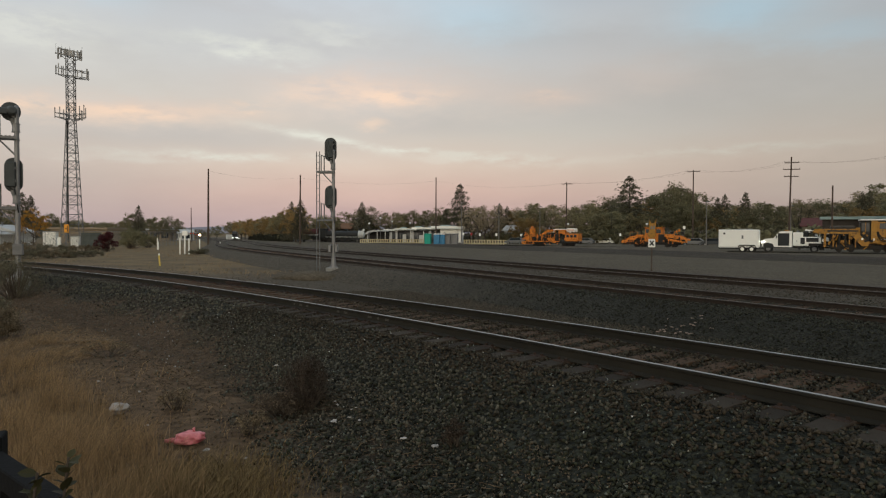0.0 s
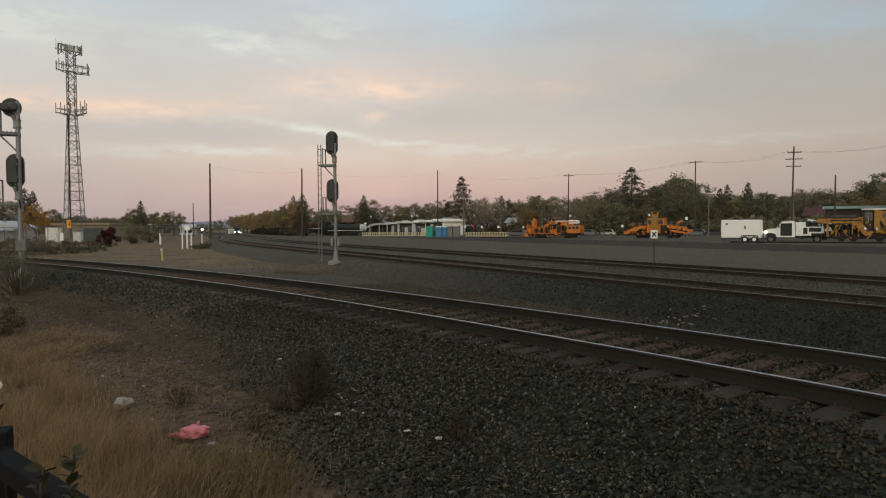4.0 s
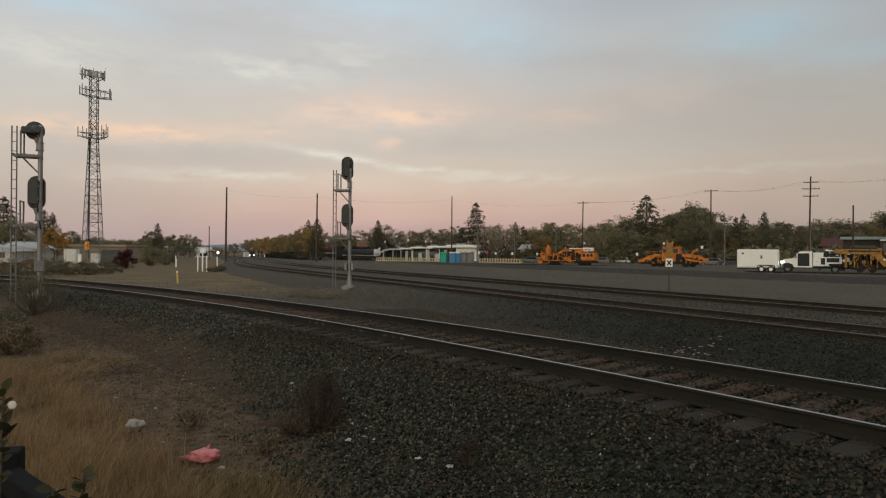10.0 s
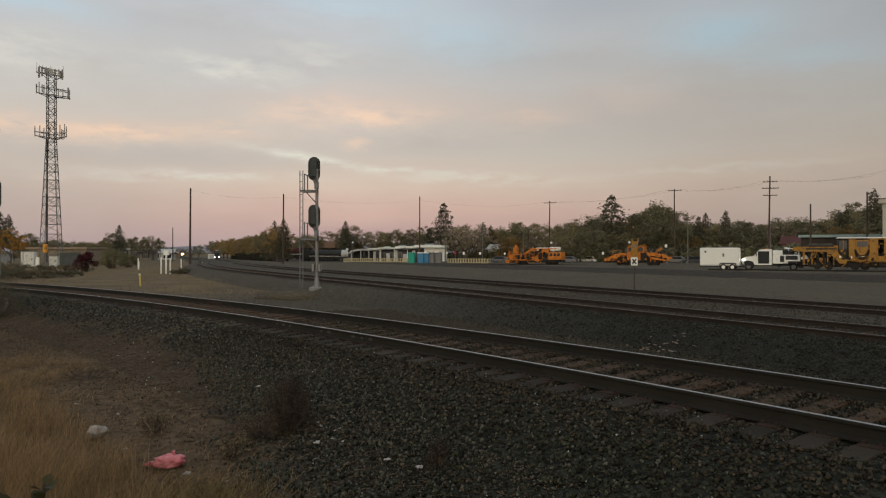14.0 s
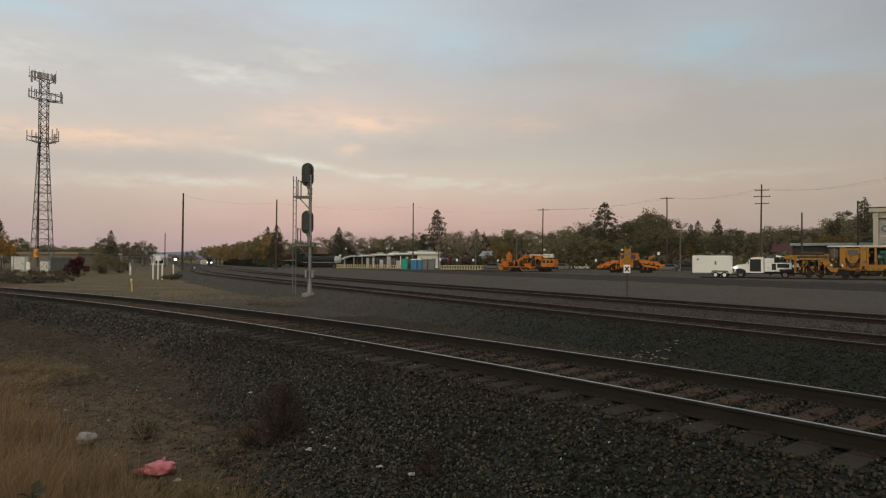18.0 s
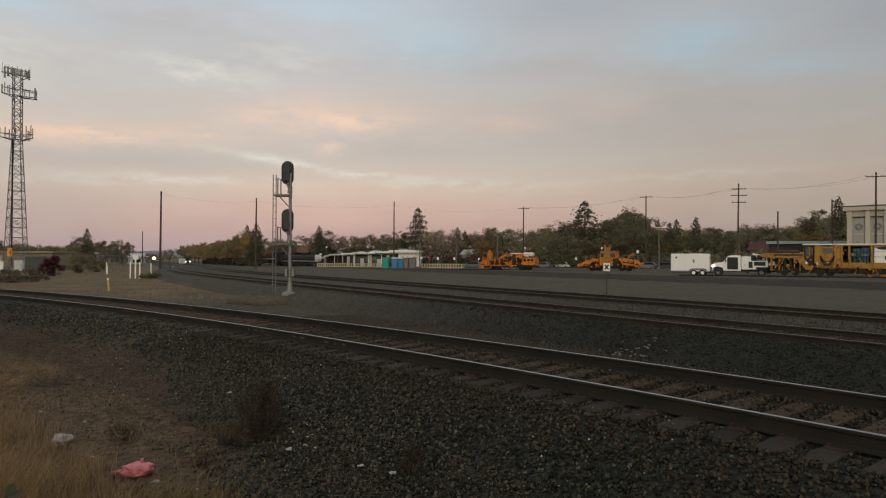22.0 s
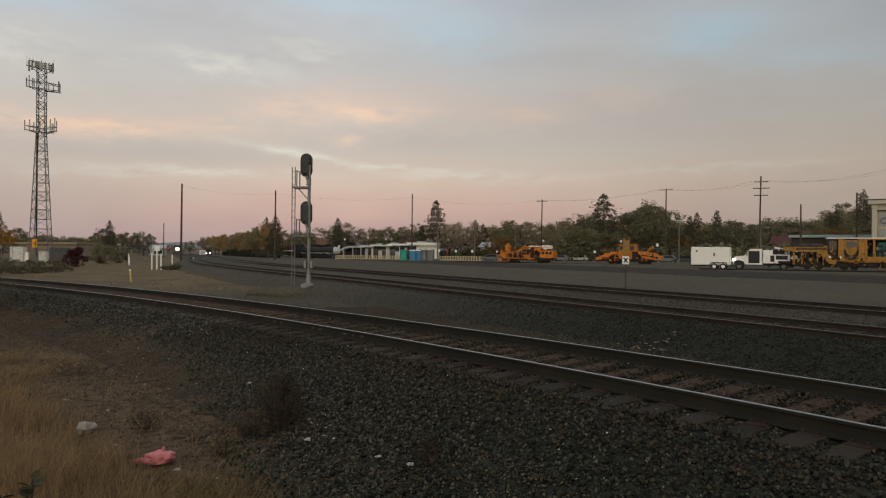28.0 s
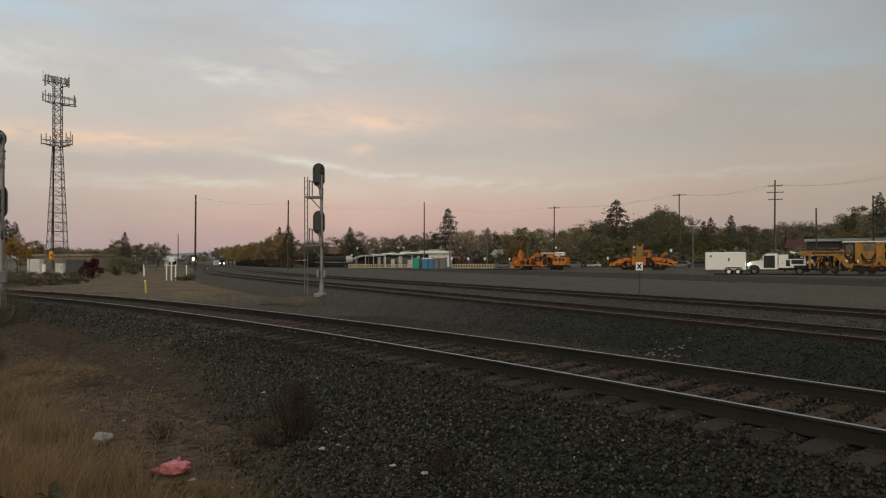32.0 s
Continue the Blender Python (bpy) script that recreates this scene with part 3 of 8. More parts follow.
tagged(sweep("dark_yard_strip", L2, [(31.2, -0.02), (32, 0.08), (40, 0.12), (47, 0.05), (48, -0.05)], zg, YARDDARK, wobble=0.5, smooth=True), "dark ballast strip in the yard", "ballast", kind="structure")
tagged(sweep("yard_ground", L2[20:420], [(47.5, -0.04), (48.5, 0.02), (70, 0.02), (100, 0.01), (101, -0.05)], zg, ROADBED, wobble=0.5, smooth=True), "pale gravel yard ground", "yard", kind="structure")

GRITTY = gravel("gritty_grey_dirt", (0.115, 0.094, 0.066), (0.08, 0.066, 0.048), 20, 0.4, 0.5)

# far hills on the horizon; the haze is mixed into their colour
hv_, hf_ = [], []
for i in range(90):
    a = radians(-60 + 130 * i / 89)
    h = 22 + 13 * noise.noise(Vector((i * 0.16, 0.5, 0))) + 6 * noise.noise(Vector((i * 0.7, 3.5, 0)))
    for r_, z in ((2700, -8), (2900, h), (3150, -8)):
        hv_.append((math.sin(a) * r_, math.cos(a) * r_, z))
for i in range(89):
    for k in (0, 1):
        hf_.append((i * 3 + k, i * 3 + 3 + k, i * 3 + 4 + k, i * 3 + 1 + k))
tagged(raw("distant_hills", hv_, hf_, surface("haze_toned_hills", (0.27, 0.25, 0.27), 1.0, vary=0.2, scale=0.01, fine_scale=0.05, bump=0), smooth=True), "low hills on the horizon with haze in their colour", "hills", kind="structure")


def at(tan_b, depth, up=0.0, turn=0.0):
    """Pose on the ground at a bearing and a depth ahead."""
    x = tan_b * depth
    return pose(x, depth, ground_z(x, depth) + up, 0, 0, turn)


# ---- signals ----
def signal(m, label, upper_turn, lower_turn, searchlight=False):
    top = thing("railway_signal", m, label, "railway signal", "signals by the tracks")
    part("footing", box(B(), -0.3, 0.3, -0.3, 0.3, -0.55, 0.22, 0.03), CONCRETE, top, "weathered concrete footing")
    bm = B()
    rod(bm, (0, 0, 0.22), (0, 0, 0.26), 0.19, 0.19, 12)
    rod(bm, (0, 0, 0.26), (0, 0, 0.72), 0.14, 0.08, 14)
    part("foot", bm, GALV, top)
    part("mast", rod(B(), (0, 0, 0.6), (0, 0, 5.55), 0.075, 0.07, 14), GALV, top)
    part("mast_cap", rod(B(), (0, 0, 5.55), (0, 0, 5.62), 0.085, 0.05, 12), GALV, top)
    for sx, w in (((0.0, 0.14),) if searchlight else ((-0.15, 0.055), (0.15, 0.055))):
        part("junction_box", box(B(), sx - w, sx + w, -0.14, 0.1, 0.92, 1.27, 0.015), GALVDARK if searchlight else GALV, top, "grey junction box")
    lad = part("ladder", B(), GALVDARK, top, "steel access ladder")
    for sx in (-0.8, -0.66):
        part("stile", rod(B(), (sx, 0.05, -0.4), (sx, 0.05, 5.55), 0.022, 0.022, 6), GALVDARK, lad)
    for i in range(18):
        part("rung", rod(B(), (-0.8, 0.05, 0.25 + i * 0.3), (-0.66, 0.05, 0.25 + i * 0.3), 0.012, 0.012, 6), GALVDARK, lad)
    for z in (4.62, 2.42):
        pl = part("platform", B(), GALVDARK, top, "steel maintenance platform")
        for sy in (-0.25, 0.0, 0.25):
            part("bearer", box(B(), -0.72, 0.02, sy - 0.02, sy + 0.02, z - 0.07, z), GALVDARK, pl)
        for k in range(7):
            part("grating_bar", box(B(), -0.72 + k * 0.11, -0.67 + k * 0.11, -0.28, 0.28, z, z + 0.025), GALVDARK, pl)
        part("brace", rod(B(), (-0.5, 0, z - 0.06), (-0.05, 0, z - 0.55), 0.025, 0.025, 6), GALVDARK, pl)
        for sy in (-0.27, 0.27):
            part("guard_post", rod(B(), (-0.5, sy, z), (-0.5, sy, z + 0.75), 0.028, 0.028, 6), GALVDARK, pl)
        part("guard_bar", rod(B(), (-0.5, -0.27, z + 0.72), (-0.5, 0.27, z + 0.72), 0.02, 0.02, 6), GALVDARK, pl)
    for z, turn in ((5.64, upper_turn), (3.45, lower_turn)):
        hd = part("signal_head", B(), HEADGREY, top, "dark grey three-lamp signal head")
        round_head = searchlight and z > 5
        hd.matrix_basis = pose(-0.14, 0.0, z - (0.2 if round_head else 0), 0, 0, turn)
        half = 0.02 if round_head else 0.27
        for r0, y0, y1, nm in ((0.262, 0.1, 0.118, "backboard"), (0.276, 0.104, 0.114, "board_rim")):
            outline = [(r0 * math.cos(a), half + r0 * math.sin(a)) for a in np.linspace(0, math.pi, 14)]
            outline += [(r0 * math.cos(a), -half + r0 * math.sin(a)) for a in np.linspace(math.pi, 2 * math.pi, 14)]
            part(nm, prism(B(), outline, y0, y1), HEADPALE if round_head else HEADGREY if nm == "backboard" else GALVDARK, hd)
        if round_head:
            part("housing", rod(B(), (0, -0.2, 0), (0, 0.11, 0), 0.13, 0.18, 16), HEADPALE, hd)
            part("rear_cap", rod(B(), (0, -0.24, 0), (0, -0.2, 0), 0.09, 0.13, 14), HEADPALE, hd)
            part("side_box", box(B(), -0.4, -0.1, -0.14, 0.08, -0.13, 0.08, 0.03), HEADPALE, hd, "grey side box")
        else:
            part("housing", box(B(), -0.14, 0.14, -0.1, 0.11, -0.4, 0.4, 0.04), HEADGREY, hd)
            part("door_seam", box(B(), -0.12, 0.12, -0.112, -0.1, -0.37, 0.37, 0.004), HEADGREY, hd)
            for k in (-0.2, 0.2):
                part("hinge", box(B(), 0.13, 0.155, -0.13, -0.08, k - 0.04, k + 0.04, 0.004), GALVDARK, hd)
        for k in ((0.0,) if round_head else (-0.27, 0.0, 0.27)):
            hood = B()
            n = 12
            for i in range(n):
                a0, a1 = radians(-30 + 240 * i / n), radians(-30 + 240 * (i + 1) / n)
                q = [hood.verts.new((0.105 * math.cos(a), y, k + 0.105 * math.sin(a))) for a, y in ((a0, 0.12), (a1, 0.12), (a1, 0.42), (a0, 0.42))]
                hood.faces.new(q)
            bmesh.ops.solidify(hood, geom=hood.faces[:], thickness=0.006)
            part("hood", hood, HEADGREY, hd)
        low = -0.24 if round_head else -0.5
        part("neck", rod(B(), (0.05, 0, low - 0.14), (0.03, 0, low), 0.06, 0.09, 10), GALV, hd, "grey cast neck")
        part("bracket", rod(B(), (0.12, 0, low - 0.42), (0.12, 0, low - 0.14), 0.105, 0.105, 14), GALV, hd, "grey clamp bracket")
        for zz in (low - 0.4, low - 0.16):
            part("clamp_band", rod(B(), (0.12, 0, zz - 0.02), (0.12, 0, zz + 0.02), 0.12, 0.12, 14), GALVDARK, hd)
        part("arm", rod(B(), (0.14, 0, low + 0.02), (0, 0, low + 0.12), 0.04, 0.04, 8), GALV, hd)
        part("conduit", rod(B(), (0.2, -0.06, low - 0.7), (0.1, -0.09, low + 0.1), 0.018, 0.018, 6), BLACK, hd, "black cable conduit")
    return top


signal(pose(-4.21, 31.24, 0.16, 0, 0, -6), "grey two-headed railway signal mast with ladder on a dirt mound", 8, 4)
signal(pose(-12.86, 21.74, 0.34, 0, 0, 22), "grey two-headed railway signal mast with ladder beside the curved track", 16, -14, True)
bm = B()
for i in range(14):
    a, r = rng.uniform(0, 6.28), rng.uniform(0, 1.5)
    blob(bm, (-4.4 + r * math.cos(a) * 1.3, 30.6 + r * math.sin(a), -0.1), rng.uniform(0.6, 1.1), 1.5, 1.2, 0.34, 2, 0.4, i)
tagged(link_mesh("dirt_mound", bm, GRITTY, smooth=True), "low dirt mound round the signal footing", "mound", kind="structure")


# ---- poles and wires ----
ARMTIPS = {}


def utility_pole(key, tan_b, depth, height, arms, mat, label, lean=0.0, wide=2.4, axis=60.0):
    m = at(tan_b, depth) @ pose(0, 0, 0, 0, lean, 0)
    top = thing("utility_pole", m, label, "utility pole", "poles of the yard")
    part("pole", rod(B(), (0, 0, -0.5), (0, 0, height), 0.17, 0.11, 10), mat, top)
    tips = []
    for k, (z, w) in enumerate(arms):
        ca, sa = math.cos(radians(axis)), math.sin(radians(axis))
        arm = part("crossarm", box(B(), -w / 2, w / 2, -0.05, 0.05, z - 0.06, z + 0.06, 0, pose(0, -0.14, 0, 0, 0, axis - 90)), mat, top)
        for s in (-0.46, -0.2, 0.2, 0.46):
            q = pose(0, -0.14, 0, 0, 0, axis - 90) @ Vector((s * w, 0, z + 0.06))
            part("insulator", rod(B(), q, q + Vector((0, 0, 0.16)), 0.045, 0.03, 6), GALVDARK, arm)
            if k == 0:
                tips.append(m @ (q + Vector((0, 0, 0.17))))
    ARMTIPS[key] = tips
    return top


utility_pole("a", -0.3175, 104, 11.9, [], POLEWOOD, "tall bare wooden pole beside the track", 0.4)
utility_pole("b", -0.1838, 116.4, 12.2, [], POLEWOOD, "tall bare wooden pole at the yard road", 0.4)
utility_pole("c", 0.0159, 152, 15.0, [], POLEWOOD, "bare brown wooden pole by the platform")
utility_pole("far", -0.342, 210, 10.4, [], POLEWOOD, "distant bare wooden pole")
utility_pole("d", 0.2088, 150, 13.9, [(13.5, 2.6)], POLEWOOD, "wooden utility pole with one crossarm", 0.6)
utility_pole("e", 0.3990, 140, 15.7, [(15.4, 2.6)], POLEWOOD, "wooden utility pole with one crossarm")
utility_pole("f", 0.5443, 112, 15.2, [(14.2, 2.2), (13.1, 2.6), (11.9, 2.2)], POLEWOOD, "wooden utility pole with three crossarms", 1.0)
utility_pole("g", 0.771, 88, 14.1, [(13.5, 2.6)], POLEWOOD, "wooden utility pole with crossarm before the cream building", 0.5)
utility_pole("h", 0.610, 105, 9.9, [], POLEWOOD, "short bare wooden pole")
utility_pole("i", 0.699, 106, 12.0, [(11.7, 0.4)], POLEWOOD, "brown wooden street light pole")
# The last one stands in for the paler lower half of pole f.
for tb, dep, h in ((0.0535, 150, 9.2), (0.109, 150, 9.0), (0.170, 150, 8.4), (0.4195, 125, 8.3), (0.5468, 116, 7.2)):
    ob = thing("lamp_post", at(tb, dep), "grey steel lamp post", "lamp post", "grey posts of the street")
    part("post", rod(B(), (0, 0, 0), (0, 0, h), 0.12, 0.07, 8), POLEGREY, ob)
    part("lamp_head", box(B(), -0.1, 0.5, -0.12, 0.12, h - 0.05, h + 0.1, 0.03), GALVDARK, ob)


def wire(p, q, sag):
    """One continuous thin tube that hangs between two places."""
    side = (q - p).cross(Vector((0, 0, 1))).normalized() * 0.006
    v, f = [], []
    for i in range(17):
        t = i / 16
        c = p.lerp(q, t) - Vector((0, 0, sag * 3 * t * (1 - t)))
        v += [c + side, c + Vector((0, 0, 0.006)), c - side, c - Vector((0, 0, 0.006))]
        if i:
            f += [(4 * i - 4 + k, 4 * i - 4 + (k + 1) % 4, 4 * i + (k + 1) % 4, 4 * i + k) for k in range(4)]
    return tagged(raw("overhead_wire", v, f, BLACK), "thin black overhead wire between poles", "wire", "overhead wires")


for a, b in (("d", "e"), ("e", "f"), ("f", "g")):
    for i in (0, 1, 3):
        wire(ARMTIPS[a][i], ARMTIPS[b][i], 1.2)
pc, pa, pb = Vector((2.4, 152, 13.5)), Vector((-33.0, 104, 11.2)), Vector((-21.4, 116.4, 11.2))
wire(pc, ARMTIPS["d"][1], 1.6)
wire(pb, pc, 1.2)
wire(pa, pb, 0.8)

# ---- posts and signs by the tracks ----
ob = thing("marker_post", pose(-16.05, 41.38, ground_z(0, 41), 0, -4, 0), "leaning yellow plastic marker post", "marker post")
part("post", box(B(), -0.05, 0.05, -0.015, 0.015, -0.1, 0.62, 0.01), YELLOWP, ob)
part("cap", box(B(), -0.052, 0.052, -0.018, 0.018, 0.62, 0.72, 0.01), WHITE, ob)
for tb, h, r in ((-0.3585, 1.5, 0.065), (-0.3515, 1.75, 0.07), (-0.3455, 1.45, 0.07)):
    ob = thing("bollard", at(tb, 64.8), "white painted steel bollard", "bollard", "white bollards")
    part("pipe", rod(B(), (0, 0, -0.1), (0, 0, h), r, r, 12), WHITE, ob)
    part("domed_cap", rod(B(), (0, 0, h), (0, 0, h + 0.06), r, r * 0.5, 12), WHITE, ob)
ob = thing("meter_box", at(-0.3510, 65.1, 1.2), "small white utility box on a post", "utility box")
part("box", box(B(), -0.25, 0.25, -0.1, 0.1, 0.55, 1.0, 0.03), WHITE, ob)
part("stand", rod(B(), (0, 0, -1.3), (0, 0, 0.55), 0.04, 0.04, 8), GALVDARK, ob)
ob = thing("crossing_sign", pose(8.24, 24.41, 0.1, 0, 0, -18), "small white trackside sign with a black X", "sign")
part("stake", box(B(), -0.025, 0.025, -0.025, 0.025, -0.1, 1.64), POLEWOOD, ob)
sg = part("plate", box(B(), -0.12, 0.12, -0.045, -0.03, 1.39, 1.69, 0.008), WHITE, ob)
for a in (38, -38):
    part("stroke", box(B(), -0.025, 0.025, -0.052, -0.046, -0.11, 0.11, 0, Matrix.Translation((0, 0, 1.54)) @ pose(0, 0, 0, 0, a, 0)), BLACK, sg, "black stroke")

# ---- trees ----
LEAFDARK = surface("dark_green_foliage", (0.185, 0.172, 0.095), 0.8, vary=0.4, scale=0.5, fine_scale=3, bump=0, island=0.16, per_object=0.25, spec=0.15, tint=(0.18, 0.155, 0.095), thin=0.45)
LEAFOLIVE = surface("olive_foliage", (0.25, 0.21, 0.11), 0.8, vary=0.4, scale=0.5, fine_scale=3, bump=0, island=0.16, per_object=0.25, spec=0.15, tint=(0.23, 0.21, 0.12), thin=0.45)
LEAFAUTUMN = surface("autumn_foliage", (0.33, 0.21, 0.085), 0.8, vary=0.4, scale=0.4, fine_scale=3, bump=0, island=0.16, per_object=0.35, spec=0.15, tint=(0.23, 0.175, 0.075), thin=0.45)
LEAFBROWN = surface("brown_thin_foliage", (0.28, 0.22, 0.145), 0.85, vary=0.4, scale=0.5, fine_scale=3, bump=0, island=0.16, per_object=0.2, spec=0.1, tint=(0.27, 0.23, 0.15), thin=0.45)
LEAFGOLD = surface("golden_foliage", (0.42, 0.23, 0.05), 0.8, vary=0.3, scale=0.6, fine_scale=3, bump=0, island=0.3, spec=0.15, thin=0.45)
LEAFRED = surface("dark_red_foliage", (0.085, 0.025, 0.028), 0.8, vary=0.4, scale=0.8, fine_scale=3, bump=0, island=0.3, spec=0.15, thin=0.45)
NEEDLE = surface("conifer_needles", (0.15, 0.138, 0.092), 0.85, vary=0.4, scale=0.8, fine_scale=3, bump=0, island=0.16, per_object=0.2, spec=0.1, thin=0.45)
BARK = surface("grey_brown_bark", (0.09, 0.07, 0.055), 0.95, vary=0.4, scale=3, fine_scale=20, bump=0.5)


def leaf_soup(name, centres, radii, per, size, mat, parent, r):
    """Small leaf faces scattered through clumps, turned outwards as leaves are."""
    cs = np.repeat(np.asarray(centres), per, axis=0)
    rs = np.repeat(np.asarray(radii), per, axis=0)
    n = len(cs)
    d = r.normal(size=(n, 3))
    d /= np.linalg.norm(d, axis=1)[:, None]
    c = cs + d * rs[:, None] * (r.random((n, 1)) ** 0.4) * np.array([1, 1, 0.8])
    out = d + r.normal(0, 0.45, (n, 3)) + np.array([0, 0, 0.35])
    a = np.cross(out, r.normal(size=(n, 3)))
    a /= np.linalg.norm(a, axis=1)[:, None]
    b = np.cross(out, a)
    b /= np.linalg.norm(b, axis=1)[:, None]
    s = size * r.uniform(0.5, 1.3, (n, 1))
    v = np.stack([c - a * s, c + b * s * 0.6, c + a * s, c - b * s * 0.6], axis=1).reshape(-1, 3)
    f = np.arange(4 * n).reshape(-1, 4)
    return soup(name, v, f, mat, parent)


def broadleaf(mat, seed, h=10.0, spread=0.42, clumps=105, per=50, label="", leaf=0.09, airy=0.115):
    r = np.random.default_rng(seed)
    top = thing("tree", Matrix(), label, "tree")
    bm = B()
    rod(bm, (0, 0, -0.3), (0, 0, h * 0.32), h * 0.025, h * 0.017, 8)
    cs, rs = [], []
    for i in range(9):
        a, t = i * 2.4 + r.uniform(-0.4, 0.4), r.uniform(0.2, 0.34)
        e = Vector((math.cos(a) * h * spread * r.uniform(0.4, 0.85), math.sin(a) * h * spread * r.uniform(0.4, 0.85), h * r.uniform(0.45, 0.86)))
        mid = Vector((e.x * 0.45, e.y * 0.45, h * (t + 0.1)))
        rod(bm, (0, 0, h * t), mid, h * 0.011, h * 0.007, 6)
        rod(bm, mid, e, h * 0.007, h * 0.003, 5)
    lobes = []
    for i in range(15):
        u = -0.75 + 1.7 * (i + 0.5) / 15
        a, rad = i * 2.4 + r.uniform(-0.5, 0.5), max(0.0, 1 - u * u) ** 0.5
        k = r.uniform(0.5, 0.8)
        lobes.append((Vector((math.cos(a) * rad * k * h * spread, math.sin(a) * rad * k * h * spread, h * 0.55 + u * h * 0.32)), h * spread * r.uniform(0.28, 0.5)))
    for i in range(clumps):
        c, lr = lobes[i % 15]
        d = Vector((r.normal(), r.normal(), r.normal() + 0.4)).normalized() * lr * r.uniform(0.45, 1.0)
        cs.append((c.x + d.x, c.y + d.y, c.z + d.z * 0.85))
        rs.append(h * r.uniform(0.5, 1.1) * airy * 0.75)
    part("trunk", bm, BARK, top)
    leaf_soup("crown", cs, rs, per, h * leaf / 6, mat, top, r)
    return top


def conifer(mat, seed, h=14.0, w=0.31, tiers=14, label="", layered=0.35, leaves=3000, taper=0.85):
    """Pointed tree: boughs in uneven tiers round one stem."""
    r = np.random.default_rng(seed)
    top = thing("conifer_tree", Matrix(), label, "tree")
    bm = rod(B(), (0, 0, -0.3), (0, 0, h * 0.98), h * 0.018, h * 0.003, 8)
    for i in range(26):
        a, z = i * 2.4, 0.12 + 0.8 * i / 26
        L = h * w * (1 - z) ** taper * 0.8
        rod(bm, (0, 0, z * h), (math.cos(a) * L, math.sin(a) * L, z * h + L * 0.1), h * 0.004, h * 0.0015, 4)
    part("trunk", bm, BARK, top)
    z = 1 - r.random(leaves) ** 0.62 * 0.9
    if layered > 0.6:
        # boughs in flat separate storeys
        flat = (np.floor(z * tiers) + 0.5 + r.normal(0, 0.2, leaves)) / tiers
        z = np.clip(np.where(r.random(leaves) < 0.6, flat, z), 0.08, 0.995)
    a = r.uniform(0, 6.283, leaves)
    side = 1 + 0.34 * np.sin(a * 3 + z * 19 + seed) + 0.24 * np.sin(a * 7 - z * 43)
    saw = 1 - min(layered, 0.5) * ((z * tiers + 0.25 * np.sin(a * 2 + seed)) % 1.0)
    rad = h * w * np.maximum(1 - z, 0.0) ** taper * saw * side * r.random(leaves) ** 0.4 + h * 0.006
    c = np.stack([np.cos(a) * rad, np.sin(a) * rad, z * h - 0.1 * rad], axis=1)
    out = np.stack([np.cos(a), np.sin(a), r.normal(-0.15, 0.35, leaves)], axis=1) + r.normal(0, 0.35, (leaves, 3))
    out /= np.linalg.norm(out, axis=1)[:, None]
    side_v = np.cross(out, r.normal(size=(leaves, 3)))
    side_v /= np.linalg.norm(side_v, axis=1)[:, None]
    s = h * 0.019 * r.uniform(0.5, 1.3, (leaves, 1))
    v = np.stack([c - out * s, c + side_v * s * 0.4, c + out * s, c - side_v * s * 0.4], axis=1).reshape(-1, 3)
    soup("crown", v, np.arange(4 * leaves).reshape(-1, 4), mat, top)
    return top


KINDS = {
    "dark": [broadleaf(LEAFDARK, s, label="dark green broadleaf tree behind the yard") for s in (1, 2, 3)],
    "olive": [broadleaf(LEAFOLIVE, s, label="olive green broadleaf tree behind the yard", spread=0.46) for s in (4, 5)],
    "bare": [broadleaf(LEAFBROWN, s, label="thinning brownish tree with pale limbs", clumps=60, per=30) for s in (6,)],
    "autumn": [broadleaf(LEAFAUTUMN, s, label="street tree with brown autumn leaves") for s in (7, 8)],
    "gold": [broadleaf(LEAFGOLD, 9, label="small tree with golden autumn leaves", spread=0.5)],
    "fir": [conifer(NEEDLE, 10, w=0.36, taper=0.75, layered=0.45, leaves=3600, label="dark pointed conifer among the trees"), conifer(NEEDLE, 11, w=0.29, taper=0.7, label="slim dark conifer among the trees")],
    "cedar": [conifer(NEEDLE, 12, w=0.46, taper=0.66, tiers=11, layered=0.7, leaves=5200, label="tall layered cedar with flat boughs")],
}
PLACED = set()


def plant_tree(kind, tan_b, depth, height, width=None):
    pick = rng.choice(KINDS[kind])
    base = {"fir": 14.0, "cedar": 14.0}.get(kind, 10.0)
    s = height / base
    w = s if width is None else width
    m = at(tan_b, depth, -0.05, rng.uniform(0, 360))
    size = Matrix.Diagonal((w, w, s, 1))
    if pick.name not in PLACED:
        PLACED.add(pick.name)
        pick.matrix_basis = m @ size
        return pick
    k = pick.scale
    return copy_thing(pick, m @ size @ Matrix.Diagonal((1 / k.x, 1 / k.y, 1 / k.z, 1)))


# the row of street trees in autumn leaf, along the far side of the line
for i in range(19):
    t = i / 18
    plant_tree("olive" if i in (0, 1, 4, 9, 13, 16) else "autumn", -0.285 + 0.095 * t, 380 - 195 * t, 10.5 - 1.2 * t + rng.uniform(-0.8, 0.8), 1.05)
for tb, d, h, k in ((-0.183, 180, 11.5, "fir"), (-0.196, 190, 11.5, "fir"), (-0.305, 420, 9, "dark"), (-0.21, 200, 9, "olive")):
    plant_tree(k, tb, d, h)
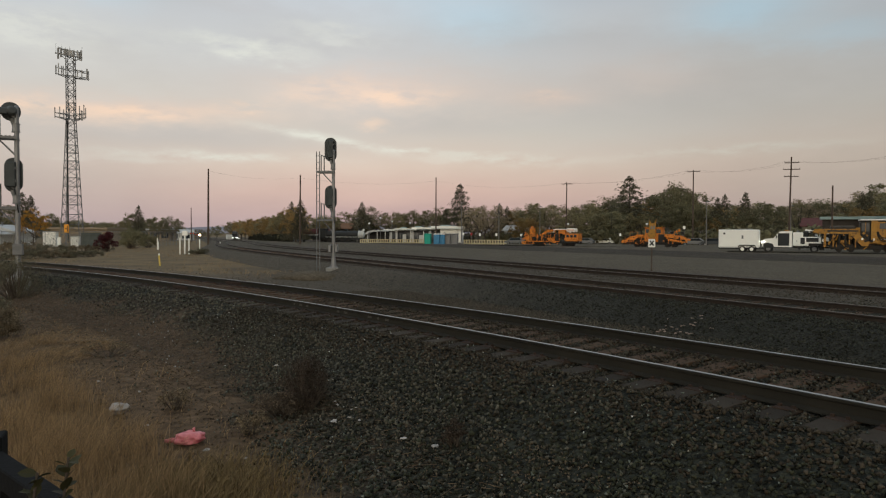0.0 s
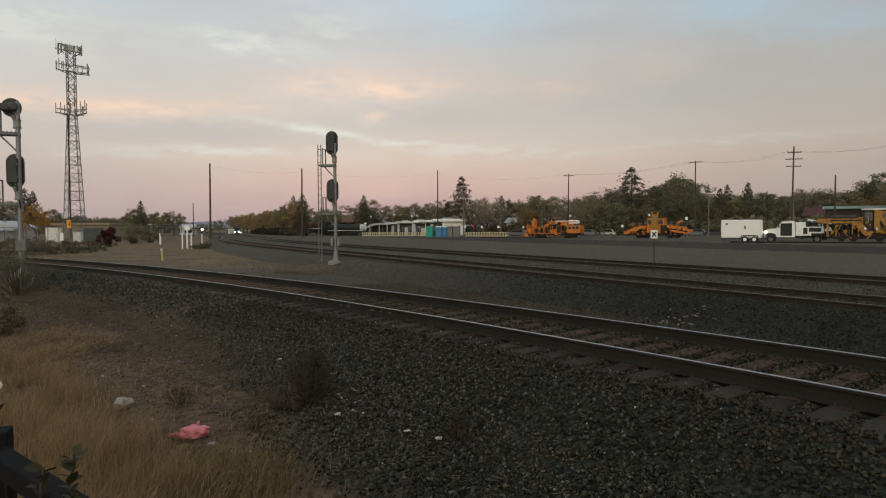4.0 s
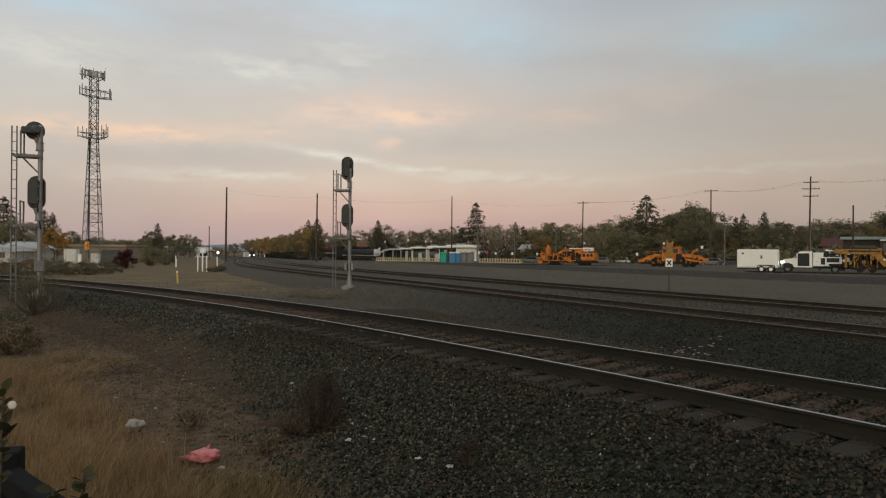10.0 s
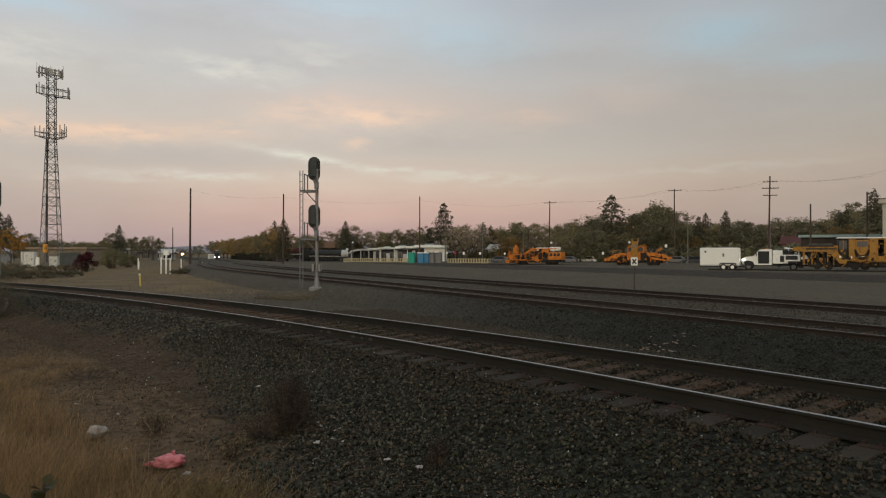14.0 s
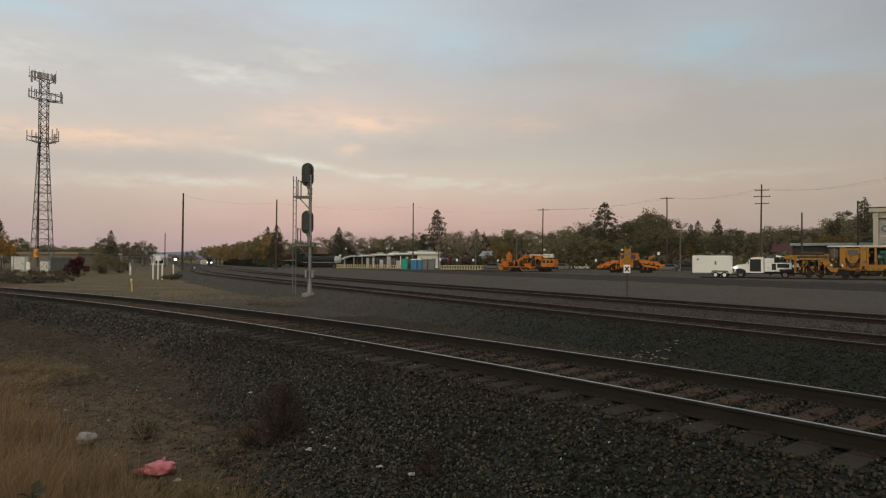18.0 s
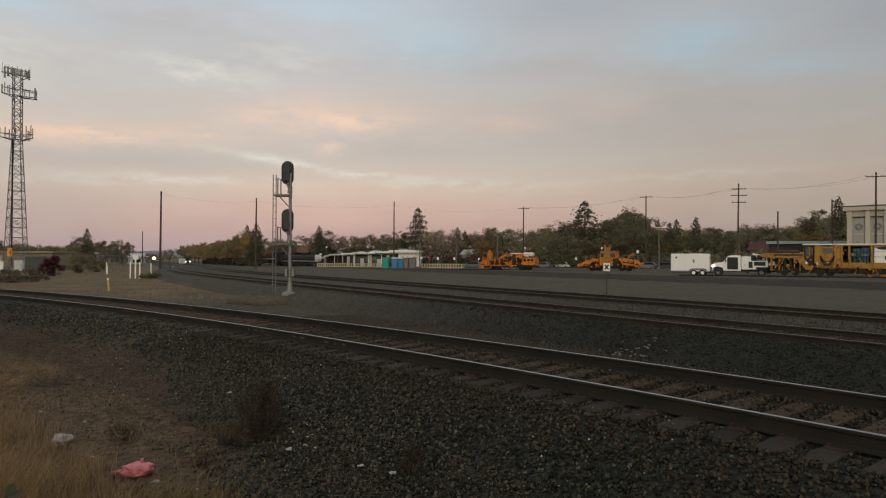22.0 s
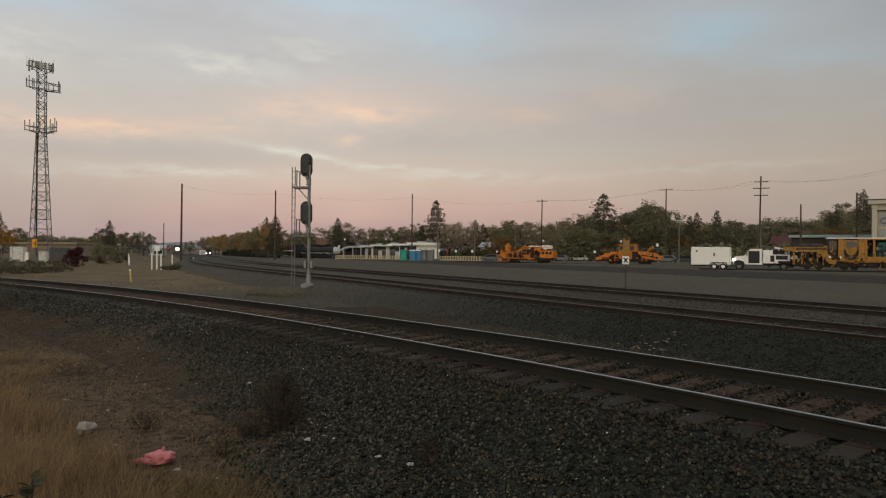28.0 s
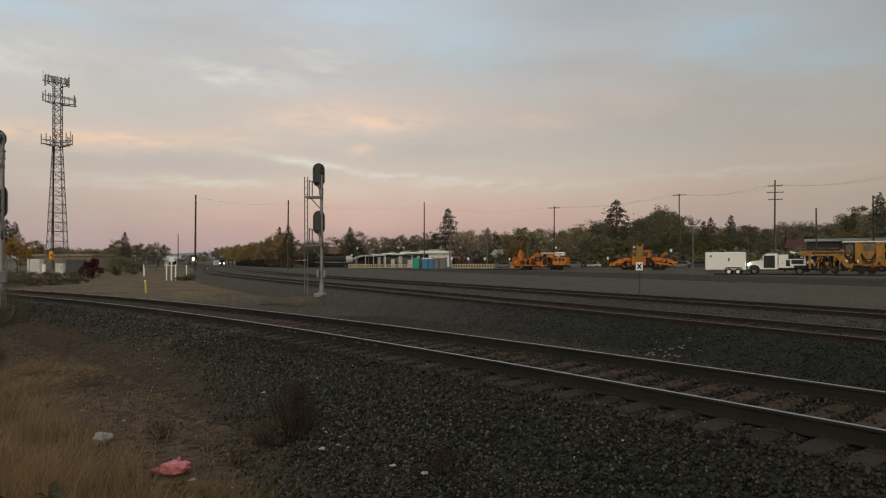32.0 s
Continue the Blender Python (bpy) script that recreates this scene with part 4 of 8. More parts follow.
# the long belt of trees behind the yard
SKYLINE = [(-0.16, 9.3), (-0.13, 9.0), (-0.10, 10.8), (-0.075, 11.5), (-0.05, 9.0), (-0.02, 9.8), (0.01, 9.5), (0.04, 10.5), (0.08, 10.8), (0.11, 10.2),
           (0.14, 9.5), (0.165, 10.2), (0.19, 10.7), (0.22, 10.9), (0.25, 10.6), (0.275, 12.2), (0.30, 11.6), (0.33, 11.4), (0.365, 15.4), (0.39, 14.6), (0.42, 10.2), (0.45, 11.2),
           (0.48, 10.6), (0.51, 11.4), (0.54, 10.6), (0.57, 10.8), (0.60, 11.6), (0.63, 11.6), (0.66, 13.2), (0.70, 15.2), (0.74, 16.0), (0.78, 15.0), (0.84, 13.0), (0.9, 13.0), (0.97, 13.0)]
for tb, h in SKYLINE:
    for row, dep in ((0, 196), (1, 176), (2, 160)) if tb > 0.1 else ((0, 232), (1, 214), (2, 205)):
        if row == 2 and tb < 0.12:
            continue
        k = rng.choice(("olive", "bare", "olive", "dark") if tb < 0.12 else ("dark", "olive", "dark", "bare", "autumn") if row else ("dark", "olive", "dark", "bare"))
        hh = h * (1.04 if tb <= 0.1 else 1.04) * (1.08, 0.92, 0.68)[row] * rng.uniform(0.9, 1.08)
        d = dep * (1 - 0.22 * max(0.0, tb - 0.3)) + rng.uniform(-5, 5)
        plant_tree(k, tb + rng.uniform(-0.012, 0.012), d, hh, hh / 10 * rng.uniform(1.25, 1.6))
for tb, d, h in ((0.031, 203, 10.5), (-0.093, 203, 12.2), (0.478, 165, 13.0), (0.447, 165, 12.4), (0.436, 160, 11.3), (0.655, 150, 12.2), (0.667, 150, 12.6), (0.71, 148, 17.0), (0.86, 120, 14.5), (0.11, 175, 10.5), (0.121, 175, 9.8)):
    plant_tree("fir", tb, d, h)
plant_tree("cedar", 0.3035, 165, 16.8, 1.35)
plant_tree("cedar", 0.0515, 201, 17.6, 1.0)
plant_tree("dark", 0.372, 163, 15.4, 1.25)
for tb, d, h in ((0.088, 165, 9.8), (0.068, 168, 9.5), (0.10, 162, 8.0), (0.56, 150, 11.0)):
    plant_tree("bare", tb, d, h)
# trees on the left
for tb, d, h, k in ((-0.705, 190, 12, "dark"), (-0.67, 200, 12.5, "dark"), (-0.63, 180, 11.5, "dark"), (-0.60, 200, 11.5, "dark"), (-0.575, 240, 10, "dark"), (-0.645, 185, 17, "cedar"),
                    (-0.585, 170, 12.5, "fir"), (-0.573, 172, 12.0, "fir"), (-0.545, 230, 10, "dark"), (-0.51, 300, 9.5, "dark"), (-0.485, 320, 9, "dark"), (-0.46, 330, 9, "olive"),
                    (-0.435, 330, 8, "dark"), (-0.418, 250, 13.0, "fir"), (-0.425, 255, 11.0, "dark"), (-0.405, 260, 9, "dark"), (-0.39, 245, 9.3, "dark"), (-0.370, 250, 9.3, "dark"),
                    (-0.355, 420, 8, "olive"), (-0.345, 480, 8, "dark"), (-0.335, 600, 9, "dark"), (-0.325, 650, 9, "olive"), (-0.315, 600, 9, "dark"), (-0.44, 200, 6.5, "olive"), (-0.74, 160, 9, "dark"), (-0.80, 160, 10, "dark"),
                    (-0.53, 260, 8, "olive"), (-0.505, 240, 7, "dark"), (-0.382, 300, 7, "olive"), (-0.362, 320, 7, "dark"), (-0.472, 280, 8, "dark"), (-0.615, 240, 9.0, "olive")):
    plant_tree(k, tb, d, h)
plant_tree("gold", -0.5695, 118, 6.3, 0.58)
# a far belt of trees behind the houses
for i in range(17):
    plant_tree(("dark", "dark", "olive")[i % 3], -0.635 + 0.0168 * i + rng.uniform(-0.004, 0.004), 330 + rng.uniform(-15, 25), rng.uniform(8.2, 10.5), rng.uniform(1.0, 1.4))


# ---- yard machines ----
def bx(top, name, mat, x0, x1, y0, y1, z0, z1, bevel=0.03, label=""):
    return part(name, box(B(), x0, x1, y0, y1, z0, z1, bevel), mat, top, label)


def rail_wheel(top, x, r=0.42, mat=GREASE):
    for y in (-0.75, 0.75):
        w = part("rail_wheel", rod(B(), (x, y - 0.06, r), (x, y + 0.06, r), r, r, 18), mat, top)
        part("hub", rod(B(), (x, y - 0.1, r), (x, y + 0.1, r), r * 0.4, r * 0.4, 10), RUST, w)


def yard_track(m, length, name="yard_track"):
    top = thing(name, m, "rusty yard track under the parked machines", "railway track")
    for y in (-0.7525, 0.7525):
        part("rail", box(B(), -length / 2, length / 2, y - 0.035, y + 0.035, 0.0, 0.15), RAILSIDE, top)
    for i in range(int(length / 0.8)):
        x = -length / 2 + 0.4 + i * 0.8
        part("tie", box(B(), x - 0.11, x + 0.11, -1.3, 1.3, -0.05, 0.03), TIE, top)
    return top


YARD = -32.7
PALE = surface("pale_painted_siding", (0.5, 0.5, 0.48), 0.7, vary=0.15, scale=1, bump=0.1)
LIFT = 0.14


def clutter(top, seed, mats, n, x0, x1, y0, y1, z0, z1, thick=0.06):
    """Rams, pipes, levers and small casings crowded into one bay of a machine."""
    r = random.Random(seed)
    for i in range(n):
        x, y, z = r.uniform(x0, x1), r.uniform(y0, y1), r.uniform(z0, z1)
        mat = mats[r.randrange(len(mats))]
        k = i % 4
        if k == 0:
            L, a = r.uniform(0.4, 1.3), r.uniform(-1.4, 1.4)
            e = Vector((min(max(x + math.cos(a) * L, x0), x1), y, min(max(z + math.sin(a) * L, z0), z1)))
            if (e - Vector((x, y, z))).length > 0.12:
                part("ram", rod(B(), (x, y, z), e, thick, thick * 0.8, 7), mat, top)
        elif k == 1:
            h = r.uniform(0.15, 0.45)
            part("casing", box(B(), x, x + r.uniform(0.15, 0.5), y - 0.1, y + 0.1, z, z + h, 0.03), mat, top)
        elif k == 2:
            part("lever", box(B(), x - 0.04, x + 0.04, y - 0.04, y + 0.04, z, min(z + r.uniform(0.3, 0.9), z1), 0.01), mat, top)
        else:
            rr = r.uniform(0.08, 0.2)
            part("drum", rod(B(), (x, y - 0.12, z + rr), (x, y + 0.12, z + rr), rr, rr, 12), mat, top)


def regulator(m):
    """Long orange ballast machine with a boom and a rear cab."""
    t = thing("ballast_regulator", m, "orange ballast regulator with boom and cab parked in the yard", "track machine")
    bx(t, "chassis", GREASE, -4.4, 4.9, -0.95, 0.95, 0.55, 0.95)
    bx(t, "sole_bar", ORANGE, -4.4, 1.9, -1.02, -0.95, 0.8, 0.98, 0.01)
    for k in range(9):
        x = -3.5 + k * 0.5
        part("hose", rod(B(), (x, -0.95, 0.9), (x + (0.5 if k % 2 else -0.3), -0.95, 1.8 + 0.12 * (k % 3)), 0.05, 0.05, 6), GREASE if k % 3 else RUST, t)
    part("strut", rod(B(), (-3.3, -1.0, 1.7), (-0.4, -1.0, 1.3), 0.07, 0.07, 6), ORANGE, t)
    part("strut", rod(B(), (-2.8, -1.0, 1.0), (-1.2, -1.0, 2.4), 0.06, 0.06, 6), ORANGE, t)
    for x in (-3.2, -2.2, 2.6, 3.8):
        rail_wheel(t, x)
    bx(t, "front_blade", ORANGE, -5.6, -4.7, -1.5, 1.5, 0.3, 0.9, 0.05)
    bx(t, "blade_arm", ORANGE, -5.0, -4.3, -0.9, -0.7, 0.8, 1.9, 0.02)
    bx(t, "front_mast", ORANGE, -4.35, -3.65, -0.6, 0.6, 0.95, 3.35, 0.06)
    bx(t, "mast_head", ORANGE, -4.2, -3.8, -0.3, 0.3, 3.35, 3.7)
    bx(t, "bumper_post", ORANGE, -5.55, -5.3, -0.2, 0.2, 1.25, 2.6)
    boom = B()
    prism(boom, [(-3.65, 1.1), (-3.65, 1.5), (-1.0, 2.9), (0.2, 3.05), (0.2, 2.75), (-0.9, 2.55)], -0.25, 0.25)
    part("boom", boom, ORANGE, t)
    boom = B()
    prism(boom, [(-3.4, 1.0), (-3.4, 1.2), (-0.8, 2.2), (-0.8, 1.95)], 0.5, 0.75)
    part("lower_boom", boom, ORANGE, t)
    for x in (-2.6, -1.7, -0.9, 0.0, 0.9, 1.7):
        bx(t, "frame_post", ORANGE, x - 0.09, x + 0.09, -1.02, -0.88, 0.95, 2.3 + (0.5 if x > -1 else 0), 0.01)
    bx(t, "engine_block", GREASE, -2.5, 0.7, -0.7, 0.7, 0.95, 1.9, 0.08)
    bx(t, "oil_tank", ORANGE, -0.4, 0.8, -1.0, -0.4, 0.95, 1.7, 0.06)
    bx(t, "hose_rack", GREASE, 0.1, 1.6, -0.9, 0.9, 1.7, 2.5, 0.05)
    bx(t, "top_rail", ORANGE, -0.9, 4.6, -1.05, -0.92, 2.95, 3.08, 0.01)
    # Dark boxes stand for shaded gaps between the parts.
    for x, w, z0, z1 in ((-5.4, 0.7, 0.4, 0.8), (-3.3, 0.5, 1.0, 1.7), (-2.3, 0.5, 1.2, 1.8), (-1.4, 0.6, 0.9, 1.6), (1.0, 0.7, 1.0, 2.2), (1.9, 0.5, 0.6, 1.0), (2.4, 2.6, 0.55, 0.8)):
        bx(t, "machine_gap", GREASE, x, x + w, -1.2, -1.03, z0, z1, 0.03, "dark box standing for a shaded gap")
    bx(t, "cab", ORANGE, 2.9, 5.4, -1.15, 1.15, 0.95, 2.35, 0.06)
    clutter(t, 5, (ORANGE, ORANGE, GREASE, GREASE, RUST), 60, -3.6, 2.8, -1.12, -0.95, 0.75, 2.3)
    clutter(t, 6, (ORANGE, ORANGE, GREASE), 16, -5.9, -4.3, -1.2, -0.6, 0.4, 2.4, 0.08)
    clutter(t, 7, (ORANGE, GREASE, GREASE, RUST), 26, -4.4, 5.3, -1.1, -0.95, 0.25, 0.75, 0.05)
    clutter(t, 8, (GREASE, GREASE, ORANGE, WHITE), 18, 0.6, 4.5, -0.9, 0.3, 2.35, 2.9, 0.05)
    bx(t, "cab_roof", WHITE, 0.5, 2.6, -1.0, 1.0, 3.0, 3.2, 0.05, "pale canopy roof")
    for x in (3.2, 3.95, 4.65):
        bx(t, "cab_window", GLASS, x, x + 0.5, -1.165, -1.14, 1.65, 2.15, 0.0)
    bx(t, "roof_unit", WHITE, 3.0, 4.7, -0.7, 0.7, 2.6, 3.3, 0.12, "white air unit")
    bx(t, "upper_cab", ORANGE, 1.7, 2.9, -1.0, 1.0, 2.35, 3.0, 0.05)
    bx(t, "exhaust", GREASE, 1.2, 1.35, 0.2, 0.35, 2.5, 3.5, 0.02)
    bx(t, "rear_coupler", GREASE, 5.4, 5.7, -0.2, 0.2, 0.6, 0.9)
    for x in (-4.0, 1.3, 5.0):
        part("hand_rail", rod(B(), (x, -1.1, 0.95), (x, -1.1, 2.2), 0.03, 0.03, 6), AMBER, t)
    return t


def plow_machine(m):
    """Orange machine with sloping plow blades fore and aft and a tall middle cab."""
    t = thing("ballast_plow", m, "orange ballast plow machine with raised wings", "track machine")
    bx(t, "chassis", GREASE, -5.0, 5.0, -0.9, 0.9, 0.45, 0.85)
    for x in (-3.2, -2.0, 2.4, 3.6):
        rail_wheel(t, x)
    for y in (-1.3, 1.1):
        part("front_blade", prism(B(), [(-5.9, 0.75), (-5.75, 1.15), (-4.6, 1.55), (-3.3, 1.95), (-2.7, 1.75), (-3.1, 1.35), (-5.2, 0.7)], y, y + 0.18), ORANGE, t, "sloping orange blade")
        part("rear_blade", prism(B(), [(2.1, 2.25), (2.05, 1.8), (4.2, 1.5), (6.0, 1.1), (6.15, 1.35), (4.4, 2.05)], y, y + 0.18), ORANGE, t, "sloping orange blade")
        part("lower_blade", prism(B(), [(2.7, 1.15), (5.5, 0.8), (5.7, 1.0), (2.7, 1.5)], y - 0.04, y + 0.1), ORANGE, t, "sloping orange blade")
        part("skid", prism(B(), [(-5.6, 0.4), (-5.3, 0.72), (-2.2, 0.95), (-2.2, 0.7)], y - 0.03, y + 0.1), RUST, t)
    bx(t, "engine_block", GREASE, -4.4, -1.7, -0.8, 0.8, 0.85, 1.5, 0.08, "greasy machinery")
    bx(t, "hood", ORANGE, -3.4, -1.7, -0.95, 0.95, 1.6, 2.15, 0.1, "rounded orange hood")
    bx(t, "radiator", GREASE, -4.0, -3.4, -0.7, 0.7, 1.5, 2.0, 0.05)
    for i, (x, z) in enumerate(((-5.1, 1.3), (-4.4, 1.6), (-3.7, 1.2), (-2.4, 1.7), (2.6, 1.9), (3.4, 1.3), (4.3, 1.7), (5.0, 1.2))):
        bx(t, "lift_arm", ORANGE if i % 3 else GREASE, x, x + 0.16, -1.05, -0.85, 0.6, z, 0.01)
    for x, z in ((-4.9, 1.75), (-3.9, 2.1), (2.5, 2.2), (3.9, 2.05)):
        part("ram", rod(B(), (x, -1.0, 0.8), (x + 0.7, -1.0, z), 0.07, 0.05, 8), GREASE, t)
    clutter(t, 11, (ORANGE, ORANGE, GREASE, GREASE, RUST), 34, -5.4, -1.7, -1.28, -1.0, 0.5, 1.9, 0.07)
    clutter(t, 12, (ORANGE, GREASE, GREASE, RUST), 34, 1.6, 5.4, -1.28, -1.0, 0.45, 1.8, 0.07)
    clutter(t, 13, (GREASE, ORANGE), 12, 2.0, 4.4, -0.4, 0.4, 1.9, 2.7, 0.06)
    bx(t, "cab_base", ORANGE, -1.6, 0.9, -1.1, 1.1, 0.9, 2.2, 0.06)
    bx(t, "engine_side", GREASE, 0.9, 2.2, -1.12, 1.0, 0.7, 2.15, 0.06, "dark engine side")
    bx(t, "rear_tank", ORANGE, 2.2, 3.3, -0.8, 0.8, 1.2, 1.95, 0.08)
    cab = bx(t, "cab", ORANGE, -1.5, 1.5, -1.05, 1.05, 2.2, 3.3, 0.05)
    for x, w in ((0.5, 0.85), (-1.38, 0.6)):
        bx(cab, "cab_window", GLASS, x, x + w, -1.075, -1.045, 2.4, 3.1, 0.0)
    bx(t, "cab_roof", ORANGE, -1.65, 1.65, -1.2, 1.2, 3.3, 3.42, 0.04)
    part("wing_plate", rod(B(), (-0.15, -1.42, 2.2), (-0.15, -1.28, 2.2), 0.72, 0.72, 20), AMBER, t, "round amber plate")
    head = part("raised_wing", prism(B(), [(-0.62, 2.6), (-0.68, 3.7), (-0.62, 4.75), (-0.32, 4.15), (0.0, 4.05), (0.3, 4.2), (0.62, 4.85), (0.55, 3.7), (0.4, 2.6)], -1.45, -1.3), AMBER, t, "raised yellow plow wing")
    for x in (-0.4, 0.08):
        bx(head, "recess", GALVDARK, x, x + 0.32, -1.47, -1.45, 3.1, 3.65, 0.0)
    bx(t, "exhaust", GREASE, -2.6, -2.45, 0.2, 0.35, 2.1, 2.9, 0.02)
    for x in (-4.3, -2.9):
        part("hand_rail", rod(B(), (x, -0.9, 1.5), (x, -0.9, 2.6), 0.03, 0.03, 6), ORANGE, t)
    part("hand_rail", rod(B(), (-4.3, -0.9, 2.58), (-2.9, -0.9, 2.6), 0.03, 0.03, 6), ORANGE, t)
    bx(t, "beacon", AMBER, 1.2, 1.4, -0.1, 0.1, 3.42, 3.65, 0.02)
    return t


def wheel(top, x, y, r, rim=WHITE, w=0.22, name="wheel"):
    wh = part(name, rod(B(), (x, y - w / 2, r), (x, y + w / 2, r), r, r, 20), RUBBER, top)
    part("rim", rod(B(), (x, y - w / 2 - 0.012, r), (x, y + w / 2 + 0.012, r), r * 0.58, r * 0.58, 14), rim, wh)
    return wh


def cargo_trailer(m):
    t = thing("cargo_trailer", m, "white enclosed cargo trailer on tandem wheels", "trailer")
    body = box(B(), -2.3, 2.1, -1.05, 1.05, 0.5, 2.62, 0.1)
    part("body", body, WHITE, t)
    bx(t, "roof_trim", WHITE, -2.2, 2.0, -1.062, -1.04, 2.48, 2.55, 0.0)
    bx(t, "lower_trim", PALE, -2.2, 2.0, -1.062, -1.04, 0.52, 0.62, 0.0)
    bx(t, "side_vent", BLACK, -1.75, -1.55, -1.075, -1.05, 2.05, 2.25, 0.0)
    bx(t, "door_plate", GALVDARK, 0.25, 0.45, -1.075, -1.05, 1.55, 1.95, 0.0)
    for x in (0.35, 1.35):
        wheel(t, x, -0.98, 0.36)
        wheel(t, x, 0.98, 0.36)
    part("fender", prism(B(), [(-0.12, 0.5), (-0.05, 0.8), (0.1, 0.86), (1.6, 0.86), (1.75, 0.8), (1.82, 0.5), (1.75, 0.5), (1.65, 0.75), (0.05, 0.75), (-0.05, 0.5)], -1.2, -1.04), BLACK, t)
    bx(t, "frame", BLACK, -2.3, 2.7, -0.8, 0.8, 0.38, 0.5)
    bx(t, "jack", GALVDARK, 2.5, 2.6, -0.05, 0.05, 0.0, 0.9, 0.01)
    bx(t, "drop_leg", GALVDARK, -2.3, -2.2, -0.6, -0.5, 0.0, 0.4, 0.0)
    bx(t, "rack_bar", GALVDARK, -0.2, 1.3, -0.5, 0.5, 2.62, 2.72, 0.02)
    return t


LAMP = glow("lit_vehicle_lamp", (1.0, 0.96, 0.88), 4.0)


SHADEBIN = surface("shaded_bin_interior", (0.05, 0.05, 0.05), 0.8, vary=0.5, scale=6, bump=0.3)


def service_truck(m):
    t = thing("service_truck", m, "white utility service truck with open cab door and tool bins", "truck")
    bx(t, "chassis", BLACK, -3.2, 3.3, -0.5, 0.5, 0.5, 0.8)
    part("hood", prism(B(), [(-3.35, 0.62), (-3.4, 1.25), (-3.1, 1.5), (-2.0, 1.62), (-2.0, 0.62)], -0.95, 0.95), WHITE, t)
    part("wheel_arch", prism(B(), [(-3.32, 0.5), (-3.2, 0.98), (-2.75, 1.1), (-2.25, 0.95), (-2.1, 0.5)], -1.05, -0.94), BLACK, t, "black wheel arch")
    part("cab", prism(B(), [(-2.2, 0.6), (-2.2, 1.6), (-1.65, 2.28), (-1.4, 2.38), (-0.35, 2.38), (-0.3, 0.6)], -0.98, 0.98), WHITE, t)
    # A black sheet paints the shaded inside of the open cab.
    bx(t, "door_opening", BLACK, -1.75, -0.6, -1.0, -0.97, 0.75, 2.15, 0.0, "open cab doorway, its shade painted black")
    part("windscreen", prism(B(), [(-2.2, 1.62), (-1.68, 2.26), (-1.62, 2.26), (-2.12, 1.62)], -0.86, 0.86), GLASS, t)
    part("fender", prism(B(), [(-3.3, 0.75), (-3.15, 1.12), (-2.8, 1.22), (-2.4, 1.1), (-2.2, 0.75)], -1.03, -0.9), WHITE, t)
    for y in (-0.72, 0.72):
        bx(t, "headlight", LAMP, -3.44, -3.36, y - 0.14, y + 0.14, 1.0, 1.28, 0.02, "lit headlight")
    bx(t, "headlight_side", LAMP, -3.3, -3.1, -1.05, -0.96, 1.08, 1.26, 0.03, "lit corner lamp")
    bx(t, "bumper", GALVDARK, -3.5, -3.3, -0.95, 0.95, 0.45, 0.7)
    bx(t, "mirror", BLACK, -1.95, -1.85, -1.3, -1.1, 1.6, 1.95, 0.02)
    body = bx(t, "utility_body", WHITE, -0.25, 2.5, -1.02, 1.02, 0.75, 1.75, 0.04)
    bx(t, "high_bin", WHITE, -0.25, 0.75, -1.02, 1.02, 1.75, 2.25, 0.04)
    # The two dark sheets paint the shade inside open bins; the third is white.
    for x, w, z0, z1 in ((0.5, 0.42, 0.95, 1.65), (1.05, 1.2, 1.2, 1.66), (-0.1, 0.45, 0.95, 1.6)):
        d = bx(t, "bin_door", SHADEBIN if x > 0.4 else WHITE, x, x + w, -1.035, -1.015, z0, z1, 0.0)
        bx(d, "latch", BLACK, x + w / 2 - 0.05, x + w / 2 + 0.05, -1.05, -1.03, (z0 + z1) / 2 - 0.03, (z0 + z1) / 2 + 0.03, 0.0)
    part("hose_reel", rod(B(), (1.0, -0.3, 2.1), (1.0, 0.3, 2.1), 0.35, 0.35, 16), BLACK, t, "black hose reel")
    bx(t, "crane_post", WHITE, 1.9, 2.15, 0.3, 0.55, 1.75, 2.3)
    part("crane_boom", prism(B(), [(0.9, 2.45), (0.95, 2.62), (3.7, 2.12), (3.65, 1.98)], -0.55, -0.4), WHITE, t)
    clutter(t, 31, (BLACK, GREASE, GALVDARK, WHITE), 26, -0.1, 2.4, -0.95, -0.2, 1.75, 2.3, 0.05)
    clutter(t, 32, (BLACK, GREASE, RUST, WHITE), 18, 2.5, 3.5, -1.04, -0.8, 0.95, 2.0, 0.04)
    clutter(t, 33, (BLACK, GREASE, GALVDARK), 14, -0.2, 3.5, -0.98, -0.7, 0.3, 0.75, 0.05)
    bx(t, "rear_rack", GREASE, 2.55, 3.4, -1.0, 1.0, 1.0, 2.1, 0.03, "dark tool rack")
    bx(t, "rack_frame", WHITE, 2.5, 3.5, -1.03, -0.95, 2.05, 2.2, 0.01)
    bx(t, "tail_deck", WHITE, 2.5, 3.7, -1.02, 1.02, 0.72, 0.92, 0.02)
    bx(t, "light_bar", AMBER, -1.1, -0.7, -0.6, 0.6, 2.38, 2.5, 0.02, "amber light bar")
    bx(t, "ladder_rack", GALVDARK, 0.8, 2.5, -0.9, -0.8, 2.3, 2.36, 0.0)
    for x in (-2.72, 1.85):
        wheel(t, x, -0.9, 0.42, GALVDARK)
        wheel(t, x, 0.9, 0.42, GALVDARK)
    return t


GREENP = surface("green_generator_paint", (0.03, 0.14, 0.1), 0.5, vary=0.3, scale=2)
BLUEP = surface("blue_equipment_paint", (0.04, 0.09, 0.2), 0.5, vary=0.3, scale=2)


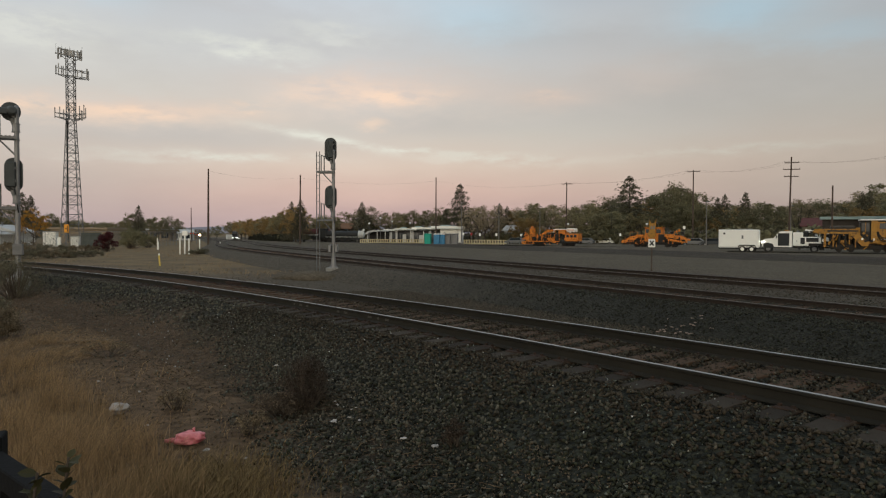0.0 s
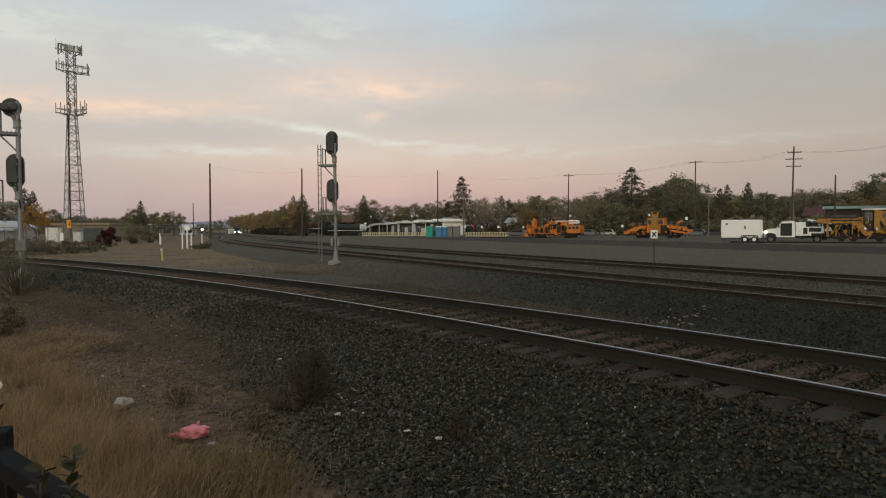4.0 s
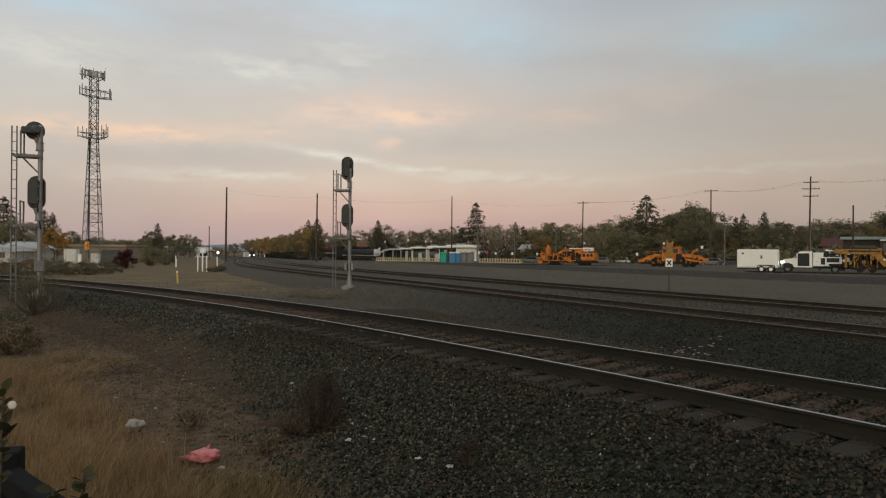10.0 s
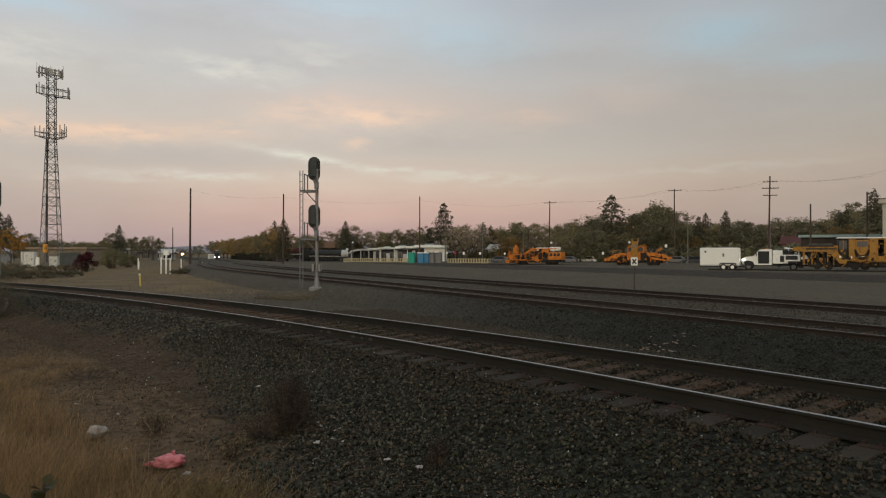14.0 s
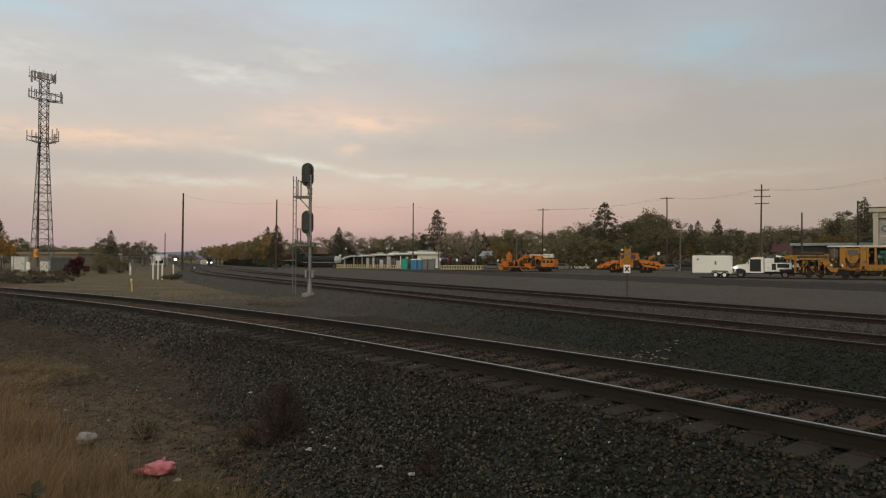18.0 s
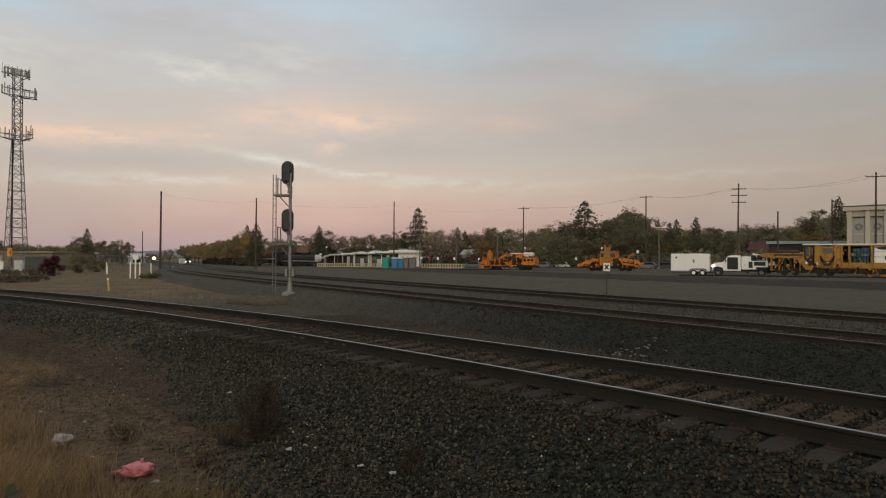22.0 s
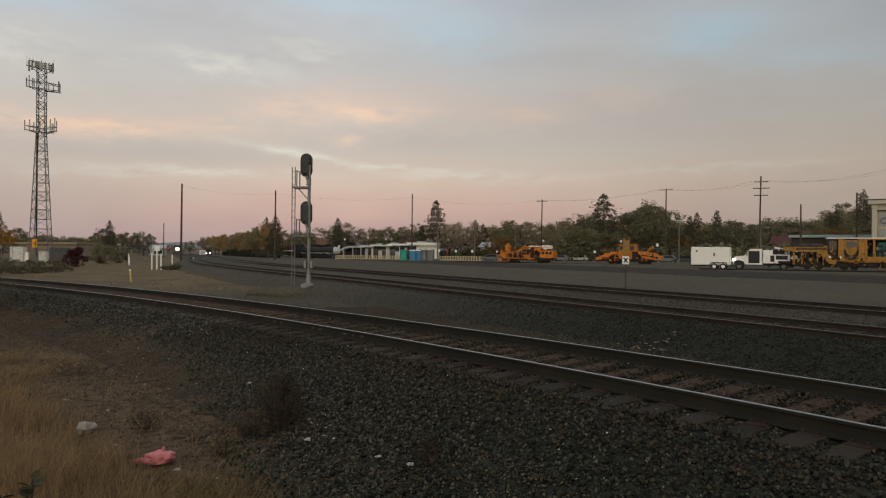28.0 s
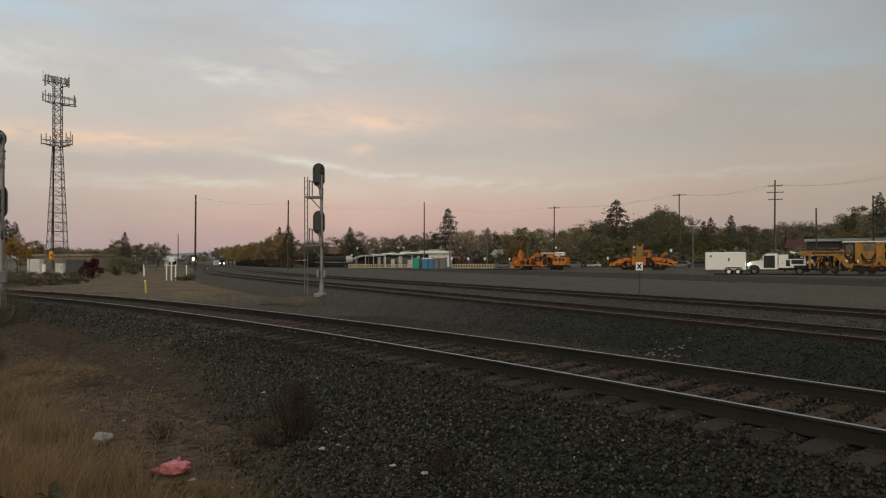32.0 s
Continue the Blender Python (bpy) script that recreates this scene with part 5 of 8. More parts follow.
def track_train(m):
    """Long yellow tie-handling consist with gantry, cab and open equipment bays."""
    t = thing("track_work_train", m, "long yellow track maintenance machine with white canopy roof", "track machine")
    part("gantry_beam", prism(B(), [(-0.1, 2.35), (0.15, 2.75), (5.4, 2.75), (5.4, 2.15), (0.6, 2.2)], -1.2, -0.95), AMBER, t)
    part("gantry_beam", prism(B(), [(-0.1, 2.35), (0.15, 2.75), (5.4, 2.75), (5.4, 2.15), (0.6, 2.2)], 0.95, 1.2), AMBER, t)
    bx(t, "cross_girder", AMBER, 4.9, 5.4, -1.2, 1.2, 1.9, 2.9)
    part("raking_leg", prism(B(), [(4.0, 2.4), (5.0, 2.4), (6.7, 0.75), (5.6, 0.75)], -1.32, -1.2), AMBER, t)
    bx(t, "engine_bay", GREASE, 1.9, 6.9, 0.1, 0.9, 0.5, 2.15, 0.06, "greasy machinery")
    for i in range(7):
        x = 2.2 + i * 0.62
        bx(t, "work_head", GREASE if i % 3 else RUST, x, x + 0.4, -0.9 + 0.1 * (i % 2), 0.9, 0.5 + 0.12 * (i % 3), 2.1, 0.06, "greasy work head")
        bx(t, "head_arm", AMBER if i in (0, 3, 4) else GREASE, x + 0.05 + 0.09 * (i % 3), x + 0.2 + 0.09 * (i % 3), -1.18, -1.05, 0.6 + 0.35 * (i % 2), 2.2 - 0.3 * (i % 3 == 1), 0.01)
    for x in (3.0, 4.4, 7.4, 8.6, 13.2, 14.6, 19.4, 20.8):
        rail_wheel(t, x, 0.42, AMBER if x > 12 else GREASE)
    clutter(t, 21, (GREASE, GREASE, AMBER, AMBER, RUST), 56, 1.7, 7.6, -1.25, -0.95, 0.3, 2.1, 0.07)
    clutter(t, 22, (GREASE, AMBER, GREASE, RUST), 70, 7.6, 23.8, -1.34, -1.05, 0.2, 0.95, 0.06)
    clutter(t, 23, (GREASE, GREENP, BLUEP, GALVDARK), 26, 11.0, 13.1, -1.25, -1.12, 1.3, 3.3, 0.04)
    clutter(t, 24, (AMBER, GREASE), 14, 9.8, 11.0, -1.2, -0.6, 1.3, 3.2, 0.05)
    clutter(t, 25, (AMBER, GREASE, WHITE), 16, 5.3, 9.6, -1.45, -1.34, 0.9, 1.6, 0.05)
    bx(t, "beam_lettering", BLACK, 1.6, 5.2, -1.215, -1.205, 2.42, 2.6, 0.0, "plain dark lettering bar")
    bx(t, "hand_rail", GREASE, 2.0, 5.0, -1.0, -0.95, 2.75, 2.95, 0.0)
    bx(t, "deck", AMBER, 7.4, 24.0, -1.3, 1.3, 0.95, 1.25)
    bx(t, "side_sill", AMBER, 8.0, 24.0, -1.36, -1.3, 1.05, 1.65, 0.01)
    bx(t, "under_frame", GREASE, 2.0, 24.0, -0.9, 0.9, 0.35, 0.95, 0.04, "dark underframe")
    for k in range(9):
        x = 8.2 + k * 1.75
        bx(t, "under_box", GREASE if k % 2 else RUST, x, x + 0.9, -1.25, -0.9, 0.4, 0.92, 0.05)
    bx(t, "under_gear", GREASE, 9.2, 12.6, -1.0, 1.0, 0.45, 0.95)
    bx(t, "under_gear", GREASE, 15.4, 18.6, -1.0, 1.0, 0.5, 0.95)
    cab = bx(t, "operator_cab", GREASE, 5.4, 6.6, -1.1, 1.2, 1.25, 3.6, 0.04, "dark operator cab")
    bx(cab, "cab_window", GLASS, 5.55, 6.45, -1.13, -1.09, 2.45, 3.45, 0.0)
    bx(cab, "window_bar", AMBER, 5.96, 6.04, -1.15, -1.09, 1.3, 3.6, 0.0)
    bx(t, "deck_step", AMBER, 5.4, 7.4, -1.3, 1.3, 1.05, 1.3, 0.02)
    bx(t, "guard_panel", AMBER, 7.35, 8.95, -1.36, -1.3, 1.25, 3.55, 0.02)
    for x in (6.6, 8.9):
        bx(t, "guard_post", AMBER, x, x + 0.75, -1.46, -1.28, 1.1, 3.7, 0.03)
    for k, sag in enumerate((1.15, 0.95, 0.75)):
        hose = B()
        pts = [Vector((8.1 + (0.85 - 0.08 * k) * math.cos(a), -1.5 - 0.03 * k, 2.45 - sag * math.sin(a))) for a in np.linspace(0.05, 3.09, 13)]
        for a, b in zip(pts, pts[1:]):
            rod(hose, a, b, 0.05, 0.05, 6)
        part("hose_loop", hose, GREASE, t, "dark looped hose")
    bx(t, "panel_window", GLASS, 7.55, 8.75, -1.375, -1.35, 2.75, 3.4, 0.0)
    bx(t, "canopy_roof", WHITE, 5.3, 17.7, -1.4, 1.4, 3.72, 3.86, 0.03, "thin white canopy roof")
    for x in (9.8, 10.7, 13.25, 16.75, 17.5):
        bx(t, "roof_post", AMBER, x - 0.13, x + 0.13, -1.36, -1.2, 1.25, 3.72, 0.01)
        bx(t, "roof_post", AMBER, x - 0.13, x + 0.13, 1.2, 1.36, 1.25, 3.72, 0.01)
    bx(t, "roof_beam", AMBER, 9.7, 17.6, -1.38, -1.22, 3.58, 3.72, 0.01)
    bx(t, "guard_wire", GREASE, 10.8, 16.6, -1.3, -1.28, 2.3, 2.33, 0.0)
    bx(t, "guard_wire", GREASE, 10.8, 16.6, -1.3, -1.28, 2.9, 2.93, 0.0)
    bx(t, "generator", GREENP, 11.1, 12.0, -1.1, 0.9, 1.3, 3.3, 0.06, "green generator set")
    bx(t, "pump_unit", BLUEP, 12.05, 12.95, -1.1, 0.9, 1.3, 3.4, 0.06, "blue pump unit")
    for k in range(5):
        bx(t, "pipe", GREASE, 11.2 + k * 0.36, 11.28 + k * 0.36, -1.2, -1.12, 1.4, 3.0 + 0.1 * (k % 2), 0.0)
    hp = bx(t, "power_pack", WHITE, 13.5, 16.2, -1.15, 0.9, 1.4, 3.55, 0.1, "white power pack housing")
    bx(hp, "grille", BLACK, 14.75, 15.3, -1.17, -1.14, 2.0, 2.45, 0.0)
    part("hood_stripe", prism(B(), [(13.6, 3.4), (14.2, 3.18), (15.0, 3.12), (15.6, 3.42), (14.6, 3.5)], -1.168, -1.15), BLACK, hp)
    bx(t, "back_wall", GREASE, 9.8, 17.4, 1.0, 1.15, 1.3, 3.7, 0.0)
    bx(t, "end_cab", AMBER, 17.7, 24.0, -1.3, 1.3, 1.25, 3.85, 0.08)
    for x in (18.5, 20.4, 22.0):
        bx(t, "cab_window", GLASS, x, x + 1.2, -1.32, -1.29, 2.7, 3.5, 0.0)
    bx(t, "coupler", GREASE, -0.6, 2.2, -0.15, 0.15, 0.7, 1.0)
    for y in (-1.0, 1.0):
        bx(t, "front_leg", AMBER, 1.2, 1.5, y - 0.12, y + 0.12, 0.6, 2.3)
    return t


regulator(at(0.1886, 114, LIFT, YARD) @ Matrix.Diagonal((0.905, 0.905, 0.905, 1)))
plow_machine(at(0.3420, 104.5, LIFT, YARD) @ Matrix.Diagonal((0.84, 0.905, 0.905, 1)))
cargo_trailer(at(0.4708, 77.0, 0.03, YARD + 2) @ Matrix.Diagonal((0.96, 0.96, 0.98, 1)))
service_truck(at(0.5550, 75.0, 0.03, YARD + 2))
track_train(at(0.582, 72.6, LIFT + 0.03, -29.9) @ Matrix.Diagonal((0.79, 0.95, 0.9, 1)))
yard_track(at(0.27, 109.2, 0.02, -35.5), 48)
yard_track(at(0.74, 64.5, 0.02, -29.9), 34)

# ---- buildings of the yard side ----
CREAM = surface("cream_stucco", (0.5, 0.46, 0.37), 0.85, vary=0.15, scale=0.6, fine_scale=12, bump=0.15, tint=(0.42, 0.4, 0.33))
TEALR = surface("pale_teal_metal", (0.3, 0.38, 0.36), 0.6, vary=0.2, scale=1, bump=0.1)
WREATH = surface("grey_green_ring", (0.2, 0.24, 0.26), 0.7, vary=0.3, scale=4)
REDROOF = surface("dull_red_shingle", (0.11, 0.04, 0.035), 0.9, vary=0.3, scale=2, bump=0.3)
DARKWALL = surface("dark_brown_wall", (0.06, 0.05, 0.042), 0.9, vary=0.3, scale=1, bump=0.2)
TAN = surface("tan_stucco", (0.3, 0.24, 0.17), 0.9, vary=0.2, scale=0.7, bump=0.2)


STUCCOGREY = surface("grey_stucco_panel", (0.36, 0.35, 0.32), 0.9, vary=0.2, scale=0.8, fine_scale=12, bump=0.15, tint=(0.29, 0.28, 0.25), stain=(0.25, 0.23, 0.2), stain_at=0.62)
BROWNBAND = surface("brown_edge_and_shadow", (0.09, 0.07, 0.055), 0.85, vary=0.3, scale=2)


def cream_building(m):
    t = thing("cream_building", m, "cream stucco building with pilasters and round grey wreaths", "building")
    bx(t, "wall", CREAM, 0, 28.4, 0.3, 14, -0.2, 9.9, 0.0)
    bx(t, "cornice", CREAM, -0.5, 29, -0.45, 14.4, 9.7, 10.35, 0.06)
    bx(t, "frieze", CREAM, -0.15, 28.5, 0.05, 14.1, 8.8, 9.0, 0.03)
    # A brown strip paints the shadow below the frieze.
    bx(t, "frieze_shadow", BROWNBAND, -0.2, 28.5, -0.02, 14.1, 8.62, 8.8, 0.02, "painted brown shadow band under the frieze")
    bx(t, "panel_rail", CREAM, -0.1, 28.4, 0.12, 0.4, 5.9, 6.1, 0.02)
    bx(t, "parapet_trim", BROWNBAND, -0.55, 29, -0.5, 14.4, 10.35, 10.5, 0.02)
    for i in range(12):
        x = i * 2.5
        p = bx(t, "pilaster", CREAM, x, x + 0.7, -0.15, 0.35, -0.2, 9.7, 0.05)
        bx(p, "capital", CREAM, x - 0.08, x + 0.78, -0.22, 0.35, 9.1, 9.35, 0.03)
        if i < 11:
            if i % 6 == 4:
                w = bx(t, "window", GLASS, x + 1.0, x + 1.95, 0.26, 0.31, 5.0, 8.6, 0.0)
                bx(w, "window_frame", GREASE, x + 0.92, x + 1.0, 0.2, 0.32, 4.95, 8.65, 0.0)
            else:
                bx(t, "recess_panel", STUCCOGREY, x + 0.85, x + 2.35, 0.2, 0.31, 3.2, 8.5, 0.02)
                ring = B()
                c = Vector((x + 1.6, 0.14, 7.2))
                for k in range(14):
                    a0, a1 = k * 6.283 / 14, (k + 1) * 6.283 / 14
                    rod(ring, c + Vector((0.42 * math.cos(a0), 0, 0.42 * math.sin(a0))), c + Vector((0.42 * math.cos(a1), 0, 0.42 * math.sin(a1))), 0.12, 0.12, 6)
                part("wreath", ring, WREATH, t, "round grey wreath")
    bx(t, "base_band", CREAM, -0.1, 28.4, -0.05, 0.4, 2.6, 3.0, 0.03)
    part("roof_mast", rod(B(), (9.0, 5, 10), (9.0, 5, 12.5), 0.05, 0.03, 6), GALVDARK, t)
    part("roof_unit", box(B(), 5.0, 6.4, 4, 5.4, 10.2, 11.0, 0.05), GALVDARK, t)
    return t


cream_building(at(0.7235, 101, 0, -47))


def long_shed(m, length, depth, h, wall, roof, label, bays=0, name="shed", flat=False):
    t = thing(name, m, label, "building")
    bx(t, "wall", wall, 0, length, 0, depth, -0.2, h, 0.0)
    if flat:
        bx(t, "roof", roof, -0.4, length + 0.4, -0.8, depth + 0.3, h, h + 0.5, 0.04)
    else:
        part("roof", prism(B(), [(-0.6, h - 0.15), (-0.6, h), (depth / 2, h + depth * 0.2), (depth + 0.6, h), (depth + 0.6, h - 0.15)], -0.5, length + 0.5, "x"), roof, t)
    for i in range(bays):
        x = (i + 0.5) * length / bays
        w = length / bays * 0.62
        o = bx(t, "window", GLASS, x - w / 2, x + w / 2, -0.04, 0.02, h * 0.25, h * 0.78, 0.0)
        bx(o, "frame", wall, x - 0.05, x + 0.05, -0.07, -0.03, h * 0.25, h * 0.78, 0.0)
        bx(t, "pier", wall, x + w / 2 + 0.1, x + w / 2 + 0.45, -0.12, 0.0, -0.2, h, 0.0)
    return t


# The wall is darkened in place of the gap and trees below the roof.
long_shed(at(0.595, 122, 0, -34), 25, 8, 5.0, DARKWALL, TEALR, "long low shed with pale teal roof, wall darkened for the gap below", 4, flat=True)
long_shed(at(0.565, 142, 0, -34), 9, 9, 4.2, TAN, REDROOF, "house with a dull red roof among trees", 2, "house")
BROWNROOF = surface("brown_shingle_roof", (0.2, 0.105, 0.055), 0.9, vary=0.3, scale=1.5, fine_scale=10, bump=0.3)
long_shed(at(-0.158, 216, 0, -6), 10.5, 9, 4.3, DARKWALL, BROWNROOF, "low house with a brown shingle roof behind the engine", 2, "house")
long_shed(at(0.117, 168, 0, -25), 6, 6, 3.4, PALE, PALE, "small pale gabled building among trees", 1, "house")

# station with its long white front, boarding fence and portable toilets
st = thing("station_building", at(-0.0565, 188, 0, -8), "long low white station building with stepped roof slabs and painted shade under the eaves", "building")
# Near-black wall colour holds the shade under the eaves; some doors share it.
FRONTDARK = surface("front_shade_and_doors", (0.035, 0.034, 0.033), 0.7, vary=0.3, scale=1)
bx(st, "wall", FRONTDARK, 0, 15, 0, 9, -0.2, 3.4, 0.0)
bx(st, "end_wall", WHITE, 15, 20.6, -0.6, 9, -0.2, 3.9, 0.0)
for x0, x1, y0, z0, z1 in ((-0.6, 3.2, -1.2, 3.3, 3.75), (2.4, 8.6, -1.7, 3.55, 4.0), (7.2, 13.4, -1.4, 3.75, 4.3), (12.6, 21.0, -1.8, 3.85, 4.65)):
    slab = bx(st, "roof_slab", WHITE, x0, x1, y0, 9.3, z0, z1, 0.04)
    bx(slab, "fascia_stripe", TEALR, x0 + 0.1, x1 - 0.1, y0 - 0.03, y0, z0 + 0.1, z0 + 0.2, 0.0)
for x in (8.4, 11.2, 14.6, 17.4):
    bx(st, "roof_vent", GALVDARK, x, x + 1.3, 2.0, 3.2, 4.3, 5.05 if x > 12 else 4.7, 0.03)
for i, x in enumerate((0.5, 2.9, 5.3, 7.7, 10.1, 12.5)):
    w = bx(st, "window", GLASS, x, x + 1.9, -0.05, 0.02, 0.5, 2.7, 0.0)
    bx(w, "mullion", GALVDARK, x + 0.92, x + 0.98, -0.08, -0.04, 0.5, 2.7, 0.0)
    if i % 2:
        bx(st, "white_panel", PALE, x - 0.45, x - 0.05, -0.1, 0.0, 0.2, 3.3, 0.0)
for x in (-0.4, 3.0, 6.8, 10.4, 13.6):
    bx(st, "canopy_post", WHITE, x, x + 0.14, -1.1, -0.96, -0.2, 3.45, 0.0)
for x, w, z in ((4.0, 1.6, 4.0), (8.0, 1.8, 4.3), (12.2, 1.2, 4.3), (15.2, 2.4, 4.65)):
    bx(st, "roof_light", TEALR, x, x + w, -0.9, 0.4, z, z + 0.38, 0.03, "pale blue roof light")
for x, w, h in ((0.9, 0.8, 2.9), (4.6, 1.0, 2.4), (7.0, 0.5, 3.3), (9.2, 1.3, 2.2), (11.8, 0.6, 3.2), (13.6, 0.9, 2.5)):
    bx(st, "front_screen", PALE, x, x + w, -0.95, -0.85, 0.0, h, 0.02, "pale boarded screen")
for x in (15.6, 19.2):
    bx(st, "wall_panel", PALE, x, x + 0.9, -0.64, -0.6, 0.3, 2.9, 0.01)
bx(st, "side_door", FRONTDARK, 17.2, 18.4, -0.63, -0.6, 0.0, 2.4, 0.0)
wing = thing("canopy_wing", at(-0.0795, 185, 0, -8), "curved white canopy beside the station", "canopy")
part("roof", prism(B(), [(-1.5, 2.6), (-0.5, 3.2), (1.0, 3.5), (4.4, 3.5), (4.4, 3.15), (1.1, 3.15), (-0.3, 2.8), (-1.2, 2.3)], -1.5, 2.5), PALE, wing)
for x in (-0.8, 1.8, 4.0):
    bx(wing, "column", PALE, x, x + 0.2, -1.2, -1.0, -0.2, 3.2, 0.02)
# The same colour darkens the shaded inside of the canopy.
bx(wing, "back_wall", FRONTDARK, -0.9, 4.3, 2.3, 2.5, -0.2, 3.15, 0.0)

FENCEY = surface("yellow_painted_boards", (0.5, 0.43, 0.27), 0.8, vary=0.3, scale=2, bump=0.2, tint=(0.45, 0.36, 0.16))


def boarding_fence(a, b, n, label):
    """Low yellow fence of posts, rails and pickets between two places."""
    t = thing("boarding_fence", pose(0, 0, 0), label, "fence", "yellow fences")
    a, b = Vector(a), Vector(b)
    d = b - a
    ang = math.degrees(math.atan2(d.y, d.x))
    L = d.length
    m = pose(a.x, a.y, ground_z(a.x, a.y), 0, math.degrees(math.atan2(ground_z(a.x, a.y) - ground_z(b.x, b.y), L)), ang)
    t.matrix_basis = m
    for z in (0.3, 0.95):
        part("rail", box(B(), 0, L, -0.05, 0.05, z, z + 0.14), FENCEY, t)
    post = box(B(), -0.12, 0.12, -0.09, 0.03, -0.1, 1.12)
    base = part("board", post, FENCEY, t)
    for i in range(1, n):
        o = new("board", base.data)
        o.parent = t
        o.matrix_basis = pose(L * i / n, 0, 0)
    return t


boarding_fence((-15.5, 163), (0.2, 148), 30, "pale yellow slatted fence along the platform")
boarding_fence((8.2, 141.5), (16.2, 134.4), 16, "pale yellow slatted fence beyond the portable toilets")
TOILETG = surface("green_plastic", (0.02, 0.33, 0.24), 0.5, vary=0.1, scale=3)
TOILETB = surface("blue_plastic", (0.05, 0.2, 0.36), 0.5, vary=0.1, scale=3)
for tb, dep, mat, word, w in ((0.0042, 140, TOILETG, "bright green", 1.3), (0.0175, 138, TOILETB, "blue", 1.2), (0.0255, 138.5, TOILETB, "blue", 1.1), (0.0335, 139, GALVDARK, "grey", 1.2), (0.0425, 139.5, GALVDARK, "grey", 1.6)):
    t = thing("portable_toilet", at(tb, dep, 0, -10), f"{word} plastic portable toilet by the fence", "portable toilet", "portable toilets")
    bx(t, "cabin", mat, -w / 2, w / 2, -0.6, 0.6, 0.05, 2.15, 0.06)
    bx(t, "roof", WHITE if mat is TOILETB else mat, -w / 2 - 0.03, w / 2 + 0.03, -0.63, 0.63, 2.15, 2.35, 0.06)
    bx(t, "door", mat, -w / 2 + 0.12, w / 2 - 0.12, -0.625, -0.6, 0.12, 2.05, 0.02)
    bx(t, "vent_pipe", GALVDARK, 0.3, 0.4, 0.3, 0.4, 2.35, 2.6, 0.0)

# dark display engine with a red-brown car behind
eng = thing("steam_engine", at(-0.124, 192, 0.1, -10), "black preserved steam engine with white smokebox detail", "locomotive")
part("boiler", rod(B(), (-4, 0, 2.3), (5.2, 0, 2.3), 0.95, 0.95, 18), BLACK, eng)
part("smokebox", rod(B(), (5.2, 0, 2.3), (6.6, 0, 2.3), 1.0, 1.0, 18), PALE, eng, "pale grey smokebox")
part("smokebox_front", rod(B(), (6.6, 0, 2.3), (6.8, 0, 2.3), 0.8, 0.6, 18), WHITE, eng, "pale smokebox door")
part("chimney", rod(B(), (5.7, 0, 3.2), (5.7, 0, 4.0), 0.25, 0.32, 12), BLACK, eng)
bx(eng, "dome", BLACK, 1.2, 2.0, -0.4, 0.4, 3.1, 3.7, 0.15)
bx(eng, "lamp", WHITE, 6.4, 6.9, -0.5, 0.2, 3.2, 3.7, 0.1, "white lamp")
bx(eng, "cab", BLACK, -6.2, -4, -1.4, 1.4, 1.2, 3.9, 0.05)
bx(eng, "running_board", WHITE, -4, 6.3, -1.45, -1.3, 1.5, 1.58, 0.0, "white edged running board")
bx(eng, "pilot", GALVDARK, 6.6, 7.6, -1.3, 1.3, 0.3, 1.0, 0.05)
bx(eng, "frame", BLACK, -6.2, 6.8, -0.8, 0.8, 0.7, 1.2)
for x in (-3.0, -1.2, 0.6, 2.4):
    wheel(eng, x, -0.78, 0.75, GREASE, 0.14, "driving_wheel")
    wheel(eng, x, 0.78, 0.75, GREASE, 0.14, "driving_wheel")
for x in (4.4, 5.6):
    wheel(eng, x, -0.78, 0.4, GREASE, 0.14, "leading_wheel")
car = thing("freight_car", at(-0.158, 195, 0.1, -10), "dark freight car with rust brown load", "freight car")
bx(car, "body", BLACK, -6.5, 5.0, -1.4, 1.4, 0.9, 2.4, 0.05)
bx(car, "stripe", WHITE, -6.3, 4.8, -1.43, -1.4, 2.0, 2.2, 0.0, "white stripe")
part("load", rod(B(), (-5.5, 0, 2.7), (4, 0, 2.7), 1.2, 1.2, 14), REDROOF, car, "rust brown tank")
for x in (-5, -3.8, 2.6, 3.8):
    wheel(car, x, -0.75, 0.42, GREASE, 0.14)

# dark hedge below the autumn trees and distant dark wall
HEDGE = surface("dark_hedge", (0.05, 0.05, 0.036), 0.95, vary=0.4, scale=0.8, fine_scale=6, bump=0.8, bump_dist=0.1, spec=0.05)


def hedge(name, a, b, h, label, thick=1.2, n=60, mat=None):
    r = np.random.default_rng(int(abs(a[0]) * 10) + 3)
    a, b = Vector(a), Vector(b)
    cs, rs = [], []
    for i in range(n):
        p = a.lerp(b, (i + r.uniform(0, 1)) / n)
        cs.append((p.x, p.y + r.uniform(-0.5, 0.5) * thick, ground_z(p.x, p.y) + h * r.uniform(0.25, 0.7)))
        rs.append(h * r.uniform(0.35, 0.62))
    t = thing(name, pose(0, 0, 0), label, "hedge")
    leaf_soup("foliage", cs, rs, 45, h * 0.14, mat or HEDGE, t, r)
    st = B()
    for i in range(0, n, 4):
        c = cs[i]
        rod(st, (c[0], c[1], ground_z(c[0], c[1]) - 0.1), (c[0], c[1], c[2]), 0.05, 0.03, 5)
    part("branchwork", st, BARK, t)
    return t


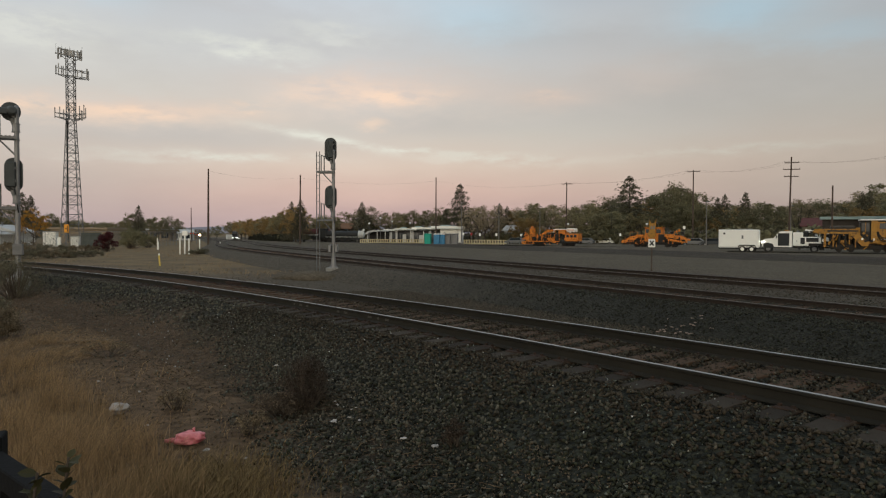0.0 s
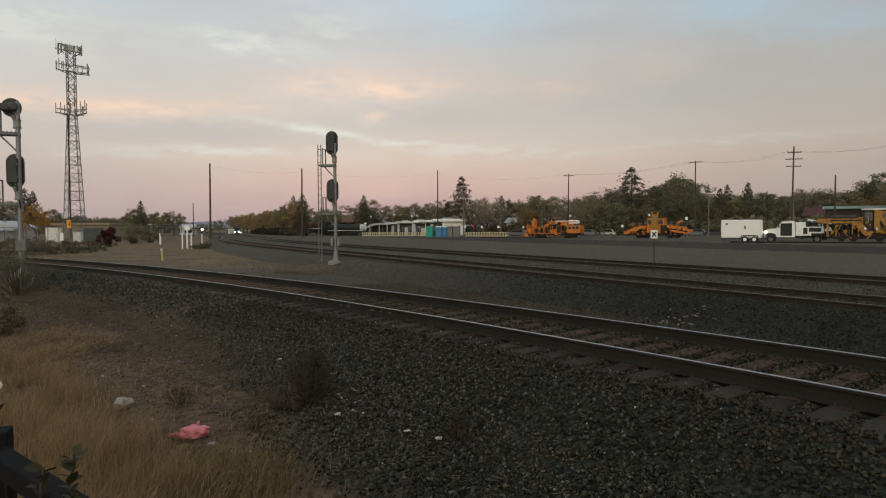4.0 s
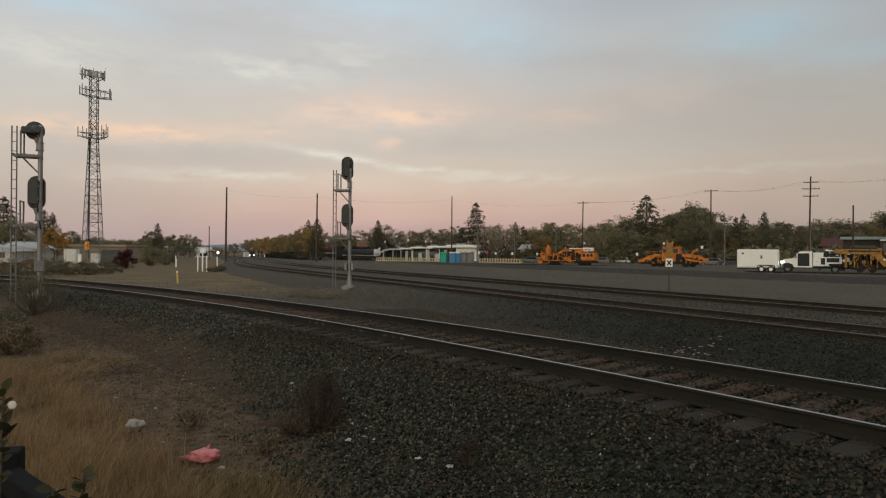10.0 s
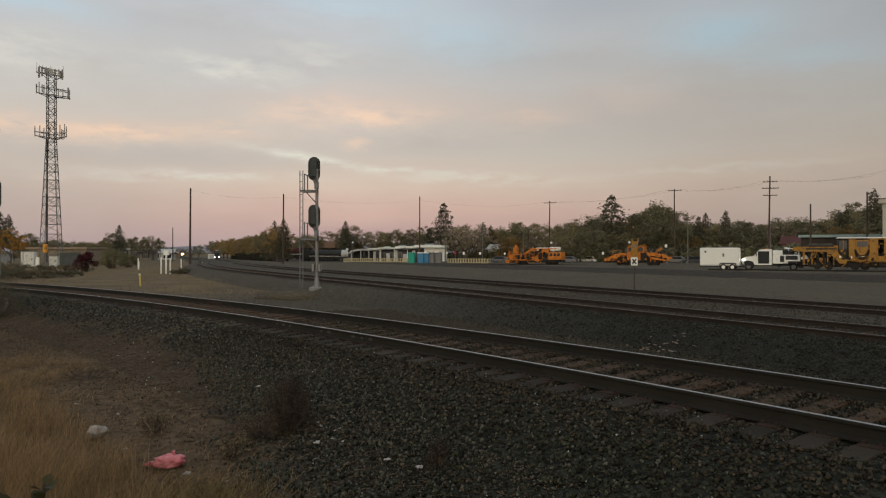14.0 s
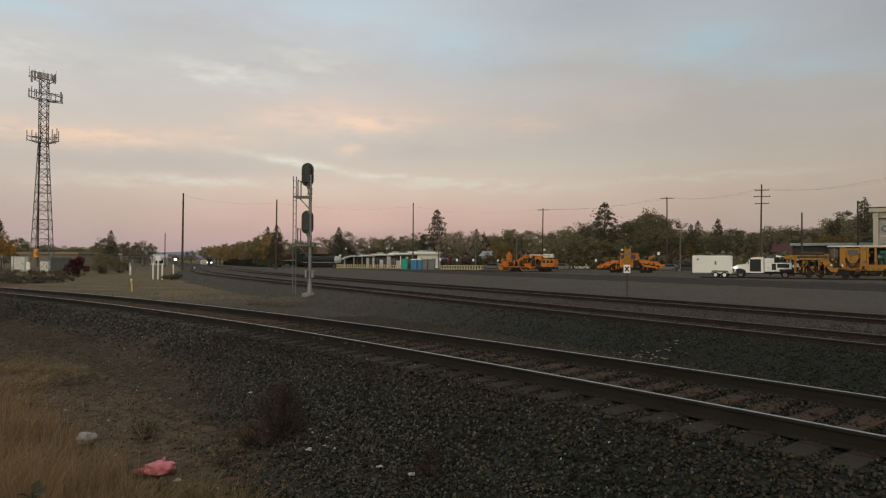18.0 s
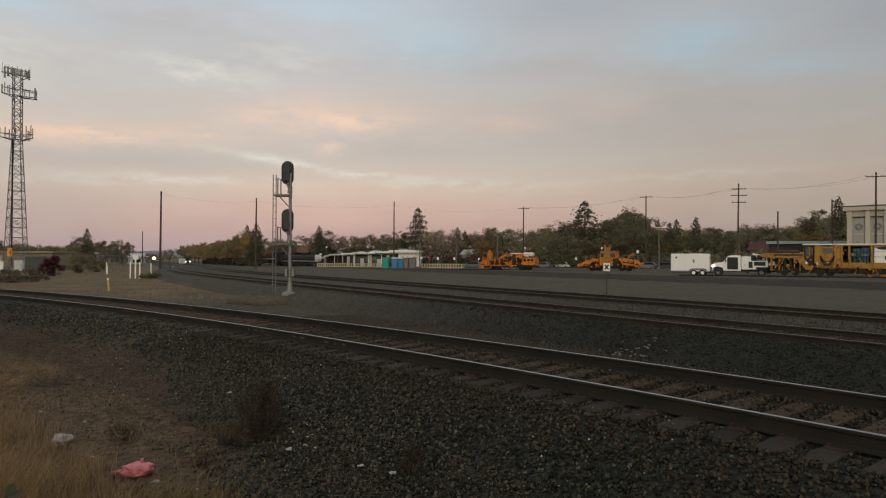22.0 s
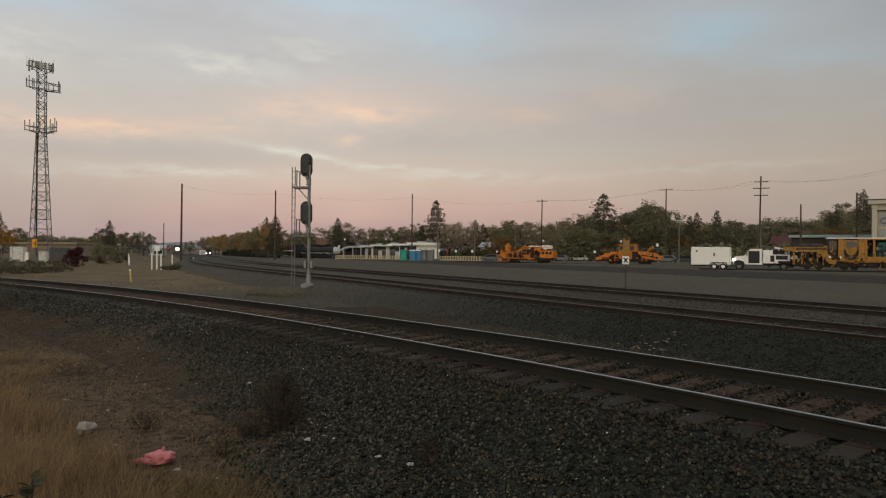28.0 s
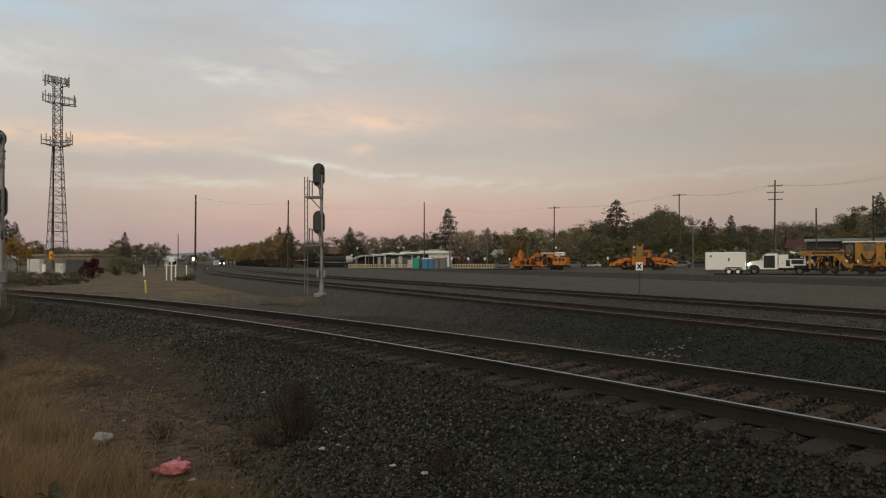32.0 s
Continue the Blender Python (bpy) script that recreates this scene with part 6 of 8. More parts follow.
hedge("hedge", (-88, 344), (-62, 262), 3.0, "dark clipped hedge under the autumn trees", 2.0, 70)
hedge("hedge", (-60, 256), (-38, 190), 2.6, "dark clipped hedge under the autumn trees", 2.0, 60)
hedge("hedge", (-36, 212), (14, 204), 3.2, "dark shrubs behind the station", 2.0, 40)
for i, (a, b, h) in enumerate((((15, 170), (40, 158), 3.4), ((38, 158), (66, 142), 3.6), ((64, 143), (92, 124), 4.0), ((88, 128), (118, 108), 4.5))):
    hedge("shrub_belt", a, b, h, "dense dark green shrubs behind the yard", 4.0, 80, LEAFDARK)


# parked cars on the street
def parked_car(m, paint, word):
    t = thing("parked_car", m, f"{word} car parked on the street behind the yard", "car", "parked cars")
    part("body", prism(B(), [(-2.2, 0.4), (-2.25, 0.85), (-1.5, 1.0), (-0.9, 1.5), (1.3, 1.55), (2.0, 1.0), (2.25, 0.9), (2.25, 0.4)], -0.88, 0.88), paint, t)
    part("side_window", prism(B(), [(-1.25, 1.02), (-0.8, 1.42), (1.2, 1.46), (1.7, 1.02)], -0.9, -0.87), GLASS, t)
    for x in (-1.4, 1.4):
        wheel(t, x, -0.8, 0.33, GALV, 0.2)
        wheel(t, x, 0.8, 0.33, GALV, 0.2)
    return t


SILVER = surface("silver_car_paint", (0.17, 0.175, 0.18), 0.35, 0.5, vary=0.05, scale=2, bump=0)
DARKCAR = surface("dark_car_paint", (0.05, 0.055, 0.06), 0.35, 0.2, vary=0.05, scale=2, bump=0)
for tb, dep, p, word in ((0.2665, 156, WHITE, "white"), (0.236, 149, SILVER, "silver"), (0.215, 151, DARKCAR, "dark"), (0.134, 155, SILVER, "silver"), (0.43, 132, DARKCAR, "dark"), (0.40, 136, SILVER, "silver"), (-0.185, 225, SILVER, "silver"), (-0.20, 230, WHITE, "white"), (-0.215, 240, DARKCAR, "dark")):
    parked_car(at(tb, dep, 0, -30), p, word)

for tb, dep, h in ((-0.655, 125, 5.4), (-0.596, 135, 5.0)):
    ob = thing("street_light", at(tb, dep, 0, 10), "grey street light with a long curved arm", "street light", "street lights by the houses")
    part("post", rod(B(), (0, 0, -0.1), (0, 0, h), 0.09, 0.06, 8), GALVDARK, ob)
    arm = B()
    pts = [Vector((-1.9 * t, 0, h + 0.5 * math.sin(t * 1.5))) for t in np.linspace(0, 1, 6)]
    for a, b in zip(pts, pts[1:]):
        rod(arm, a, b, 0.045, 0.045, 6)
    part("arm", arm, GALVDARK, ob)
    part("lamp_head", box(B(), -2.5, -1.8, -0.14, 0.14, h + 0.42, h + 0.56, 0.04), GALV, ob)

# street signs and globe lamps before the trees
REDSIGN = surface("red_sign_face", (0.4, 0.03, 0.03), 0.5, vary=0.1, scale=5)
for tb, dep, mat, z in ((0.0565, 146, WHITE, 2.3), (0.0685, 146, REDSIGN, 2.3), (0.081, 146, WHITE, 2.2), (0.1055, 146, WHITE, 2.2), (0.386, 118, WHITE, 3.4), (0.3835, 118.5, GREASE, 2.4), (0.1425, 150, WHITE, 2.1), (0.29, 138, WHITE, 2.2)):
    t = thing("street_sign", at(tb, dep, 0, -12), "small street sign on a thin post", "sign", "street signs")
    part("post", rod(B(), (0, 0, -0.1), (0, 0, z + 0.3), 0.04, 0.04, 6), GALVDARK, t)
    part("plate", box(B(), -0.21, 0.21, -0.08, -0.04, z - 0.27, z + 0.27, 0.02), mat, t)
GLOBE = surface("white_lamp_globe", (0.75, 0.74, 0.7), 0.4, vary=0.05, scale=5, bump=0)
for tb, dep, h in ((-0.0825, 178, 5.2), (-0.066, 178, 6.6), (-0.0485, 178, 5.7), (-0.0225, 178, 5.3), (0.212, 150, 4.6), (0.33, 138, 4.4)):
    t = thing("globe_lamp", at(tb, dep), "street lamp with a white globe", "street lamp", "globe lamps")
    part("post", rod(B(), (0, 0, -0.1), (0, 0, h - 0.2), 0.07, 0.05, 8), GALVDARK, t)
    part("globe", blob(B(), (0, 0, h), 0.26, 1, 1, 1, 2, 0.0), GLOBE, t, smooth=True)


# ---- left side: tower, cabinets, houses ----
def cell_tower(m, h=31.0):
    t = thing("lattice_tower", m, "tall grey steel lattice communication tower with antennas", "tower")

    def half(z):
        return 1.6 - 0.95 * (z / (h * 0.68)) if z < h * 0.68 else 0.65
    levels = [0.0]
    while levels[-1] < h - 0.9:
        levels.append(levels[-1] + 0.75 + 0.75 * half(levels[-1]))
    levels[-1] = h
    corners = [(-1, -1), (1, -1), (1, 1), (-1, 1)]
    for cx, cy in corners:
        bm = B()
        k = h * 0.68
        rod(bm, (cx * half(0), cy * half(0), 0), (cx * half(k), cy * half(k), k), 0.09, 0.08, 6)
        rod(bm, (cx * half(k), cy * half(k), k), (cx * half(h), cy * half(h), h), 0.08, 0.07, 6)
        part("leg", bm, GALVDARK, t)
    for i, (a, b) in enumerate(zip(levels, levels[1:])):
        for (c0, c1) in zip(corners, corners[1:] + corners[:1]):
            p = Vector((c0[0] * half(a), c0[1] * half(a), a))
            q = Vector((c1[0] * half(b), c1[1] * half(b), b))
            r_ = Vector((c1[0] * half(a), c1[1] * half(a), a))
            s_ = Vector((c0[0] * half(b), c0[1] * half(b), b))
            part("brace", rod(B(), p, q, 0.04, 0.04, 4), GALVDARK, t)
            if i % 2 == 0:
                part("brace", rod(B(), r_, s_, 0.04, 0.04, 4), GALVDARK, t)
            part("strut", rod(B(), s_, q, 0.045, 0.045, 4), GALVDARK, t)
    part("cable_run", box(B(), -0.75, -0.5, -0.3, -0.2, 0.5, h * 0.66), BLACK, t, "black cable run")
    def mount(label, nodes, z, up, antennas):
        """Stand-offs from the mast, a ring of two rails between the nodes, and antennas on it (part of the way round, height, lift, width)."""
        ring = part("antenna_mount", B(), GALVDARK, t, label)
        pts = [Vector((x * 0.86 + 0.2, y, z + dz)) for x, y, dz in nodes]
        for a, b in zip(pts, pts[1:] + pts[:1]):
            part("face_bar", rod(B(), a, b, 0.06, 0.06, 6), GALVDARK, ring)
            part("face_bar", rod(B(), a + Vector((0, 0, up)), b + Vector((0, 0, up)), 0.045, 0.045, 6), GALVDARK, ring)
        for c in pts:
            d = Vector((c.x, c.y, 0)).normalized() * 0.65
            part("stand_off", rod(B(), (d.x, d.y, z - 0.5), c, 0.07, 0.06, 6), GALVDARK, ring)
            part("stand_off", rod(B(), (d.x, d.y, z + up), c + Vector((0, 0, up)), 0.05, 0.05, 6), GALVDARK, ring)
        for k, tall, lift, w, mat in antennas:
            i = int(k) % len(pts)
            q = pts[i].lerp(pts[(i + 1) % len(pts)], k - int(k))
            part("pipe", rod(B(), (q.x, q.y, q.z - 0.3), (q.x, q.y, q.z + up + 0.3), 0.035, 0.035, 5), GALVDARK, ring)
            part("panel_antenna", box(B(), q.x - w, q.x + w, q.y - 0.14, q.y - 0.02, q.z + lift, q.z + lift + tall, 0.02), mat, ring)
        return ring

    mount("ring mount with upright dipole antennas", [(-3.1, -0.9, 0), (-0.9, -1.7, -0.5), (0.9, -1.7, -0.5), (3.0, -0.9, 0), (0.6, 2.6, 0)], 23.6, 0.7,
          [(k, h_, l_, 0.07, GALV if i_ % 2 else GALVDARK) for i_, (k, h_, l_) in enumerate(((0.02, 1.9, -0.2), (0.5, 2.1, -0.1), (0.9, 1.5, 0.2), (2.1, 1.4, 0.2), (2.45, 2.3, 0.0), (2.7, 1.8, -0.5), (2.97, 1.9, -0.1), (3.3, 2.2, 0.3), (3.7, 1.7, 0.0), (4.4, 1.9, 0.2)))])
    mount("side boom mount with panel antennas", [(-3.2, 0.2, 0.3), (-1.0, -0.9, -0.2), (1.2, -1.0, -0.4), (3.2, -0.4, -0.4), (3.0, 1.4, -0.4), (-1.2, 1.6, 0.1)], 31.4, 1.1,
          [(0.03, 1.6, -0.1, 0.1, GALVDARK), (0.3, 1.9, 0.1, 0.08, GALV), (0.62, 1.3, 0.3, 0.08, GALVDARK), (2.1, 1.3, -0.1, 0.08, GALV), (2.5, 1.2, 0.1, 0.07, GALV), (2.97, 1.9, -0.2, 0.12, GALVDARK), (3.5, 1.7, -0.2, 0.1, GALV), (5.4, 1.5, 0.2, 0.09, GALV)])
    mount("heavy triangular platform with panel antennas", [(-2.3, -0.9, 0.6), (2.2, -0.7, -0.1), (0.3, 2.0, 0.1)], h - 0.4, 1.0,
          [(0.0, 2.0, -1.1, 0.16, GALVDARK), (0.12, 1.7, -0.7, 0.14, GALVDARK), (0.3, 1.1, -0.1, 0.3, GALVDARK), (0.5, 1.0, 0.0, 0.34, GALV), (0.66, 1.2, -0.1, 0.2, GALVDARK), (0.82, 1.2, 0.0, 0.14, GALV), (0.98, 1.9, -0.5, 0.14, GALVDARK), (1.4, 1.3, 0.0, 0.16, GALV), (2.5, 1.4, 0.0, 0.16, GALV)])
    bm = B()
    prism(bm, [(-2.3, h + 0.1), (2.2, h - 0.5), (2.2, h - 0.34), (-2.3, h + 0.28)], -0.95, -0.7)
    part("platform_edge", bm, GALVDARK, t)
    for x, y, L in ((-2.2, -0.8, 2.0), (-1.5, 0.3, 1.9), (0.1, -0.8, 1.5), (1.1, 0.5, 1.3), (2.1, -0.6, 1.6)):
        part("whip_antenna", rod(B(), (x, y, h), (x, y, h + L), 0.04, 0.025, 5), GALVDARK, t)
    return t


cell_tower(at(-0.5135, 128, 0, 12), 35.0)
for tb, dep, w, h in ((-0.5445, 101, 1.75, 2.25), (-0.5085, 101.5, 1.1, 1.6)):
    t = thing("equipment_cabinet", at(tb, dep, 0, 8), "pale grey steel equipment cabinet", "cabinet", "trackside cabinets")
    bx(t, "body", WHITE, -w / 2, w / 2, -0.6, 0.6, 0.1, h, 0.05)
    bx(t, "plinth", CONCRETE, -w / 2 - 0.1, w / 2 + 0.1, -0.7, 0.7, -0.15, 0.1, 0.02)
    bx(t, "roof", GALV, -w / 2 - 0.08, w / 2 + 0.08, -0.7, 0.7, h, h + 0.1, 0.02)
    d = bx(t, "door", WHITE, -w / 2 + 0.1, w / 2 - 0.1, -0.625, -0.6, 0.2, h - 0.1, 0.01)
    bx(d, "handle", BLACK, w / 2 - 0.3, w / 2 - 0.22, -0.66, -0.62, h / 2, h / 2 + 0.2, 0.0)
t = thing("meter_pedestal", at(-0.5325, 99, 0, 8), "small white meter pedestal", "utility box")
bx(t, "body", WHITE, -0.22, 0.22, -0.15, 0.15, 0.0, 1.45, 0.03)
ORANGESIGN = surface("orange_sign_face", (0.75, 0.33, 0.03), 0.55, vary=0.1, scale=4)
t = thing("road_sign", at(-0.522, 92, 0, 5), "orange road work sign on a thin post", "sign")
bx(t, "post", GALVDARK, -0.04, 0.04, 0.0, 0.08, -0.1, 3.0, 0.0)
p = bx(t, "plate", ORANGESIGN, -0.28, 0.3, -0.04, 0.0, 2.1, 3.2, 0.02)
bx(p, "symbol", BLACK, 0.1, 0.2, -0.055, -0.04, 2.25, 3.0, 0.0)
bx(p, "symbol", BLACK, -0.15, 0.2, -0.055, -0.04, 2.6, 2.7, 0.0)

WIREMESH = surface("chain_link", (0.13, 0.14, 0.14), 0.6, 0.4, vary=0.2, scale=3)


def chain_fence(a, b, h, label, n):
    a, b = Vector(a), Vector(b)
    d = b - a
    L = d.length
    t = thing("chain_link_fence", pose(a.x, a.y, ground_z(a.x, a.y), 0, 0, math.degrees(math.atan2(d.y, d.x))), label, "fence")
    for i in range(n + 1):
        part("post", rod(B(), (L * i / n, 0, -0.1), (L * i / n, 0, h + 0.05), 0.035, 0.035, 6), GALVDARK, t)
    part("top_rail", rod(B(), (0, 0, h), (L, 0, h), 0.03, 0.03, 6), GALVDARK, t)
    bm = B()
    step = 0.16
    k = 0
    x = -h
    while x < L:
        for s in (1, -1):
            x0, x1, z0, z1 = x, x + h, (0 if s > 0 else h), (h if s > 0 else 0)
            c0, c1 = max(x0, 0.0), min(x1, L)
            if c1 > c0:
                za, zb = z0 + (z1 - z0) * (c0 - x0) / h, z0 + (z1 - z0) * (c1 - x0) / h
                q = [bm.verts.new(v) for v in ((c0, 0, za), (c1, 0, zb), (c1, 0, zb + 0.014), (c0, 0, za + 0.014))]
                bm.faces.new(q)
        x += step
    part("wire_mesh", bm, WIREMESH, t, "grey wire mesh")
    return t


chain_fence((-72, 97), (-40.5, 101), 2.3, "grey chain link fence round the tower compound", 11)
chain_fence((-40.5, 101), (-46, 128), 2.3, "grey chain link fence along the compound side", 8)
WALLWHITE = surface("white_wall_boards", (0.6, 0.59, 0.55), 0.8, vary=0.2, scale=1.2, fine_scale=15, bump=0.15)
SCREEN = surface("grey_green_fence_fabric", (0.085, 0.095, 0.088), 0.9, vary=0.3, scale=1.5, fine_scale=20, bump=0.3)
t = thing("fence_screen", pose(-49.8, 99.3, ground_z(0, 99), 0, 0, 7), "grey green privacy fabric on the compound fence", "fence screen")
for k in range(1):
    bx(t, "fabric_panel", SCREEN, k * 2.9, k * 2.9 + 2.84, -0.03, 0.0, 0.1, 2.15 - 0.05 * (k % 2), 0.005)
    bx(t, "batten", GALVDARK, k * 2.9 - 0.04, k * 2.9 + 0.04, -0.06, -0.03, -0.1, 2.25, 0.0)
long_shed(at(-0.545, 170, 0, 3), 13.5, 12, 3.3, TAN, TAN, "long tan flat-roofed warehouse", 0, "warehouse", True)
long_shed(at(-0.405, 250, 0, 4), 8, 8, 4.0, TAN, PALE, "tan building with pale roof", 2, "warehouse", True)
for tb, dep, w, h, word in ((-0.598, 118, 6.2, 2.35, "white house with a pale gabled roof"), (-0.632, 110, 5.4, 1.9, "white cottage with a low gabled roof"), (-0.70, 120, 6.5, 2.7, "white house with a pale gabled roof")):
    t = long_shed(at(tb, dep, 0, 99), 9, w, h, WALLWHITE, PALE, word, 0, "house")
    bx(t, "gable_door", FRONTDARK, -0.04, 0.0, w * 0.55, w * 0.7, 0.0, 1.9, 0.0)
    bx(t, "gable_window", GLASS, -0.04, 0.0, w * 0.2, w * 0.38, 0.8, 1.7, 0.0)
    bx(t, "roof_pipe", GALVDARK, 2.0, 2.2, w * 0.4, w * 0.44, h, h + w * 0.2 + 0.5, 0.0)
for tb, dep, L, h, word in (
                            (-0.376, 300, 10, 3.2, "distant pale house beyond the dirt road"), (-0.385, 330, 8, 3.4, "distant pale house by the crossing"), (-0.425, 260, 9, 3.0, "distant pale house beyond the dirt road")):
    long_shed(at(tb, dep, 0, 12), L, 8, h, PALE, PALE, word, 2, "house")


def shrub(name, m, r0, h, mat, label, seed, n=26, per=60, leaf=0.06):
    r = np.random.default_rng(seed)
    t = thing(name, m, label, "shrub")
    cs, rs = [], []
    st = B()
    for i in range(n):
        a, k, z = r.uniform(0, 6.28), r.uniform(0, 1) ** 0.6, r.uniform(0.2, 0.85)
        c = (math.cos(a) * r0 * k * (1.1 - 0.5 * z), math.sin(a) * r0 * k * (1.1 - 0.5 * z), h * z)
        cs.append(c)
        rs.append(min(r0, h) * r.uniform(0.22, 0.4))
        rod(st, (c[0] * 0.2, c[1] * 0.2, -0.05), c, 0.012 * h + 0.004, 0.004, 4)
    tagged(part("branchwork", st, BARK, t), kind="stuff")
    leaf_soup("foliage", cs, rs, per, leaf, mat, t, r)
    return t


SCRUB = surface("grey_green_scrub", (0.14, 0.128, 0.085), 0.9, vary=0.4, scale=1, fine_scale=6, bump=0, island=0.5, spec=0.1)
DARKWEED = surface("dark_dead_weed", (0.06, 0.046, 0.035), 0.95, vary=0.4, scale=2, fine_scale=8, bump=0, island=0.5, spec=0.05)
DEADWEED = surface("dead_brown_weed", (0.12, 0.092, 0.065), 0.95, vary=0.4, scale=2, fine_scale=8, bump=0, island=0.5, spec=0.05)
TANWEED = surface("tan_dry_weed", (0.18, 0.14, 0.09), 0.95, vary=0.4, scale=2, fine_scale=8, bump=0, island=0.5, spec=0.05)
shrub("red_bush", at(-0.464, 74), 1.25, 2.3, LEAFRED, "dark red leafy bush on dry dirt", 21, 40, 60, 0.09)
shrub("green_bush", at(-0.428, 90), 1.9, 2.7, LEAFDARK, "olive green bush beside the dirt track", 22, 40, 60, 0.11)
shrub("green_bush", at(-0.405, 100), 1.5, 2.0, LEAFDARK, "dark green bush beside the dirt track", 23, 30, 60, 0.11)
for i, (tb, dep, w, h) in enumerate(((-0.60, 70, 2.8, 0.75), (-0.565, 74, 2.6, 0.8), (-0.53, 72, 2.4, 0.8), (-0.50, 73, 2.2, 0.75), (-0.475, 76, 1.8, 0.6), (-0.645, 64, 2.4, 0.8), (-0.55, 60, 2.4, 0.55), (-0.515, 60, 1.6, 0.4), (-0.685, 60, 2.4, 0.8), (-0.62, 84, 3.0, 1.0), (-0.605, 51, 2.2, 0.75), (-0.575, 53, 2.0, 0.7), (-0.545, 54, 2.2, 0.7), (-0.515, 55, 2.0, 0.65), (-0.495, 57, 1.8, 0.55), (-0.64, 50, 2.0, 0.8), (-0.335, 64, 0.8, 0.45), (-0.322, 66, 1.3, 0.5), (-0.58, 88, 3.0, 1.1))):
    shrub("scrub_bush", at(tb, dep), w, h, SCRUB if i % 3 else TANWEED, "low grey green scrub on dry ground", 30 + i, 26, 110, 0.042)
# weeds beside the near track
shrub("dead_weed", pose(-12.25, 20.55, -0.02), 0.95, 1.35, SCRUB, "grey green dry weed bush at the signal foot", 50, 60, 280, 0.013)
shrub("dead_weed", pose(-14.6, 20.0, -0.02), 0.9, 0.8, DEADWEED, "brown dead weed bush at the signal foot", 51, 50, 260, 0.013)
shrub("dead_weed", pose(-9.6, 14.6, -0.02), 0.8, 0.7, SCRUB, "grey green dry weed bush on the dirt", 52, 44, 190, 0.02)
shrub("dead_weed", pose(-8.3, 13.1, -0.02), 0.5, 0.65, TANWEED, "tan dry weed bush on the dirt", 53, 36, 190, 0.02)
shrub("dead_weed", pose(-1.38, 7.75, -0.02), 0.33, 0.66, DARKWEED, "dark dead weed at the ballast edge", 54, 90, 150, 0.008)
shrub("dead_weed", pose(-1.62, 7.6, -0.02), 0.34, 0.26, DEADWEED, "brown dead weed at the ballast edge", 55, 40, 110, 0.009)
shrub("dead_weed", pose(0.27, 6.15, 0.05), 0.13, 0.28, DARKWEED, "small dark weed in the ballast", 56, 20, 70, 0.01)
for i, (x, y, s) in enumerate(((-2.9, 7.9, 0.2), (-5.2, 11.2, 0.45), (-1.75, 6.9, 0.2))):
    shrub("dry_tuft", pose(x, y, -0.02), s, 0.22, TANWEED, "sparse tan dry tuft on dirt", 60 + i, 18, 50, 0.012)

# crossing far down the line: posts, lamps and gates
REDLAMP = glow("red_crossing_lamp", (1.0, 0.06, 0.03), 2.5)
for tb, dep in ((-0.3405, 262), (-0.3345, 330)):
    t = thing("crossing_signal", at(tb, dep), "level crossing signal with red lamps", "crossing signal", "crossing signals")
    part("mast", rod(B(), (0, 0, 0), (0, 0, 3.8), 0.08, 0.08, 8), GALV, t)
    bx(t, "cross_arm", GALVDARK, -0.7, 0.7, -0.05, 0.05, 2.7, 2.85, 0.0)
    for x in (-0.55, 0.55):
        h = part("hood", rod(B(), (x, -0.05, 2.8), (x, 0.1, 2.8), 0.34, 0.34, 14), BLACK, t)
        part("lens", rod(B(), (x, -0.08, 2.8), (x, -0.052, 2.8), 0.09, 0.09, 14), REDLAMP, h, "lit red lens")
    bx(t, "crossbuck", WHITE, -0.6, 0.6, -0.05, -0.02, 3.45, 3.65, 0.0)
t = thing("barrier_rail", at(-0.395, 150, 0, 3), "low grey pipe barrier across the dirt road", "barrier")
part("bar", rod(B(), (0, 0, 0.8), (9, 0, 0.8), 0.06, 0.06, 8), GALVDARK, t)
for x in (0.1, 3, 6, 8.9):
    part("post", rod(B(), (x, 0, -0.1), (x, 0, 0.85), 0.06, 0.06, 8), GALVDARK, t)
for tb, dep, h in ((-0.391, 84, 1.4), (-0.330, 84, 1.3), (-0.39, 84.5, 1.0), (-0.300, 110, 0.7)):
    t = thing("marker_stake", at(tb, dep), "thin white marker stake", "marker post", "white stakes")
    part("stake", box(B(), -0.06, 0.06, -0.03, 0.03, -0.1, h, 0.01), WHITE, t)


# ---- loose ballast, ties and fastenings ----
BED = [(-3.9, -0.06), (-3.3, 0.02), (-2.6, 0.17), (-2.0, 0.37), (-1.55, 0.468), (-1.2, 0.468), (-0.4, 0.476), (0.4, 0.488), (1.2, 0.508), (1.6, 0.5), (2.1, 0.36), (2.9, 0.2), (4.2, 0.12), (6.0, 0.05), (7.0, -0.06)]
OCTA = np.array([(1, 0, 0), (-1, 0, 0), (0, 1, 0), (0, -1, 0), (0, 0, 1), (0, 0, -1)], float)
TRIS = np.array([(0, 2, 4), (2, 1, 4), (1, 3, 4), (3, 0, 4), (2, 0, 5), (1, 2, 5), (3, 1, 5), (0, 3, 5)])


def rotations(n):
    q = nrg.normal(size=(n, 4))
    q /= np.linalg.norm(q, axis=1)[:, None]
    w, x, y, z = q.T
    return np.stack([1 - 2 * (y * y + z * z), 2 * (x * y - z * w), 2 * (x * z + y * w), 2 * (x * y + z * w), 1 - 2 * (x * x + z * z), 2 * (y * z - x * w),
                     2 * (x * z - y * w), 2 * (y * z + x * w), 1 - 2 * (x * x + y * y)], axis=1).reshape(-1, 3, 3)


